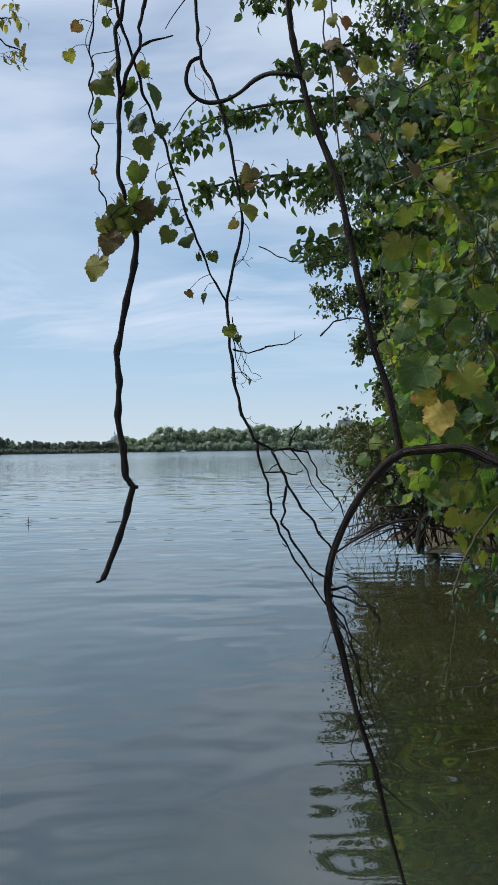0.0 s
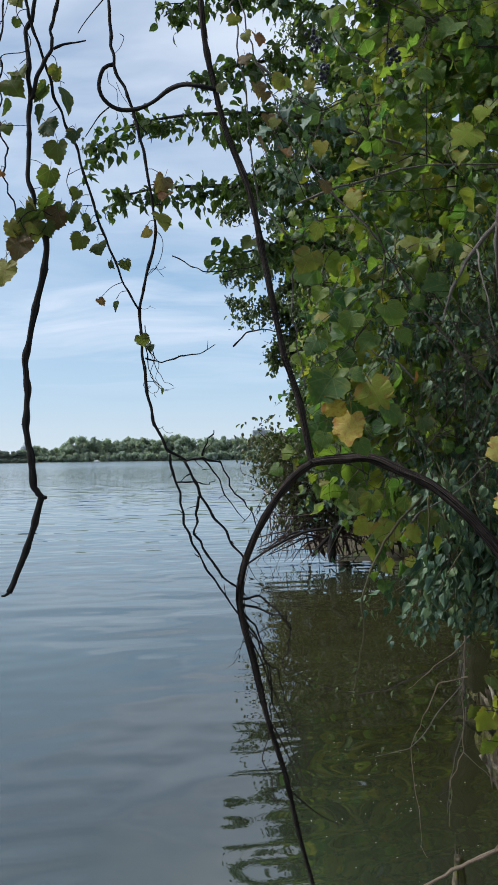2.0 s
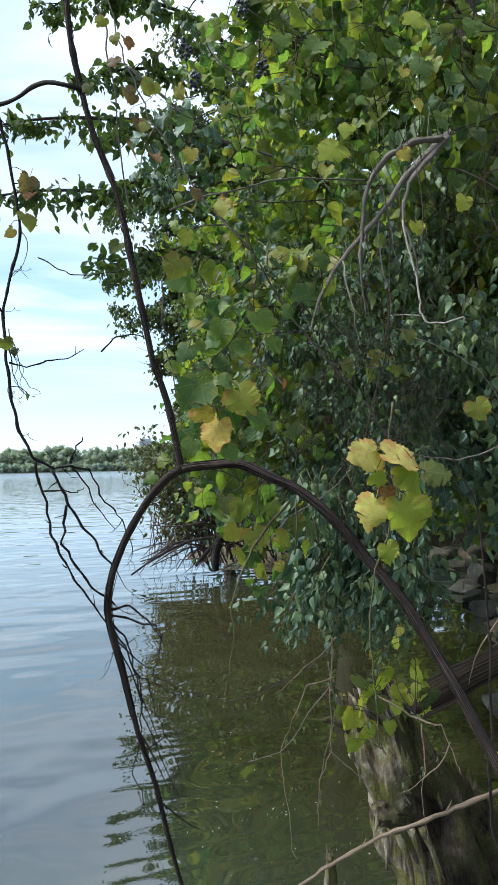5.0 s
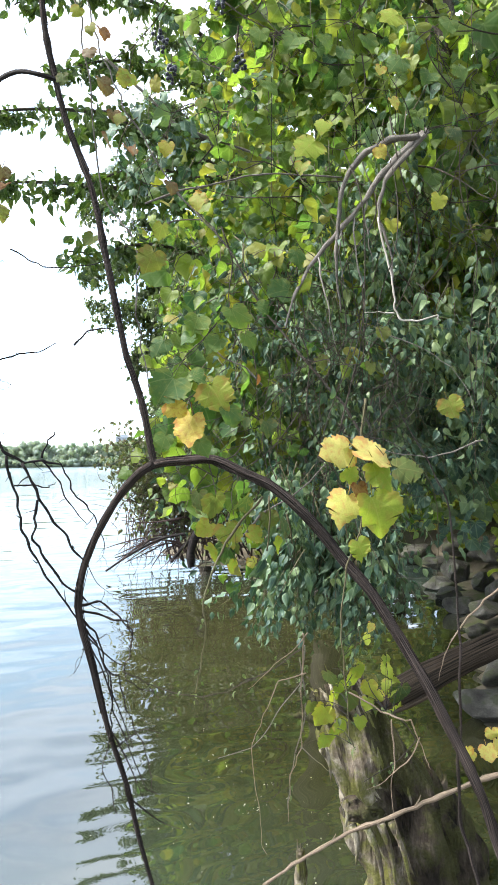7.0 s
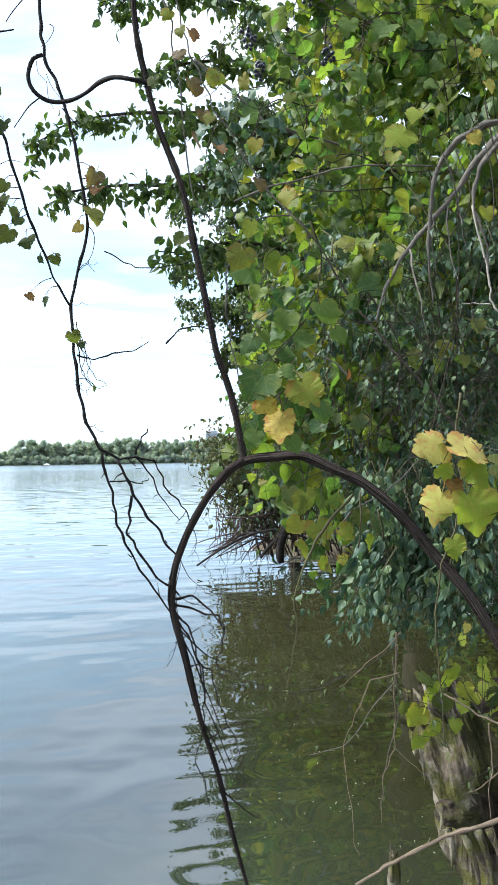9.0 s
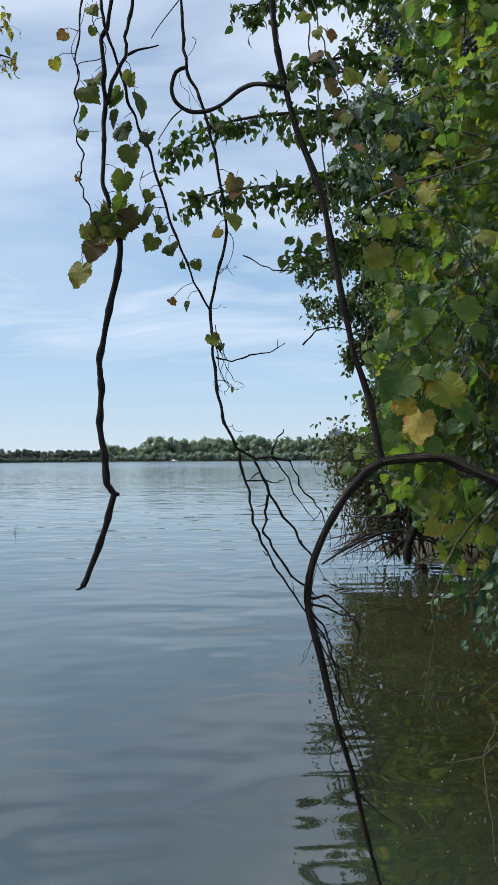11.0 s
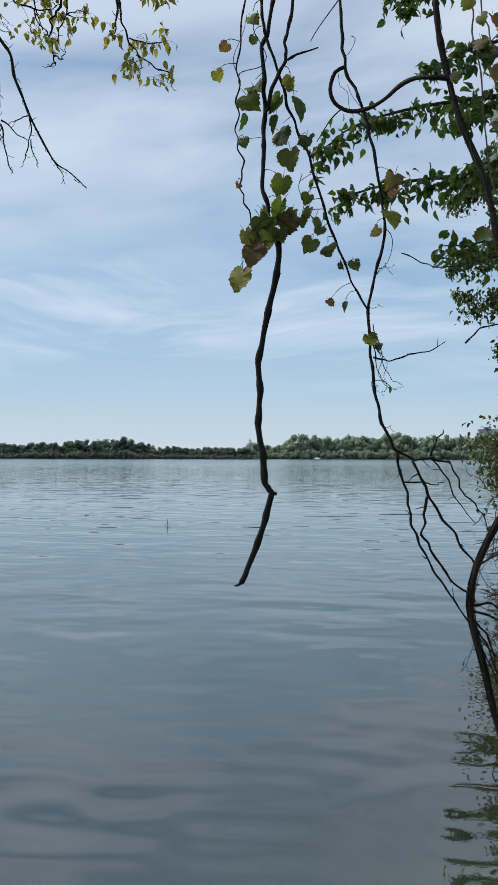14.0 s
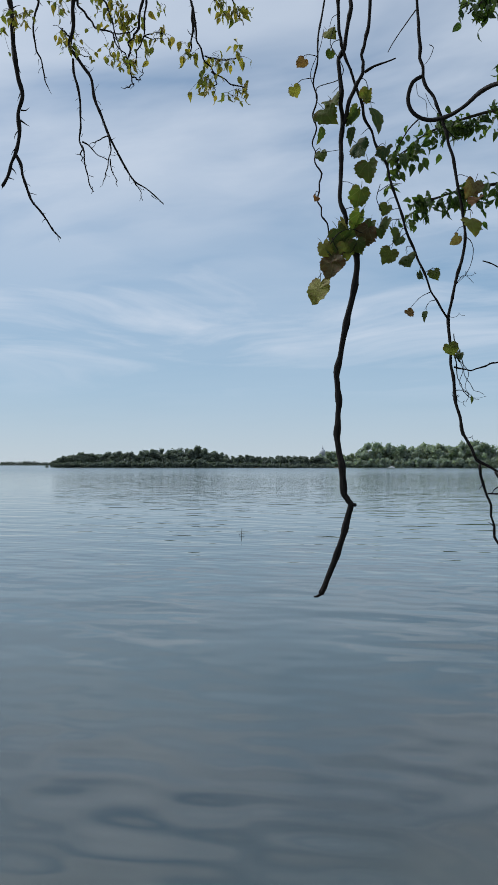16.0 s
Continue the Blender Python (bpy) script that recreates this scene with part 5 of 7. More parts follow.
# ---- the far shore ----
def woods(name, az0, az1, reach, tall, count, label, seed, rise=((0, 1), (1, 1)), mat=HAZED_WOODS):
    """A far wood on the shore: trunks and uneven crowns of many clumps, from bearing az0 to az1 (degrees to the left)."""
    r = np.random.default_rng(seed)
    at, size, trunks, lumps = [], [], [], []
    ball = bmesh.new()
    bmesh.ops.create_icosphere(ball, subdivisions=2, radius=1.0)
    ball_v = np.array([v.co[:] for v in ball.verts])
    ball_f = np.array([[v.index for v in f.verts] for f in ball.faces])
    ball.free()

    def lump(middle, size3):
        q = ball_v * (1 + r.normal(0, 0.2, (len(ball_v), 1))) * size3 + middle
        q[:, 2] = np.maximum(q[:, 2], 0.15)
        lumps.append(q)

    def gauss3(r, n):
        v = r.normal(0, 1, (n, 3))
        return v / np.linalg.norm(v, axis=1, keepdims=True) * r.uniform(0.85, 1.25, (n, 1))

    for i in range(count):
        az = radians(az0 + (az1 - az0) * (i + r.uniform(0, 1)) / count)
        d = reach + 6 + r.uniform(0, 28)
        edge = float(np.interp(math.degrees(az), rise[0], rise[1]))
        wave = 0.5 + 0.5 * math.sin(i * 0.23 + seed) * math.sin(i * 0.071 + 2 * seed)
        h = tall * edge * (0.80 + 0.20 * wave) * r.uniform(0.74, 1.16)
        w = h * r.uniform(0.26, 0.40)
        x, y = -d * math.sin(az), d * math.cos(az)
        trunks.append(([(x, y, 0.5), (x + r.normal() * 0.4, y, h * 0.4), (x + r.normal(), y, h * 0.8)], 0.3, 0.08))
        for _ in range(int(6 + 5 * r.uniform())):
            cz = h * r.uniform(0.22, 0.90)
            girth = math.sqrt(max(0.1, 1 - (2 * cz / h - 1.0) ** 2))
            middle = np.array([x + r.normal(0, 0.42) * w * girth, y + r.normal(0, 1.5), cz])
            lump(middle, np.array([w * 0.32, w * 0.32, h * 0.115]) * r.uniform(0.7, 1.2))
            out = gauss3(r, 60)
            at.append(middle + out * np.array([w * 0.36, w * 0.36, h * 0.13])), size.append(r.uniform(0.7, 1.5, 60))
        for _ in range(6):
            low, turn = reach - 1 + r.uniform(0, 8), az + radians(r.normal(0, 0.35))
            middle = np.array([-low * math.sin(turn), low * math.cos(turn), h * r.uniform(0.04, 0.3)])
            lump(middle, np.array([w * 0.24, w * 0.24, h * 0.09]) * r.uniform(0.7, 1.3))
            at.append(middle + gauss3(r, 34) * np.array([w * 0.27, w * 0.27, h * 0.10])), size.append(r.uniform(0.7, 1.5, 34))
    at, size = np.vstack(at), np.concatenate(size)
    at[:, 2] = np.clip(at[:, 2], 0.4, None)
    wood = thing(name, label, "woods", kind="stuff")
    tip, face = hanging(len(at), 0.3, (-0.2, -0.5, 0.8), 0.25)
    foliage("crowns", "poplar", at, size, tip, face, mat, wood)
    k = len(ball_v)
    part("foliage_masses", mesh_of("foliage_masses", np.vstack(lumps), np.vstack([ball_f + n * k for n in range(len(lumps))]), mat), wood, kind="stuff")
    bundle("trunk_row", trunks, BARK_TREE, wood, sides=4, step=6.0)
    return wood


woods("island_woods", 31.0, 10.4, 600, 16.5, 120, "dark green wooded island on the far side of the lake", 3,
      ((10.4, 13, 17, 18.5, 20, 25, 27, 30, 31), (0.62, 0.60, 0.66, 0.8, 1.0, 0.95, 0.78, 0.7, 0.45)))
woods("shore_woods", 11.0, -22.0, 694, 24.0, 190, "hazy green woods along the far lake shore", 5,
      ((-22, 2, 4, 7, 8.5, 11), (1.0, 1.0, 0.86, 0.92, 0.72, 0.55)), HAZED_SHOREWOODS)
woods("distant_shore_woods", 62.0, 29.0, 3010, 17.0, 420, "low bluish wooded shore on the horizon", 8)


def lathe(name, profile, sides, mat, parent, at, label=""):
    a = np.arange(sides) / sides * 2 * np.pi
    v = [(at[0] + r * math.cos(b), at[1] + r * math.sin(b), at[2] + z) for r, z in profile for b in a]
    f = [(i * sides + j, i * sides + (j + 1) % sides, (i + 1) * sides + (j + 1) % sides, (i + 1) * sides + j) for i in range(len(profile) - 1) for j in range(sides)]
    f.append(tuple(range(sides))[::-1]), f.append(tuple((len(profile) - 1) * sides + j for j in range(sides)))
    return part(name, mesh_of(name, v, f, mat), parent, label)


def box_mesh(name, lo, hi, mat, bevel=0.0):
    bm = bmesh.new()
    bmesh.ops.create_cube(bm, size=1, matrix=Matrix.Translation([(p + q) / 2 for p, q in zip(lo, hi)]) @ Matrix.Diagonal((*[q - p for p, q in zip(lo, hi)], 1)))
    if bevel:
        bmesh.ops.bevel(bm, geom=bm.edges[:], offset=bevel, segments=1, affect="EDGES")
    me = bpy.data.meshes.new(name)
    bm.to_mesh(me)
    bm.free()
    me.materials.append(mat)
    return me


DOME = (-281.0, 1473.0, 2.0)
capitol = thing("domed_building", "pale domed hall far behind the island trees", "building", DOME)
part("wall", box_mesh("wall", (-303, 1460, 1.5), (-259, 1486, 13), STONE_HAZED, 0.5), capitol)
drum = lathe("drum", [(9.4, 6), (9.4, 15), (7.6, 15.2), (7.6, 22), (8.3, 22.3), (8.3, 23)], 20, STONE_HAZED, capitol, DOME)
dome = lathe("dome", [(7.1, 23), (6.8, 25.5), (5.8, 28.3), (4.1, 30.6), (2.2, 32)], 20, STONE_HAZED, capitol, DOME)
lathe("lantern", [(1.7, 31.8), (1.7, 34.5), (1.0, 35.2), (0.4, 36.8), (0.22, 39.5)], 10, STONE_HAZED, dome, DOME)
for i in range(12):
    b = i / 12 * 2 * math.pi
    lathe("column", [(0.48, 14.8), (0.42, 22.0)], 6, STONE_HAZED, drum, (DOME[0] + 8.5 * math.cos(b), DOME[1] + 8.5 * math.sin(b), DOME[2]))

tower = thing("tower_block", "grey concrete tower block behind the far woods", "building", (170, 1390, 2))
part("wall", box_mesh("wall", (153, 1390, 1.5), (187, 1408, 53), CONCRETE_HAZED, 0.3), tower)
part("roof", box_mesh("roof", (162, 1394, 53), (176, 1404, 57), CONCRETE_HAZED, 0.2), tower)
pane = box_mesh("window", (-1.5, -0.15, -1.0), (1.5, 0.15, 1.0), GLASS_HAZED)
for i in range(7):
    for j in range(6):
        w = put("window", pane, tower)
        w.location = (-13.5 + 4.5 * i, 0.0, 47.5 - 4.2 * j)

boat = thing("motor_boat", "small white boat moored on the far shore", "boat", (-66.0, 672, 0))
hull = box_mesh("hull", (-2.6, -0.9, -0.2), (2.6, 0.9, 0.75), BOAT, 0.25)
part("hull", hull, boat).location = (0, 0, 0)
part("cabin", box_mesh("cabin", (-0.9, -0.6, 0.75), (0.9, 0.6, 1.5), BOAT, 0.15), boat).location = (0, 0, 0)

# a thin stake stands in the lake
stake = thing("stake", "thin dark stake standing in the lake", "stake", (-6.15, 19.99, 0))
stem("pole", [(-6.15, 19.99, -0.5), (-6.15, 19.99, 0.05), (-6.14, 19.99, 0.20)], 0.010, 0.006, BARK, stake)
stem("twig", [(-6.23, 19.99, 0.02), (-6.15, 19.98, 0.05), (-6.07, 19.99, 0.04)], 0.008, 0.005, BARK, stake)


# ---- trees ----
def limb_leaves(course, spread, per_m, lo, hi):
    """Leaf places round a limb: more towards the tip, mostly under it."""
    c = smooth_course(course, 0.05)
    long = np.linalg.norm(np.diff(c, axis=0), axis=1).sum()
    n = int(long * per_m)
    i = (rng.uniform(0.12, 1, n) ** 0.85 * (len(c) - 1)).astype(int)
    swell = np.array([0.25 + 1.0 * abs(noise.noise(Vector(c[k]) * 3.1)) + 0.5 * abs(noise.noise(Vector(c[k]) * 9.0)) for k in range(len(c))])
    i = i[rng.uniform(0, 1, n) < np.clip(swell[i] * 1.6, 0.25, 1)]
    n = len(i)
    at = c[i] + gauss((n, 3)) * np.array([spread * 0.8, spread * 0.8, spread * 0.6]) * swell[i][:, None] * 1.5 - np.array([0, 0, spread * 0.45])
    return at, rng.uniform(lo, hi, n)


def leafy_tree(name, label, trunk, r_trunk, limbs, mat, kind, spread, per_m, lo, hi, droop=1.0, twigs=5, bark=BARK_TREE):
    """A tree: trunk, limbs with twigs, and a crown of leaves set along the limbs."""
    tree = thing(name, label, "tree", trunk[0])
    stem("trunk", trunk, r_trunk, r_trunk * 0.45, bark, tree, sides=12, step=0.15, rough=0.1)
    ats, sizes, fine = [], [], []
    for course in limbs:
        r = 0.012 + 0.009 * np.linalg.norm(np.subtract(course[-1], course[0]))
        stem("limb", course, r, 0.006, bark, tree, sides=6, step=0.1)
        at, size = limb_leaves(course, spread, per_m, lo, hi)
        ats.append(at), sizes.append(size)
        c = smooth_course(course, 0.05)
        for _ in range(twigs):
            p = c[int(rng.uniform(0.25, 1) * (len(c) - 1))]
            q = p + gauss(3) * spread * np.array([1.3, 1.0, 0.7]) - np.array([0, 0, 0.5 * spread])
            fine.append(([p, (p + q) / 2 + rng.normal(0, 0.1 * spread, 3), q], 0.006, 0.002))
            n = int(per_m * spread * 0.8)
            s = rng.uniform(0.3, 1, (n, 1))
            ats.append(p + (q - p) * s + spread * 0.2 * gauss((n, 3))), sizes.append(rng.uniform(lo, hi, n))
    bundle("twig_tangle", fine, bark, tree)
    at, size = np.vstack(ats), np.concatenate(sizes)
    tip, face = hanging(len(at), droop)
    foliage("crown", kind, at, size, tip, face, mat, tree)
    return tree


# poplar whose limbs reach out over the lake
leafy_tree("poplar_tree", "dark leafy poplar leaning out over the lake", [(3.6, 8.6, 0.3), (3.3, 8.4, 2.4), (2.8, 8.1, 4.6), (2.4, 8.0, 7.5), (2.3, 8.0, 10)], 0.17,
           [[(2.7, 8.1, 5.2), (1.6, 7.7, 5.5), (0.5, 7.5, 5.45), (-0.35, 7.5, 5.3), (-0.72, 7.5, 5.02)],
            [(2.8, 8.1, 4.6), (1.7, 7.8, 4.75), (0.7, 7.6, 4.75), (-0.2, 7.5, 4.65), (-0.62, 7.5, 4.45)],
            [(2.7, 8.1, 4.9), (1.8, 7.6, 5.2), (1.0, 7.3, 5.3), (0.5, 7.2, 5.1)],
            [(2.7, 8.1, 4.9), (1.8, 7.5, 4.9), (1.1, 7.2, 4.8), (0.6, 7.0, 4.5)],
            [(2.5, 8.0, 6.3), (1.5, 7.6, 6.7), (0.5, 7.3, 6.6), (0.0, 7.2, 6.25)],
            [(2.6, 8.0, 5.8), (1.6, 7.7, 6.1), (0.9, 7.5, 6.0), (0.35, 7.4, 5.75)],
            [(2.9, 8.2, 3.6), (2.1, 7.9, 4.1), (1.3, 7.3, 4.1), (0.74, 7.0, 3.90), (0.45, 6.8, 3.84)]],
           POPLAR, "ovate", 0.125, 122, 0.07, 0.125, 0.7, 11)

# the fine-leaved trees on the point beyond the cove
FAR = 1.3
POINT_TREE_A_LIMBS_1 = [[(4.8, 16, 3.2), (3.8, 15.8, 4.2), (3, 15.8, 4.75), (2.4, 15.9, 4.8)],
                        [(4.8, 16, 3), (4, 15.7, 3.5), (3.6, 15.6, 3.7), (3.3, 15.6, 3.6)],
                        [(4.6, 16, 4.6), (3.4, 15.9, 5.6), (2.9, 15.9, 5.9), (2.5, 16, 5.7)],
                        [(4.5, 16, 5.6), (3.7, 15.8, 6.8), (2.8, 15.8, 7.3), (2.2, 15.9, 7.1)],
                        [(5, 16, 2.2), (4.2, 15.5, 2.8), (3.8, 15.4, 3), (3.5, 15.4, 2.9)],
                        [(4.5, 16, 6.5), (4.2, 15.4, 7.9), (3.4, 15.2, 8.6), (2.9, 15.2, 8.5)]]
POINT_TREE_A_LIMBS_2 = [[(4.8, 16, 3.6), (4.3, 15.2, 4.5), (3.7, 14.9, 5), (3.1, 14.9, 5)],
                        [(4.6, 16, 5), (5.2, 15.1, 6), (5.6, 14.8, 6.6)],
                        [(4.4, 16, 6.6), (3.2, 15.9, 6.5), (2.2, 15.9, 6.3), (1.5, 15.9, 5.9)],
                        [(4.4, 16, 7.6), (3, 15.9, 7.9), (1.9, 15.9, 7.7), (1.3, 15.9, 7.2)],
                        [(4.4, 16, 8.2), (3.6, 15.9, 9.4), (2.9, 15.9, 9.8), (2.4, 15.9, 9.6)],
                        [(4.35, 16, 8.6), (3.9, 15.8, 10.4), (3.2, 15.7, 11.2), (2.6, 15.7, 11.2)]]
POINT_TREE_A_LIMBS_3 = [[(4.4, 16, 7), (3.5, 15.8, 8.3), (2.8, 15.8, 8.7), (2.3, 15.8, 8.5)],
                        [(4.55, 16, 4.6), (3.38, 15.85, 5.02), (2.22, 15.69, 5.21), (1.53, 15.78, 5.14)],
                        [(4.55, 16, 3.74), (3.67, 15.8, 4.16), (2.79, 15.6, 4.35), (2.23, 15.69, 4.19)],
                        [(4.55, 16, 2.54), (3.83, 15.77, 2.97), (3.12, 15.54, 3.16), (2.6, 15.64, 3.11)]]
POINT_TREE_A = [(5.2, 16.2, 0.3), (4.8, 16, 3), (4.5, 15.9, 6), (4.3, 16, 9)]
POINT_TREE_B_LIMBS_1 = [[(7.4, 14.8, 3), (6.4, 14.4, 3.9), (5.6, 14.2, 4)],
                        [(7.3, 14.7, 4.4), (6.3, 14.3, 5.6), (5.4, 14.1, 5.9)],
                        [(7.2, 14.6, 6), (6.4, 14.3, 7.2), (5.6, 14.1, 7.6)],
                        [(7.4, 14.8, 2.3), (6.7, 14.2, 2.8), (6.2, 13.9, 2.7)],
                        [(7.3, 14.7, 3.8), (8.2, 14, 4.9), (9, 13.6, 5.2)],
                        [(7.1, 14.6, 8), (6.6, 14.2, 9.3), (5.9, 14, 9.6)]]
POINT_TREE_B_LIMBS_2 = [[(7.3, 14.6, 5.2), (8.3, 14, 6.4), (9.2, 13.7, 6.8)]]
POINT_TREE_B = [(7.6, 15, 0.5), (7.4, 14.8, 3.5), (7.2, 14.6, 7), (7, 14.6, 11)]
POINT_TREE_C_LIMBS_1 = [[(6, 18.4, 2.5), (5, 18.1, 3.2), (4, 18, 3.4)],
                        [(6, 18.4, 3.4), (4.9, 18, 4.6), (3.8, 17.9, 5)],
                        [(5.9, 18.4, 4.6), (4.9, 18, 5.9), (3.9, 17.9, 6.3)],
                        [(5.8, 18.4, 6), (4.9, 18, 7.4), (4, 17.9, 7.7)],
                        [(6, 18.4, 2.8), (7, 18, 3.8), (8, 17.8, 4.2)],
                        [(5.9, 18.4, 4.4), (7, 18, 5.6), (8, 17.8, 6)]]
POINT_TREE_C_LIMBS_2 = [[(5.8, 18.4, 6.2), (6.8, 18, 7.6), (7.7, 17.8, 8)],
                        [(6, 18.4, 1.6), (5.1, 17.8, 2.2), (4.3, 17.5, 2.2)]]
POINT_TREE_C = [(6.2, 18.5, 0.5), (6, 18.4, 3), (5.8, 18.4, 6.5), (5.7, 18.4, 10)]
for trunk, limbs in ((POINT_TREE_A, POINT_TREE_A_LIMBS_1 + POINT_TREE_A_LIMBS_2 + POINT_TREE_A_LIMBS_3), (POINT_TREE_B, POINT_TREE_B_LIMBS_1 + POINT_TREE_B_LIMBS_2), (POINT_TREE_C, POINT_TREE_C_LIMBS_1 + POINT_TREE_C_LIMBS_2)):
    off = lambda p: (p[0] * FAR, p[1] * FAR, 1.95 + (p[2] - 1.95) * FAR)
    trunk = [(trunk[0][0] * FAR, trunk[0][1] * FAR, 0.2)] + [off(p) for p in trunk[1:]]
    limbs = [[off(p) for p in course] for course in limbs]
    leafy_tree("willow_tree", "tall fine-leaved tree on the point across the cove", trunk, 0.2, limbs, FINE, "ovate", 0.33, 330, 0.08, 0.16, 0.8, 9)

def spreading_limbs(trunk, count, reach, z0, z1, seed):
    r = np.random.default_rng(seed)
    c = smooth_course(trunk, 0.1)
    out = []
    for i in range(count):
        z = z0 + (z1 - z0) * i / count
        p = c[np.argmin(abs(c[:, 2] - z))]
        b = i * 2.4 + r.uniform(-0.4, 0.4)
        w = np.array([math.cos(b), math.sin(b), 0]) * reach * r.uniform(0.7, 1.1)
        out.append([p, p + 0.4 * w + np.array([0, 0, 0.5]), p + 0.8 * w + np.array([0, 0, 0.8]), p + w + np.array([0, 0, 0.6])])
    return out


# mostly hidden trees, added to keep sky and sun off the cove water
for n, (x, y, top) in enumerate([(9.3, 13.4, 9.0), (8.6, 9.6, 8.0), (7.2, 6.2, 7.0), (12.5, 12.0, 10.0), (5.2, 14.9, 10.5)]):
    trunk = [(x, y, 0.5), (x - 0.1, y, 3.0), (x - 0.2, y - 0.1, 6.0), (x - 0.3, y, top)]
    leafy_tree("bank_tree", "broad-leaved tree added behind the leaf curtain, shading the cove", trunk, 0.22, spreading_limbs(trunk, 16, 2.4, 1.6, top - 1, 60 + n), CANOPY, "grape", 0.55, 110, 0.16, 0.26, 0.8, 6)

for n, (x, y, top) in enumerate([(6.1, 16.3, 8.5), (9.4, 17.5, 9.5), (4.75, 20.0, 8.0)]):
    trunk = [(x, y, 0.5), (x - 0.1, y, 3.0), (x - 0.2, y - 0.1, 6.0), (x - 0.3, y, top)]
    leafy_tree("willow_tree", "tall fine-leaved tree on the point across the cove", trunk, 0.18, spreading_limbs(trunk, 18, 1.9, 1.4, top - 0.6, 80 + n), FINE, "ovate", 0.36, 320, 0.08, 0.16, 0.8, 8)

# unseen trees added behind the viewpoint: close the back and block skylight
back = thing("unseen_bank_woods", "unseen trees added behind the viewpoint to block skylight", "woods", (0, -9, 0), kind="stuff")
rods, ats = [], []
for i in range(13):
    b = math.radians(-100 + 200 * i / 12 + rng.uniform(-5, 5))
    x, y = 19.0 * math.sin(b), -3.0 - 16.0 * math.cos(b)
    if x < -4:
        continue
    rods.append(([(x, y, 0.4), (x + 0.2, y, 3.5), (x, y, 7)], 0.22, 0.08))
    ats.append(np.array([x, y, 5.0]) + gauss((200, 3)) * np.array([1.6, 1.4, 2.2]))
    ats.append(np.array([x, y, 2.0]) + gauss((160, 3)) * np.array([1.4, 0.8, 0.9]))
# unseen crown overhead, implied by the hanging vines and added to block skylight
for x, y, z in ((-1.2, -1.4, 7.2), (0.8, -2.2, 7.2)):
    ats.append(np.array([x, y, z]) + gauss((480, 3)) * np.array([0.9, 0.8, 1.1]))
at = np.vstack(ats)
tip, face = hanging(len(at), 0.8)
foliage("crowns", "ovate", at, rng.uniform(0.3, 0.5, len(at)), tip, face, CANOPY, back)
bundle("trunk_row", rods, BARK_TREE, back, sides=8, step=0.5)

# low bush whose bare roots trail in the water
bush = thing("shore_bush", "tangled bush with bare twigs trailing in the water", "bush", (3.0, 13.6, 0))
ats, rods = [], []
for i in range(46):
    foot = np.array([rng.uniform(2.6, 5.4), rng.uniform(13.2, 14.2), 0.15])
    out = np.array([foot[0] - rng.uniform(0.3, 1.9), foot[1] - rng.uniform(-0.3, 0.7), rng.uniform(0.5, 2.6)])
    out[0] = max(out[0], 1.45 + 0.3 * rng.uniform())
    mid = (foot + out) / 2 + np.array([0.1, 0, rng.uniform(0.2, 0.6)])
    rods.append(([foot, mid, out], 0.016, 0.005))
    n = 210
    s = rng.uniform(0.3, 1.0, (n, 1))
    q = (1 - s) ** 2 * foot + 2 * s * (1 - s) * mid + s**2 * out + rng.normal(0, 0.20, (n, 3))
    ats.append(q[q[:, 2] > 0.62])
for i in range(90):
    p = np.array([rng.uniform(1.7, 3.6), rng.uniform(12.9, 13.7), rng.uniform(0.5, 1.3)])
    q = p + np.array([rng.normal(0, 0.16), rng.normal(0, 0.1), -p[2] * rng.uniform(0.5, 1.05)])
    rods.append(([p, (p + q) / 2 + rng.normal(0, 0.07, 3), q], 0.008, 0.003))
for i in range(34):
    p = np.array([rng.uniform(2.2, 4.6), 13.2 + rng.normal(0, 0.25), rng.uniform(0.25, 1.2)])
    q = p + np.array([-rng.uniform(0.4, 1.1), rng.normal(0, 0.25), rng.uniform(-0.7, 0.15)])
    q[2] = max(q[2], 0.03)
    rods.append(([p, (p + q) / 2 + rng.normal(0, 0.12, 3) + np.array([0, 0, 0.12]), q], rng.uniform(0.012, 0.03), 0.006))
bundle("stem_tangle", rods, BARK_RED, bush, sides=5, step=0.12)
fine = []
for i in range(64):
    p = np.array([rng.uniform(1.9, 4.3), 13.1 + rng.normal(0, 0.25), rng.uniform(0.5, 2.1)])
    branchlet(p, (rng.normal(-0.4, 0.6), rng.normal(0, 0.3), rng.normal(-0.4, 0.6)), rng.uniform(0.5, 0.9), rng.uniform(0.005, 0.009), 1, fine)
bundle("twig_tangle", [(c, a, b) for c, a, b in fine if min(p[2] for p in c) > 0.02], BARK_RED, bush, step=0.1)
at = np.vstack(ats)
tip, face = hanging(len(at), 0.7)
foliage("crown", "ovate", at, rng.uniform(0.06, 0.11, len(at)), tip, face, BUSHLEAF, bush)
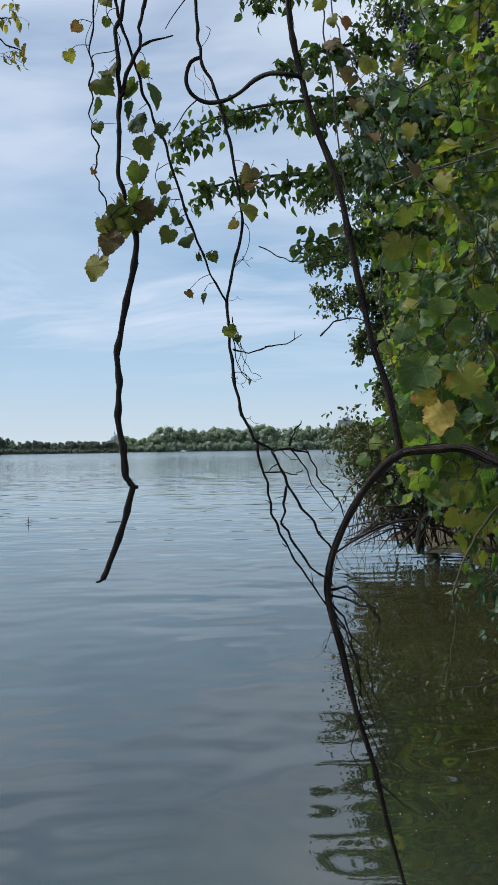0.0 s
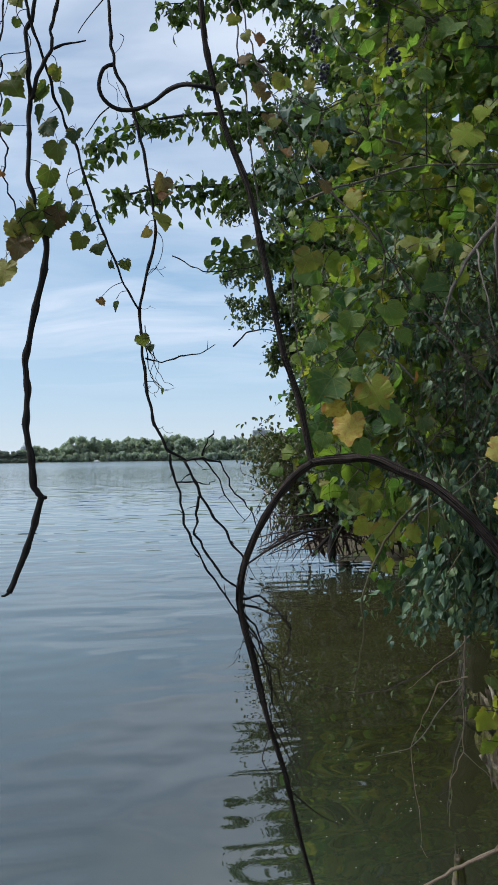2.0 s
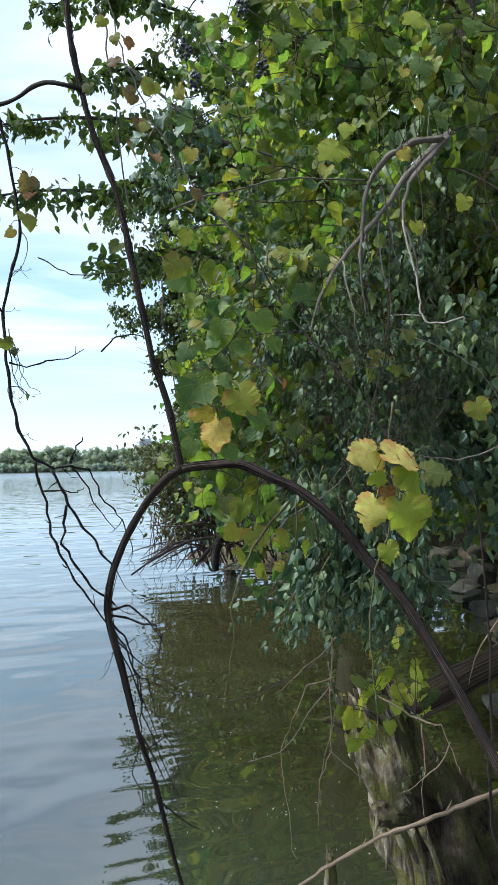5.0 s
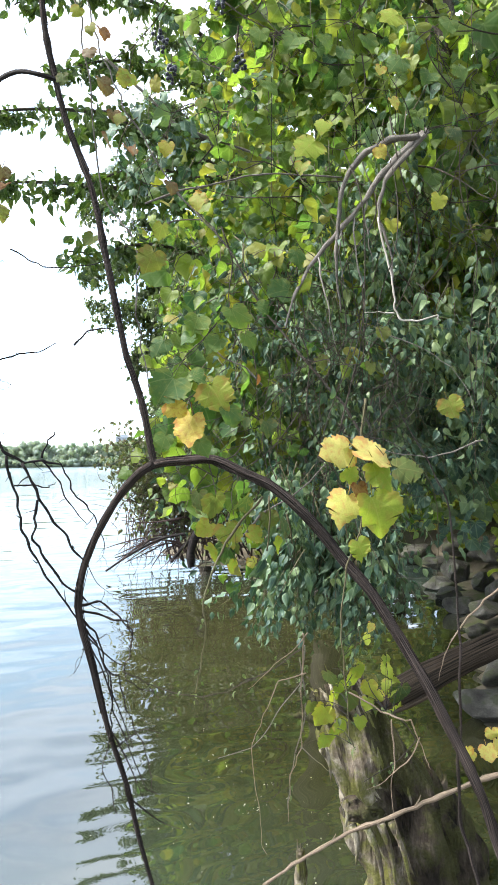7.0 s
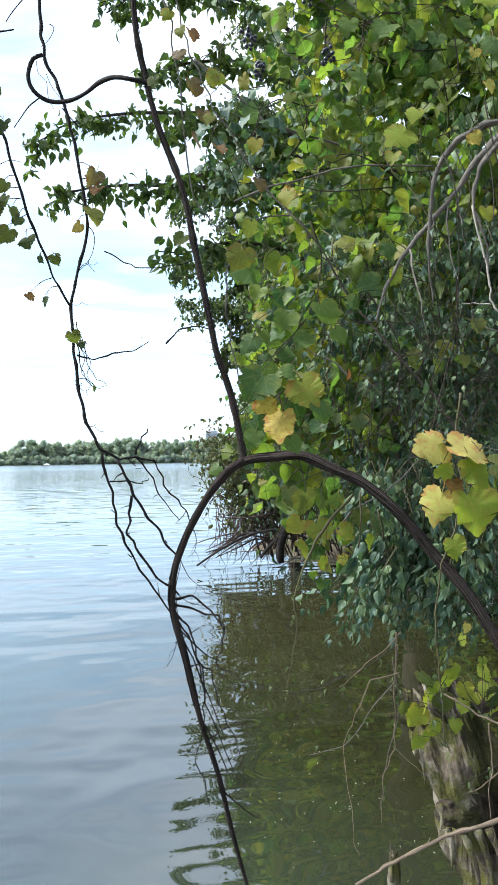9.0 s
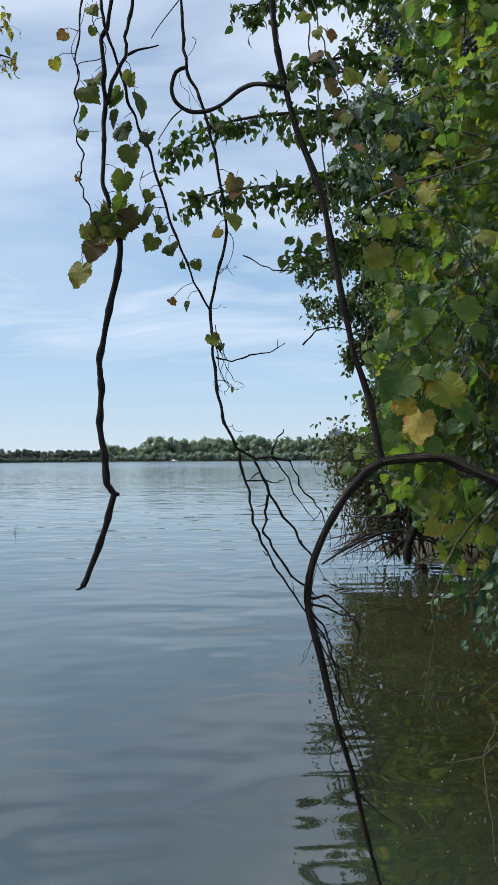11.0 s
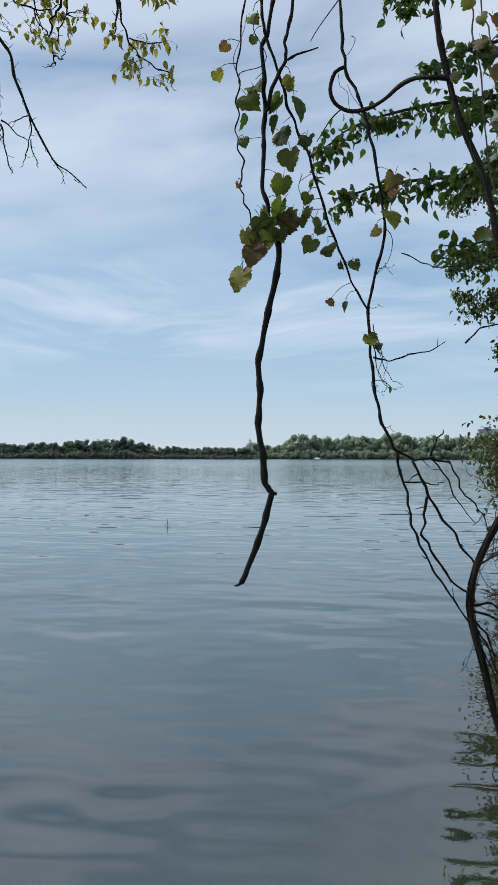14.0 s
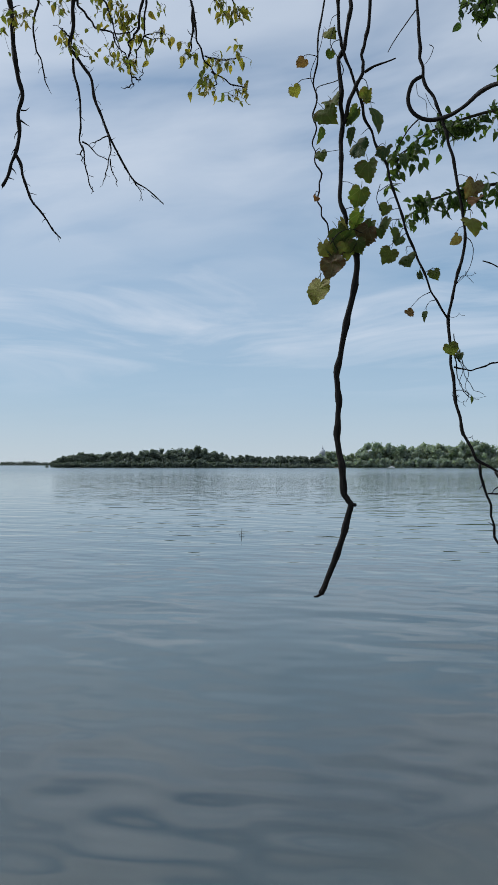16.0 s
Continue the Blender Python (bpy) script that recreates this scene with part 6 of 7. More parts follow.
for course, r0, r1 in (
        ([(2.99, 12.57, 0.84), (2.82, 12.61, 0.64), (2.75, 12.62, 0.36), (2.76, 12.62, 0.14)], 0.085, 0.060),
        ([(2.87, 12.59, 0.72), (2.70, 12.63, 0.56), (2.52, 12.67, 0.36), (2.42, 12.69, 0.23)], 0.035, 0.022),
        ([(2.76, 12.62, 0.72), (2.33, 12.70, 0.66), (2.01, 12.76, 0.53), (1.65, 12.81, 0.33), (1.33, 12.84, 0.12)], 0.030, 0.016),
        ([(2.45, 12.68, 0.68), (2.09, 12.75, 0.63), (1.85, 12.78, 0.45), (1.49, 12.83, 0.34)], 0.016, 0.008),
        ([(2.44, 12.68, 0.52), (2.54, 12.67, 0.36), (2.65, 12.64, 0.20)], 0.012, 0.008),
        ([(2.33, 12.71, 0.56), (1.93, 12.77, 0.37), (1.65, 12.81, 0.25)], 0.012, 0.006)):
    stem("root", course, r0, r1, BARK_DEAD, bush, sides=7, rough=0.15)


# ---- the vine-hung wall of foliage over the cove ----
def strands(count, plan, top, bottom, pitch, lo, hi, spread, wander=0.22):
    """Strands that hang down along a line in plan; gives stems and leaf places. plan(s), top(s), bottom(s) for s from 0 to 1."""
    rods, ats, sizes = [], [], []
    for _ in range(count):
        s = rng.uniform(0, 1)
        x, y = plan(s)
        p = np.array([x + rng.normal(0, 0.06), y + rng.normal(0, spread), top(s) * rng.uniform(0.8, 1.05)])
        end = bottom(s) + abs(rng.normal(0, 0.20))
        course = [p.copy()]
        grow = rng.uniform(0.7, 1.35)
        drift = rng.normal(0, 0.05, 2)
        while p[2] > end:
            p = p + np.array([*(drift * 0.35 + rng.normal(0, wander, 2) * 0.6), -0.30])
            p[0] = max(p[0], plan(0)[0] - 0.12)
            course.append(p.copy())
        if len(course) < 3:
            continue
        rods.append((course, rng.uniform(0.003, 0.007), 0.0015))
        c = np.array(course)
        n = int(len(c) * 0.30 / pitch)
        i = np.sort(rng.uniform(0, len(c) - 1.001, n))
        q = c[i.astype(int)] + (c[i.astype(int) + 1] - c[i.astype(int)]) * (i % 1)[:, None]
        q = q + rng.normal(0, 0.11, (n, 3))
        hollow = np.array([noise.noise(Vector(w) * 2.1) + 0.5 * noise.noise(Vector(w) * 5.0) for w in q])
        q[:, 1] += np.array([0.55 * noise.noise(Vector((w[0] * 1.3, 7.7, w[2] * 1.1))) for w in q])
        q = q[rng.uniform(-0.55, 0.25, n) < hollow]
        ats.append(q), sizes.append(rng.uniform(lo, hi, len(q)) * grow)
    return rods, np.vstack(ats), np.concatenate(sizes)


leafy_tree("bank_tree", "broad-leaved tree on the bank hung with wild grape vines",
                  [(4.3, 5.6, 0.4), (4.1, 5.5, 2.2), (3.6, 5.3, 4.0), (3.2, 5.2, 6.0), (3.0, 5.2, 9.0)], 0.20,
                  [[(3.7, 5.3, 3.8), (2.9, 5.2, 4.6), (2.2, 5.2, 5.0), (1.7, 5.3, 5.1), (1.4, 5.4, 4.9)],
                   [(3.4, 5.3, 4.8), (2.6, 5.0, 5.5), (1.9, 4.9, 5.8), (1.4, 4.9, 5.7)],
                   [(3.8, 5.4, 3.2), (3.0, 5.6, 4.0), (2.2, 5.8, 4.3), (1.4, 6.0, 4.3)],
                   [(3.6, 5.3, 4.2), (2.9, 4.5, 4.9), (2.2, 4.2, 5.1), (1.5, 4.1, 4.9)],
                   [(3.8, 5.4, 3.4), (3.3, 4.7, 4.2), (2.7, 4.3, 4.6), (2.1, 4.2, 4.6)],
                   [(3.6, 5.3, 4.2), (4.4, 4.8, 5.2), (5.0, 4.4, 5.6)],
                   [(3.9, 5.5, 2.8), (3.1, 6.0, 3.3), (2.4, 6.3, 3.4), (1.9, 6.5, 3.2)],
                   [(4.0, 5.5, 2.6), (3.4, 5.0, 3.3), (2.8, 4.8, 3.6), (2.3, 4.7, 3.5)]],
                  CANOPY, "grape", 0.32, 125, 0.06, 0.125, 0.8, 6)

def sprays(count, place, way, long, pitch, lo, hi, droop, sag=0.35, loose=0.3, bare=0.15):
    """Drooping twigs with leaves set to both sides; gives stems, leaf places, sizes, tips and faces."""
    rods, ats, sizes, tips, faces = [], [], [], [], []
    for _ in range(count):
        p = place()
        w = np.array(way, float) + rng.normal(0, loose, 3)
        reach = rng.uniform(*long)
        grow = rng.uniform(0.75, 1.2)
        course = [p.copy()]
        for _ in range(4):
            w = w / np.linalg.norm(w) + rng.normal(0, 0.16, 3) - np.array([0, 0, sag])
            p = p + w / np.linalg.norm(w) * reach / 4
            course.append(p.copy())
        rods.append((course, rng.uniform(0.002, 0.0045), 0.001))
        c = np.array(course)
        n = int(reach / pitch)
        i = np.linspace(bare * 4, 3.999, n) + rng.normal(0, 0.1, n)
        i = np.clip(i, 0, 3.999)
        k = i.astype(int)
        q = c[k] + (c[k + 1] - c[k]) * (i % 1)[:, None]
        d = c[k + 1] - c[k]
        d /= np.linalg.norm(d, axis=1, keepdims=True)
        across = np.cross(d, np.array([0.15, -1.0, 0.35]))
        across /= np.linalg.norm(across, axis=1, keepdims=True)
        flip = np.where(np.arange(n) % 2, 1.0, -1.0)[:, None]
        s = (lo + (hi - lo) * rng.uniform(0, 1, n) ** 1.4) * grow * np.linspace(1.15, 0.6, n)
        ats.append(q + flip * across * s[:, None] * rng.uniform(0.2, 0.7, (n, 1)) + rng.normal(0, 0.012, (n, 3)))
        tips.append(flip * across * 0.7 + d * 0.5 + rng.normal(0, 0.35, (n, 3)) - np.array([0, 0, droop]))
        faces.append(np.array([0, -0.45, 0.7]) + rng.normal(0, 1.0, (n, 3)) + rng.normal(0, 0.5, (1, 3)))
        sizes.append(s)
    return rods, np.vstack(ats), np.concatenate(sizes), np.vstack(tips), np.vstack(faces)


def zone(x0, x1, z0, z1, near, far):
    """Places in an upright slab over the cove that runs from the lake to the bank, near to far metres out."""
    def place():
        x = rng.uniform(x0, x1)
        d = rng.uniform(near, far)
        return np.array([x * d / 5, (5.25 - 0.30 * x) * d / 5, 1.95 + (rng.uniform(z0, z1) - 1.95) * d / 5])
    return place


curtain = thing("vine_curtain", "dense hanging curtain of wild grape and creeper leaves", "vine", (2.0, 4.8, 3.0))
LOW = ((0, 0.12, 0.25, 0.34, 0.40, 0.50, 0.56, 0.64, 1.0), (2.0, 1.65, 1.50, 1.30, 1.25, 1.35, 1.6, 1.95, 2.0))
rods, at, size = strands(150, lambda s: (1.12 + 2.6 * s, 5.3 - 0.9 * s), lambda s: float(np.interp(s, (0, 0.2, 0.35, 0.5), (2.5, 3.0, 3.7, 4.2))), lambda s: float(np.interp(s, *LOW)), 0.042, 0.04, 0.085, 0.26)
tip, face = hanging(len(at), 1.2)
foliage("leaves", "ovate", at, size, tip, face, IVY, curtain)
bundle("stem_tangle", rods, STEM_GREEN, curtain)
# bright sprays of grape leaves above, larger ones by the lake, small creeper leaves in the middle, a dark bunch low down
for name, kind, mat, n, place, way, long, pitch, lo, hi, droop in (
        ("broad_leaves", "grape", CANOPY, 170, zone(1.38, 4.2, 3.0, 5.6, 4.4, 6.2), (-0.3, -0.3, -0.5), (0.45, 0.9), 0.065, 0.08, 0.19, 0.6),
        ("back_leaves", "grape", CANOPY, 200, zone(1.5, 4.6, 2.8, 6.6, 6.2, 8.2), (-0.2, -0.3, -0.5), (0.5, 1.0), 0.07, 0.11, 0.23, 0.6),
        ("lake_side_leaves", "grape", IVY, 24, zone(0.72, 1.5, 3.8, 5.5, 4.2, 5.2), (-0.3, -0.3, -0.5), (0.3, 0.6), 0.045, 0.05, 0.10, 0.8),
        ("broad_leaves", "grape", CANOPY, 62, zone(1.7, 4.2, 3.7, 5.6, 3.8, 4.6), (-0.2, -0.3, -0.8), (0.4, 0.8), 0.055, 0.06, 0.14, 0.9),
        ("low_broad_leaves", "grape", CANOPY, 64, zone(1.2, 1.85, 1.75, 3.4, 4.0, 5.2), (-0.25, -0.3, -0.6), (0.3, 0.6), 0.06, 0.08, 0.17, 0.9),
        ("creeper_leaves", "ovate", IVY, 190, zone(1.45, 2.6, 1.9, 3.6, 3.9, 4.9), (-0.15, -0.3, -0.5), (0.2, 0.5), 0.018, 0.032, 0.07, 0.9),
        ("hanging_leaves", "ovate", CURTAIN, 110, zone(2.1, 3.9, 2.3, 4.4, 3.85, 4.7), (-0.1, -0.3, -0.8), (0.3, 0.7), 0.026, 0.04, 0.095, 1.2),
        ("bunch_leaves", "ovate", IVY, 115, zone(1.70, 2.45, 1.25, 1.95, 3.4, 3.9), (0.0, -0.1, -1.0), (0.25, 0.55), 0.016, 0.038, 0.08, 1.2),
        ("shade_leaves", "grape", IVY, 90, zone(2.5, 4.4, 1.95, 3.0, 4.6, 5.8), (-0.2, -0.3, -0.6), (0.4, 0.8), 0.045, 0.085, 0.15, 0.9),
        ("edge_leaves", "ovate", FINE, 30, zone(0.98, 1.25, 1.9, 3.4, 4.8, 5.4), (-0.5, -0.2, -0.4), (0.2, 0.4), 0.018, 0.03, 0.055, 0.8)):
    rods, at, size, tip, face = sprays(n, place, way, long, pitch, lo, hi, droop, 0.25, 0.5)
    foliage(name, kind, at, size, tip, face, mat, curtain)
    bundle("stem_tangle", rods, STEM_GREEN, curtain)
# thin woody strands with few leaves hang in front
rods, at, size = strands(15, lambda s: (0.95 + 1.25 * s, 3.55 - 0.45 * s), lambda s: float(np.interp(s, (0, 0.4, 1), (2.7, 3.4, 3.7))), lambda s: float(np.interp(s, (0, 0.3, 0.6, 1), (1.5, 1.35, 1.5, 1.9))), 0.16, 0.025, 0.05, 0.14, 0.16)
tip, face = hanging(len(at), 1.2)
foliage("strand_leaves", "ovate", at, size, tip, face, IVY, curtain)
bundle("bare_strand_tangle", [(c, rng.uniform(0.0022, 0.0042), 0.0014) for c, _, _ in rods], BARK_TREE, curtain, step=0.04)
# dark twigs among the high leaves
high = []
crown = zone(1.2, 3.8, 3.0, 5.4, 3.6, 4.5)
for _ in range(70):
    branchlet(crown(), (rng.normal(-0.5, 0.6), rng.normal(0, 0.3), rng.normal(-0.2, 0.4)), rng.uniform(0.35, 0.8), rng.uniform(0.0025, 0.0055), 1, high)
bundle("dark_twig_tangle", high, BARK_TREE, curtain, step=0.05)
# bare dry twigs among them
dry = []
thicket = zone(1.3, 2.7, 1.6, 3.2, 3.4, 4.0)
for _ in range(85):
    branchlet(thicket(), (rng.normal(-0.2, 0.7), rng.normal(0, 0.3), rng.normal(-0.5, 0.5)), rng.uniform(0.25, 0.55), rng.uniform(0.0018, 0.0034), 1, dry)
bundle("dry_twig_tangle", dry, BARK_TREE, curtain, step=0.04)

# shrubs and undergrowth behind, along the bank of the cove
for n, (x0, y0, x1, y1, top, count) in enumerate([(2.0, 9.1, 6.6, 7.6, 5.0, 200), (5.2, 10.4, 9.5, 13.2, 5.5, 170), (4.6, 6.4, 5.0, 3.0, 3.2, 110), (6.2, 14.6, 3.2, 15.0, 3.0, 120)]):
    shrub = thing("bank_shrub", "leafy undergrowth on the bank of the cove", "shrub", ((x0 + x1) / 2, (y0 + y1) / 2, 1.0), "undergrowth round the cove")
    rods, at, size = strands(count, lambda s: (x0 + (x1 - x0) * s, y0 + (y1 - y0) * s), lambda s: top, lambda s: 1.0 if n else 2.4, 0.075, 0.09, 0.17, 0.5)
    tip, face = hanging(len(at), 0.9)
    foliage("leaves", "grape", at, size, tip, face, CANOPY if n != 3 else CURTAIN, shrub)
    bundle("stem_tangle", rods, STEM_GREEN, shrub)


# ---- the near vines ----
hung = thing("hanging_vine", "dark dead vine stem hanging over the water with turning grape leaves", "vine", STICK_UP[0])
stem("stem", STICK, 0.0128, 0.0126, BARK_DEAD, hung, sides=12, step=0.012, rough=0.07, knots=0.15, kink=0.0016)
for k in range(1, len(STICK) - 1):
    p, q = np.array(STICK[k]), np.array(STICK[k]) + np.array([0.021 if k == 9 else rng.choice([-1, 1]) * rng.uniform(0.013, 0.018), -0.003, 0.008 if k != 9 else -0.002])
    stem("spur", [p, (p + q) / 2, q], 0.0105 if k == 9 else 0.006, 0.0075 if k == 9 else 0.0025, BARK_DEAD, hung, sides=6, step=0.01)
stem("upper_stem", STICK_UP, 0.008, 0.0085, BARK_DEAD, hung, sides=8, step=0.015, rough=0.15, knots=0.16, kink=0.004)
stem("side_strand", STRAND_L, 0.0042, 0.003, BARK_DEAD, hung, step=0.015, rough=0.18, knots=0.10, kink=0.006)
stem("side_strand", STRAND_R, 0.0072, 0.004, BARK_DEAD, hung, step=0.015, rough=0.18, knots=0.12, kink=0.004)
stem("side_strand", STRAND_U, 0.006, 0.007, BARK_DEAD, hung, step=0.015, rough=0.15, knots=0.12, kink=0.004)
stem("twig", STRAND_T, 0.005, 0.0025, BARK_DEAD, hung, knots=0.06)
hang_leaves(STICK_LEAVES, hung, flat=0.6, loose=1.35)
hang_leaves(STICK_LEAVES_LOW, hung)
leaf_twigs(STICK_LEAVES + STICK_LEAVES_LOW, (STICK, STICK_UP, STRAND_L, STRAND_R, STRAND_U), hung)
E2 = STICK[-1]
stem("splinter", [E2, (E2[0] - 0.015, E2[1], E2[2] - 0.012), (E2[0] - 0.03, E2[1], E2[2] - 0.014)], 0.008, 0.003, BARK_DEAD, hung)

looped = thing("looped_vine", "thin looped grape vine with curled tendrils and forked dead twigs", "vine", VINE2[0])
stem("stem", VINE2, 0.0065, 0.0062, BARK_DEAD, looped, sides=8, step=0.015, rough=0.16, knots=0.14, kink=0.003)
stem("loop", LOOP, 0.0078, 0.009, BARK_DEAD, looped, sides=8, step=0.02)
for course, r0, r1 in ((FORK_A, 0.007, 0.003), (FORK_A2, 0.005, 0.002), (FORK_B, 0.007, 0.004), (FORK_C, 0.007, 0.005), (FORK_D, 0.006, 0.004), (FORK_E, 0.005, 0.0025), (FORK_F, 0.004, 0.002),
                       (TENDRIL_TW, 0.0045, 0.002), (TENDRIL_A, 0.003, 0.0015), (TENDRIL_B, 0.003, 0.0015), (TWIG_F, 0.004, 0.002), (TWIG_G, 0.004, 0.0025)):
    stem("twig", course, r0 * 0.8, r1 * 0.8, BARK_DEAD, looped, step=0.015, rough=0.18, knots=0.08, kink=0.004)
    c = smooth_course(course, 0.05)
    for i in range(1, len(c) - 1, 3):
        q = c[i] + np.array([rng.normal(0, 0.035), rng.normal(0, 0.02), rng.normal(0, 0.035)])
        if r0 > 0.004:
            stem("spur", [c[i], (c[i] + q) / 2 + rng.normal(0, 0.004, 3), q], r1 * 0.7, 0.001, BARK_DEAD, looped, sides=4)
for i in (9, 10, 11, 12, 13):
    p = np.array(VINE2[i])
    stem("tendril", curl_course(p, (rng.uniform(0.4, 1), 0.2, rng.uniform(-0.8, 0.3)), rng.uniform(1.5, 3), 0.014, 0.09), 0.0014, 0.0009, BARK_DEAD, looped, sides=4, step=0.01)
bundle("strand_tangle", LOOSE_STRANDS, BARK_DEAD, hung, step=0.015)
bundle("tendril_tangle", LOOP_TWIGS, BARK_DEAD, looped, step=0.015)
hang_leaves(VINE_LEAVES, looped)
leaf_twigs(VINE_LEAVES, (VINE2,), looped)

arch = thing("arched_vine", "thick arched grape vine with stringy brown bark", "vine", ARCH_R[-1])
stem("trunk_stem", ARCH_R[::-1], 0.0175, 0.016, BARK, arch, sides=20, step=0.015, rough=0.06, shag=0.30)
stem("drooping_stem", ARCH[::-1], 0.0145, 0.0065, BARK, arch, sides=16, step=0.015, rough=0.08, shag=0.25)
stem("rising_stem", VINE3[::-1], 0.0125, 0.0095, BARK, arch, sides=16, step=0.015, rough=0.08, knots=0.5, shag=0.22)
peel = []
for course, r0, r1, m in ((ARCH_R, 0.0165, 0.0175, 95), (ARCH, 0.0065, 0.0145, 30), (VINE3, 0.0095, 0.0125, 24)):
    c = smooth_course(course, 0.03)
    for _ in range(m):
        i = int(rng.uniform(0, 0.85) * len(c))
        j = min(len(c) - 1, i + int(rng.uniform(5, 14)))
        b0 = rng.uniform(0, 6.28)
        s = np.linspace(0, 1, 5)
        k = (i + s * (j - i)).astype(int)
        rad = np.interp(k / len(c), [0, 1], [r0, r1]) * (1.0 + 0.25 * s**3)
        w = np.column_stack([np.cos(b0 + 0.6 * s), np.full(5, -0.35) + 0.2 * np.sin(b0), np.sin(b0 + 0.6 * s)])
        peel.append((c[k] + w * rad[:, None], 0.0030, 0.0012))
bundle("bark_strip_tangle", peel, BARK, arch, step=0.03)
for course, r0 in ((ARCH_T, 0.0045), (ARCH_U, 0.005), (LOW_A, 0.0035), (LOW_B, 0.0042), (LOW_C, 0.003), (LOW_D, 0.0026)):
    bole = smooth_course(ARCH, 0.02)
    root = bole[np.argmin(np.linalg.norm(bole - np.array(course[0]), axis=1))]
    stem("twig", [root] + [np.array(p) for p in course[(0 if course is LOW_D else 1):]], r0, 0.0016, BARK, arch, knots=0.07, kink=0.004)
for course in (HIGH_A, HIGH_B, HIGH_C):
    stem("twig", course, 0.0036, 0.003, BARK_GREY, arch, knots=0.12, kink=0.008)
for i in range(5):
    c = smooth_course(ARCH, 0.05)
    p = c[int(rng.uniform(0.15, 0.7) * len(c))]
    q = p + np.array([rng.uniform(0.05, 0.30), rng.normal(0, 0.08), rng.uniform(-0.30, 0.12)])
    stem("twig", [p, (p + q) / 2 + rng.normal(0, 0.03, 3), q], 0.0035, 0.0015, BARK, arch, sides=4)


tangle = []
low = smooth_course(ARCH, 0.03)
for course in (FORK_B, FORK_C, FORK_D, FORK_A):
    branchlet(course[-1], (rng.uniform(0.2, 0.7), 0.1, -0.9), 0.16, 0.002, 1, tangle)
for course in (DROOP_C, DROOP_D, DROOP_E, DROOP_A):
    for q in course[1:-1]:
        branchlet(q, (rng.normal(0, 0.7), 0, rng.normal(-0.3, 0.6)), 0.14, 0.0016, 1, tangle)
bundle("twig_tangle", tangle, BARK, arch, step=0.03)
hang_leaves(MID_LEAVES, arch)
hang_leaves(HIGH_LEAVES, arch)
hang_leaves(LOW_LEAVES, arch)

side = thing("trailing_vine", "grey woody vine bows drooping through the leaf curtain", "vine", BOW_A[0])
for course, r0, r1, mat in ((BOW_A, 0.0165, 0.004, BARK_GREY), (BOW_B, 0.013, 0.003, BARK_GREY), (BOW_C, 0.012, 0.003, BARK_GREY), (BOUGH_H, 0.006, 0.005, BARK_GREY), (BOUGH_D, 0.003, 0.0075, BARK_TREE),
                            (BOUGH_E, 0.002, 0.005, BARK_GREY), (STEM_F, 0.003, 0.005, BARK_TREE), (PALE_TWIG, 0.005, 0.0038, BARK_PALE), (DROOP_A, 0.005, 0.003, STEM_GREEN),
                            (DROOP_B, 0.004, 0.003, STEM_GREEN), (DROOP_C, 0.0026, 0.003, BARK_TREE), (DROOP_D, 0.003, 0.0015, BARK_GREY), (DROOP_E, 0.003, 0.0015, BARK_GREY), (DROOP_F, 0.004, 0.0018, STEM_GREEN),
                            (DROOP_G, 0.0012, 0.003, BARK_TREE), (UPPER_A, 0.008, 0.006, BARK_GREY), (DANGLE_A, 0.0028, 0.001, BARK_TAN), (DANGLE_B, 0.0025, 0.001, BARK_TAN), (DANGLE_C, 0.0028, 0.0009, BARK_TAN),
                            (DANGLE_D, 0.002, 0.0008, BARK_GREY), (DANGLE_E, 0.0022, 0.001, BARK_TAN), (DANGLE_F, 0.003, 0.0012, BARK_TAN), (DANGLE_G, 0.0026, 0.001, BARK_TAN), 
                            (DANGLE_I, 0.0028, 0.003, BARK_TAN), (CROSS_A, 0.005, 0.0015, BARK_GREY), (CROSS_B, 0.0025, 0.001, BARK_GREY), (CROSS_C, 0.001, 0.003, BARK_PALE), (CROSS_D, 0.002, 0.004, BARK_GREY),
                            (SIDE_STEM, 0.0015, 0.007, BARK), (PALE_STEM, 0.0055, 0.0014, BARK_TAN)):
    stem("bow" if r0 > 0.0075 else "twig", course, r0, r1, mat, side, sides=8 if r0 > 0.009 else 6, step=0.02, rough=0.18, knots=0.11, kink=0.0025)
bow = smooth_course(BOW_A, 0.05)
for k, reach in ((0.40, 0.35), (0.52, 0.5), (0.57, 0.3), (0.72, 0.45)):
    p = bow[int(k * (len(bow) - 1))]
    lag = rng.normal(0, 0.03, 3)
    stem("hanging_stem", [p, p + np.array([-0.01, -0.02, -0.25 * reach]) + lag * 0.5, p + np.array([0.0, -0.03, -0.6 * reach]) + lag, p + np.array([0.03, -0.03, -reach]) + lag], 0.005, 0.001, BARK_GREY, side, sides=5, knots=0.12, kink=0.005)
hang_leaves(GOLD_LEAVES, side, 0.25, 0.45)
leaf_twigs(GOLD_LEAVES + STUMP_LEAVES, (BOUGH_D, DROOP_F, DROOP_G), side, 0.35)
hang_leaves(STUMP_LEAVES, side)
ats = []
for course in (DROOP_D, DROOP_E, DROOP_F, DROOP_G, DROOP_C, DROOP_A):
    c = smooth_course(course, 0.02)
    k = rng.integers(0, len(c), int(0.55 * len(c)))
    ats.append(c[k] + rng.normal(0, 0.016, (len(k), 3)))
at = np.vstack(ats)
tip, face = hanging(len(at), 1.0)
foliage("twig_leaves", "ovate", at, rng.uniform(0.014, 0.034, len(at)), tip, face, FINE, side)
hang_leaves(BANK_LEAVES, side)
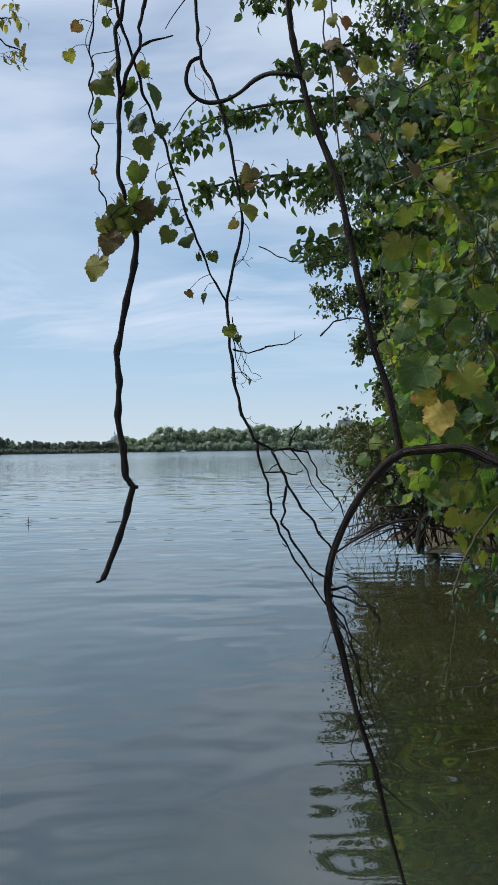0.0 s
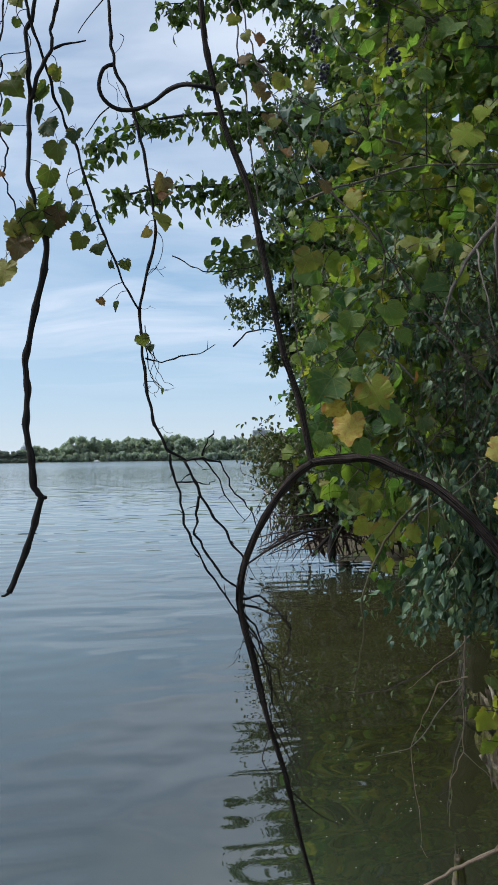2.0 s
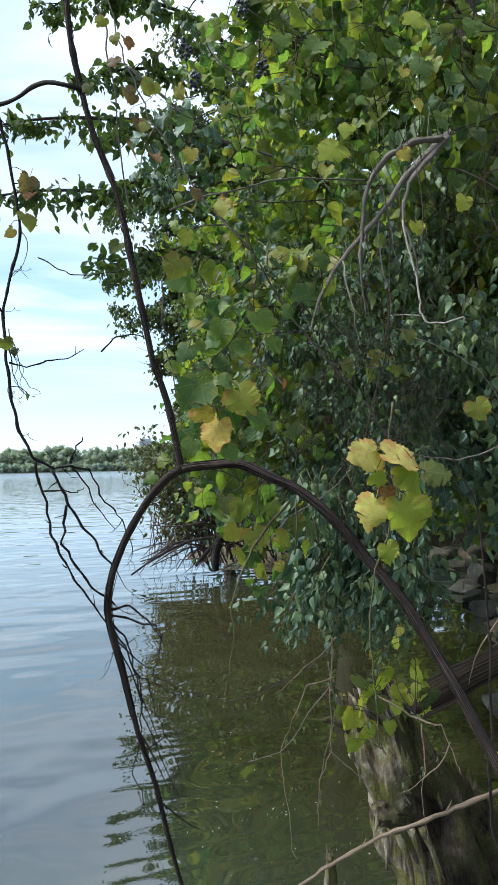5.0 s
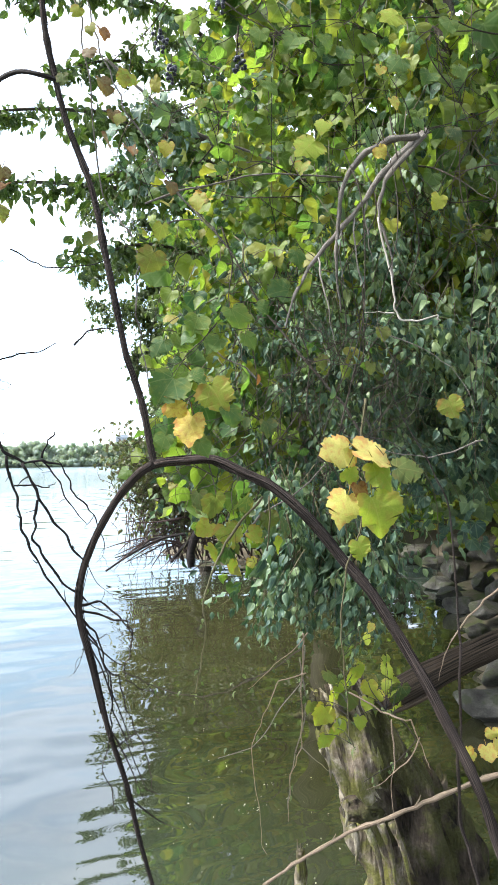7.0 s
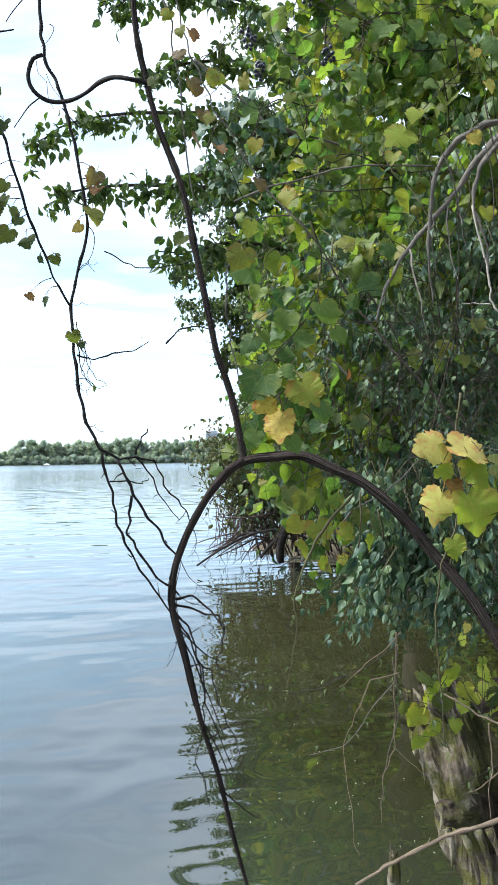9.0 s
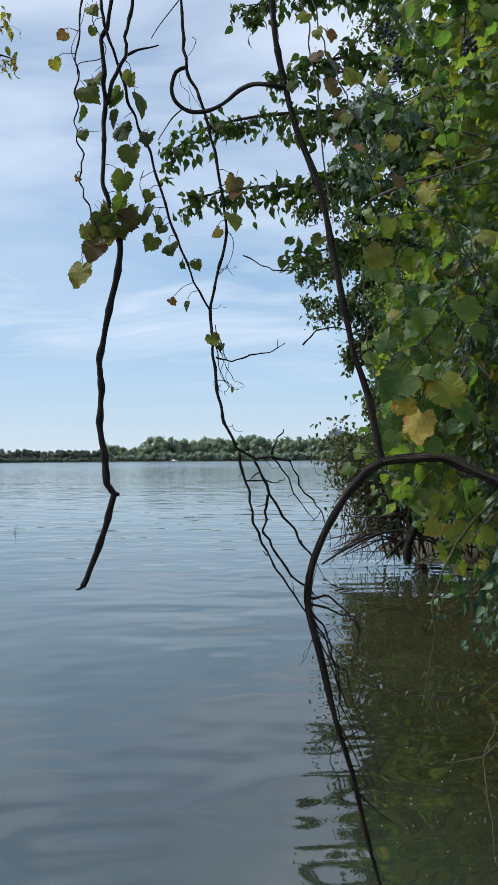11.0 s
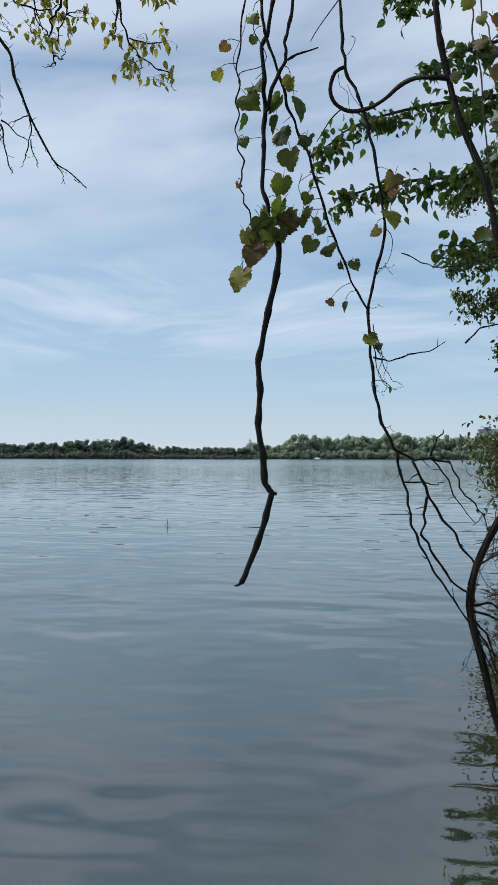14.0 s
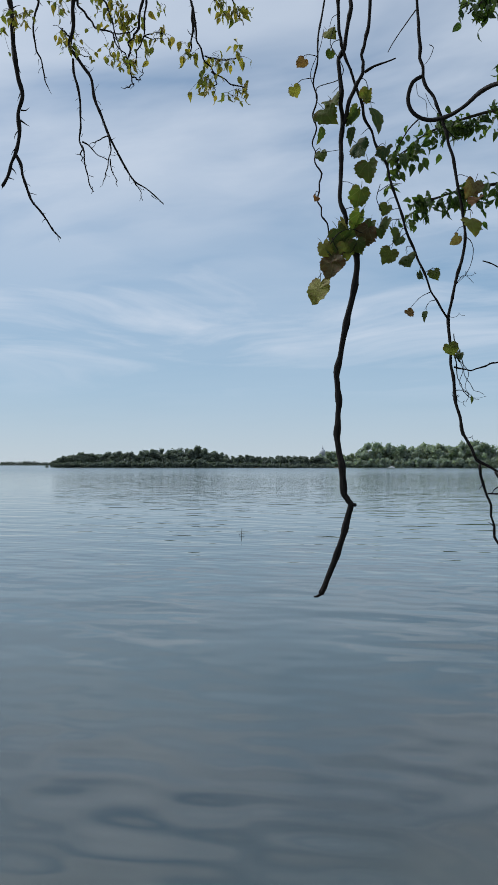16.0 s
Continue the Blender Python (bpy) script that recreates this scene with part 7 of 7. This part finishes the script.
hang_leaves(BROAD_LEAVES, side)
leaf_twigs(BROAD_LEAVES, (BOW_A, BOW_B, BOW_C, BOUGH_H, BOUGH_D, BOUGH_E), side, 0.5)

ball = bmesh.new()
bmesh.ops.create_icosphere(ball, subdivisions=2, radius=0.0095)
BALL = bpy.data.meshes.new("berry")
ball.to_mesh(BALL)
ball.free()
BALL.materials.append(BERRY)
for x, y, z in ((0.74, 3.30, 3.71), (0.69, 3.31, 3.85), (0.95, 3.23, 4.03), (1.04, 3.22, 3.75)):
    bunch = thing("grape_cluster", "small hanging bunch of dark blue wild grapes", "grapes", (x, y, z + 0.06), "grape clusters")
    stem("stalk", [(x, y, z + 0.08), (x, y, z + 0.02), (x + 0.01, y, z - 0.05)], 0.002, 0.001, STEM_GREEN, bunch, sides=4)
    for i in range(16):
        b = put("berry", BALL, bunch)
        b.location = (rng.normal(0, 0.016), rng.normal(0, 0.014), -0.03 - 0.005 * i)

# ---- the branches that hang in from the open side ----
over = thing("overhanging_tree", "shore tree with bare drooping twigs and small turning leaves", "tree", (-9.5, 4.0, 0.0))
stem("trunk", [(-9.5, 4.0, -0.6), (-9.4, 4.1, 2.0), (-9.0, 4.4, 5.0), (-8.6, 4.8, 9.0)], 0.24, 0.12, BARK_TREE, over, sides=12, step=0.2)
stem("limb", [(-9.1, 4.3, 4.6), (-7.8, 5.2, 6.6), (-6.4, 6.1, 7.7), (-5.0, 6.7, 8.0), (-3.4, 7.3, 7.9), (-1.9, 7.9, 7.6)], 0.10, 0.02, BARK_TREE, over, sides=9, step=0.1)
spine = smooth_course([(-9.1, 4.3, 4.6), (-7.8, 5.2, 6.6), (-6.4, 6.1, 7.7), (-5.0, 6.7, 8.0), (-3.4, 7.3, 7.9), (-1.9, 7.9, 7.6)], 0.1)
for course in (TL_A, TL_B, TL_C, TL_D, TL_E, TL_F, TL_G):
    foot = np.array(course[0])
    joint = spine[np.argmin(np.linalg.norm(spine - foot, axis=1))]
    stem("branch", [joint, (joint + foot) / 2 + np.array([0, 0, 0.08]), foot], 0.024, 0.016, BARK, over, step=0.06)
# unseen crown leaves, added above the view to darken the water's reflection
n = 2600
at = spine[rng.integers(8, len(spine), n)] + gauss((n, 3)) * np.array([1.0, 0.8, 0.45]) + np.array([0, -0.3, 1.1])
tip, face = hanging(len(at), 1.2)
foliage("crown", "ovate", at, rng.uniform(0.12, 0.2, len(at)), tip, face, HAZEL, over)
for course, r0, r1 in ((TL_A, 0.028, 0.014), (TL_A2, 0.016, 0.007), (TL_B, 0.026, 0.006), (TL_B2, 0.014, 0.005), (TL_C, 0.018, 0.006), (TL_D, 0.014, 0.006), (TL_E, 0.014, 0.005),
                       (TL_F, 0.014, 0.005), (TL_G, 0.014, 0.005), (TL_H, 0.009, 0.004), (TL_I, 0.007, 0.003), (TL_J, 0.007, 0.003), (TL_K, 0.009, 0.004), (TL_L, 0.007, 0.003), (TL_N, 0.007, 0.004),
                       (TL_O, 0.013, 0.005), (TL_P, 0.011, 0.005), (TL_Q, 0.008, 0.004), (TL_R, 0.008, 0.003), (TL_S, 0.008, 0.004), (TL_T, 0.014, 0.007), (TL_U, 0.008, 0.004), (TL_V, 0.008, 0.004),
                       (TL_W, 0.008, 0.004), (TL_X, 0.008, 0.004), (TL_Y, 0.007, 0.003), (TL_Z, 0.007, 0.003)):
    stem("twig", course, r0, r1, BARK_DEAD, over, knots=0.22, step=0.03, rough=0.1, kink=0.012)
    c = smooth_course(course, 0.05)
    spurs = []
    for i in range(2, len(c), 2):
        ahead = (c[i] - c[i - 2]) / np.linalg.norm(c[i] - c[i - 2])
        w = ahead * 0.7 + gauss(3) * np.array([0.8, 0.4, 0.8])
        q = c[i] + w / np.linalg.norm(w) * rng.uniform(0.03, 0.05 + 6 * min(r1, 0.012))
        spurs.append(([c[i], (c[i] + q) / 2 + rng.normal(0, 0.006, 3), q], max(0.0035, r1 * 0.7), 0.002))
    bundle("spur_tangle", spurs, BARK_DEAD, over, step=0.03)
ats, stalks = [], []
for x, y, z, n in TUFTS_A + TUFTS_B + TUFTS_C:
    p = np.array([x, y, z + 0.04])
    for _ in range(n):
        q = p + rng.normal(0, 1, 3) * np.array([0.055, 0.07, 0.045])
        ats.append(q)
        stalks.append(([p + rng.normal(0, 0.012, 3), (p + q) / 2 + np.array([0, 0, 0.02]), q], 0.0022, 0.0015))
bundle("leaf_stalk_tangle", stalks, BARK_TAN, over, step=0.04)
tip, face = hanging(len(ats), 1.9)
ob = foliage("leaves", "ovate", np.array(ats), rng.uniform(0.06, 0.105, len(ats)), tip, face, HAZEL, over)
ob.data.polygons.foreach_set("use_smooth", [True] * len(ob.data.polygons))


# ---- stump, log, rocks at the water's edge ----
def stump_mesh():
    """A rotten leaning stump: a thick shell with a torn rim, fluted by its grain."""
    rings, sides = 40, 120
    v, u = [], []
    for shell in (0, 1):
        for i in range(rings):
            s = i / (rings - 1)
            for j in range(sides):
                b = j / sides * 2 * math.pi
                torn = 0.80 + 0.17 * max(0, math.cos(b + 1.9)) ** 2 + 0.07 * math.cos(b - 2.7) - 0.32 * max(0, math.cos(b)) ** 0.8 + 0.03 * math.sin(3 * b + 0.6) + 0.03 * math.sin(7 * b + 1) + 0.13 * noise.noise((math.cos(b) * 5, math.sin(b) * 5, 3)) + 0.08 * noise.noise((math.cos(b) * 17, math.sin(b) * 17, 3))
                h = -0.35 + s * (0.35 + torn)
                flute = 0.03 * math.sin(7 * b + 4 * noise.noise((h * 2, 1, b))) + 0.11 * noise.noise((math.cos(b) * 2.2, math.sin(b) * 2.2, h * 4.0)) + 0.045 * noise.noise((math.cos(b) * 8, math.sin(b) * 8, h * 5)) + 0.045 * noise.noise((math.cos(b) * 20, math.sin(b) * 20, h * 5))
                r = (0.35 - 0.09 * s + 0.10 * max(0, 0.25 - s) + 0.05 * s**5 * max(0, -math.cos(b))) * (1 + 0.35 * math.cos(b)) ** 0.2 + flute - (0.07 - 0.05 * s) * shell
                lean = 0.37 * max(0, h) ** 1.15
                v.append((1.86 + 0.85 * r * math.cos(b) - lean, 3.10 + 0.7 * r * math.sin(b), h - 0.02))
                u.append((b * 0.8, h))
    f = []
    for shell in (0, 1):
        o = shell * rings * sides
        for i in range(rings - 1):
            for j in range(sides):
                q = (o + i * sides + j, o + i * sides + (j + 1) % sides, o + (i + 1) * sides + (j + 1) % sides, o + (i + 1) * sides + j)
                f.append(q if not shell else q[::-1])
    top = (rings - 1) * sides
    f += [(top + j, top + (j + 1) % sides, rings * sides + top + (j + 1) % sides, rings * sides + top + j) for j in range(sides)]
    me = mesh_of("stump", v, f, DEADWOOD, uv=u)
    me.materials.append(ROT_SHADE_WOOD)
    for poly in me.polygons:
        b = poly.vertices[0] % sides / sides * 2 * math.pi
        h = v[poly.vertices[0]][2]
        # right side and hollow get the dark wood: rot, with shade put into colour
        lit_side = -math.cos(b) + 0.35 * math.sin(b) + 0.8 * noise.noise((math.cos(b) * 3, math.sin(b) * 3, h * 4)) + 0.3 * noise.noise((math.cos(b) * 11, math.sin(b) * 11, h * 9))
        poly.material_index = 0 if lit_side > 0.25 and poly.vertices[0] < rings * sides else 1
    return me


stump = thing("tree_stump", "rotten grey hollow tree stump leaning over the water", "stump", (1.8, 3.1, -0.37))
part("shell", stump_mesh(), stump)
knot = bmesh.new()
bmesh.ops.create_icosphere(knot, subdivisions=4, radius=1)
for vert in knot.verts:
    p = vert.co
    grow = 1 + 0.35 * noise.noise(p * 1.6) + 0.16 * noise.noise(p * 5.0)
    hole = 0.55 * math.exp(-((p.x - 0.25) ** 2 + (p.z + 0.1) ** 2) / 0.10) if p.y < 0 else 0
    vert.co = Vector((1.47 + 0.095 * p.x * grow, 2.96 + 0.08 * p.y * (grow - hole), 0.45 + 0.05 * p.z * grow))
me = bpy.data.meshes.new("knot")
knot.to_mesh(me)
knot.free()
me.materials.append(ROT_SHADE_WOOD)
me.polygons.foreach_set("use_smooth", [True] * len(me.polygons))
part("knot", me, stump, "dark hollow knot")
for x, y, z, drop, lean in ((1.40, 2.94, 0.40, 0.16, 0.01), (1.46, 2.91, 0.39, 0.3, 0.07), (1.51, 2.89, 0.41, 0.28, 0.06), (1.55, 2.87, 0.42, 0.3, 0.08), (1.37, 2.95, 0.50, 0.1, 0), (1.29, 2.98, 0.72, 0.14, 0.03)):
    stem("splinter", [(x, y, z), (x + 0.4 * lean + 0.01, y - 0.02, z - 0.4 * drop), (x + lean, y - 0.015, z - drop)], 0.016, 0.003, DEADWOOD, stump, sides=7, step=0.02, rough=0.35, shag=0.4)
stem("spur", [(1.30, 3.00, 0.82), (1.23, 3.03, 0.85), (1.19, 3.05, 0.84)], 0.035, 0.010, ROT_SHADE_WOOD, stump, "dark broken spur", sides=8, step=0.015, rough=0.3, shag=0.4)


log = thing("fallen_log", "grey weathered log with a splintered end", "log", (2.1, 3.95, 0.55))
stem("log_body", [(3.9, 3.8, 1.18), (3.28, 3.9, 0.97), (2.6, 3.98, 0.72), (2.1, 4.05, 0.50)], 0.095, 0.07, LOGWOOD, log, sides=16, step=0.06, rough=0.2)
for i in range(7):
    p = np.array([2.12, 4.05, 0.5]) + rng.normal(0, 0.05, 3)
    stem("splinter", [p + np.array([0.2, -0.02, 0.08]), p, p + np.array([-rng.uniform(0.08, 0.25), 0.02, -rng.uniform(0.02, 0.12)])], 0.022, 0.004, LOGWOOD, log, sides=5)

dry = thing("fallen_branch", "pale bare branch lying across the bank in front of the stump", "branch", FALLEN[-1])
stem("branch", FALLEN[::-1], 0.0115, 0.006, BARK_TAN, dry, sides=10, step=0.02, rough=0.14, knots=0.16, kink=0.003)
line = smooth_course(FALLEN, 0.05)
for k, up in ((0.30, 0.04), (0.47, -0.035), (0.62, 0.05), (0.80, 0.03)):
    p = line[int(k * len(line))]
    stem("twig", [p, p + np.array([0.012, -0.01, 0.6 * up]), p + np.array([0.018, -0.015, up])], 0.004, 0.0012, BARK_TAN, dry, sides=5, step=0.01)
post = thing("broken_post", "broken pale wooden post standing in the shallows", "post", (1.27, 3.22, 0))
stem("post", [(1.275, 3.22, -0.4), (1.272, 3.22, 0.0), (1.268, 3.215, 0.18)], 0.025, 0.020, DEADWOOD, post, sides=12, step=0.02, rough=0.3, shag=0.5)
for dx, up in ((-0.013, 0.235), (0.002, 0.215), (0.013, 0.195)):
    stem("splinter", [(1.268 + dx, 3.205, 0.06), (1.266 + dx, 3.205, 0.15), (1.264 + dx, 3.21, up)], 0.010, 0.003, DEADWOOD, post, sides=6, step=0.02, rough=0.3)


def boulder(x, y, z, size, seed):
    r = np.random.default_rng(seed)
    bm = bmesh.new()
    bmesh.ops.create_icosphere(bm, subdivisions=4, radius=1)
    stretch = Vector((size * r.uniform(0.85, 1.3), size * r.uniform(0.8, 1.1), size * r.uniform(0.55, 0.8)))
    off = Vector(r.uniform(0, 50, 3))
    cuts = [(Vector(r.normal(0, 1, 3)).normalized(), r.uniform(0.5, 0.8)) for _ in range(12)]
    for vert in bm.verts:
        p = vert.co.copy()
        for n, d in cuts:
            over_cut = p.dot(n) - d
            if over_cut > 0:
                p -= n * over_cut * 0.95
        p *= 1 + 0.20 * noise.noise(p * 1.1 + off) + 0.03 * noise.noise(p * 5 + off)
        vert.co = Vector((p.x * stretch.x, p.y * stretch.y, p.z * stretch.z))
    me = bpy.data.meshes.new("boulder")
    bm.to_mesh(me)
    bm.free()
    me.materials.append(ROCK)
    me.polygons.foreach_set("use_smooth", [True] * len(me.polygons))
    ob = put("boulder", me)
    ob.matrix_basis = pose(x, y, z, 0, 0, r.uniform(0, 360))
    return tagged(ob, "grey rounded boulder at the water's edge of the cove", "rock", "shore boulders")


spots = [(5.62, 9.15, 0.10, 0.30), (5.95, 9.9, 0.12, 0.42), (6.5, 10.3, 0.3, 0.5), (6.7, 11.2, 0.25, 0.55), (7.3, 10.8, 0.6, 0.55), (7.6, 11.9, 0.5, 0.6), (6.2, 9.2, 0.3, 0.4), (7.0, 12.5, 0.3, 0.6),
         (6.9, 9.9, 0.7, 0.5), (5.3, 8.3, 0.15, 0.4), (5.8, 8.2, 0.4, 0.45), (4.6, 6.9, 0.15, 0.32), (5.0, 7.3, 0.35, 0.4), (3.35, 4.85, 0.18, 0.34), (3.9, 5.4, 0.25, 0.38), (2.75, 3.45, 0.12, 0.25),
         (3.0, 3.2, 0.3, 0.3), (2.6, 2.9, 0.25, 0.24), (4.3, 6.1, 0.2, 0.36), (6.3, 13.1, 0.2, 0.5), (5.5, 13.6, 0.2, 0.45)]
for i, (x, y, z, s) in enumerate(spots):
    boulder(x, y, z * 0.7, s * (0.55 if y > 6 else 0.75), 40 + i)

# ---- flecks on the water ----
flecks = thing("floating_flecks", "pale flecks and petals floating by the stump", "debris", (1.1, 4.0, 0), kind="stuff")
n = 90
at = np.column_stack([rng.normal(1.25, 0.35, n), rng.normal(4.2, 0.6, n), np.full(n, 0.004)])
tip = np.column_stack([rng.normal(0, 1, (n, 2)), np.zeros(n)])
foliage("petals", "ovate", at, rng.uniform(0.005, 0.014, n), tip, np.tile([0, 0, 1.0], (n, 1)) + rng.normal(0, 0.1, (n, 3)), FLOATING, flecks)
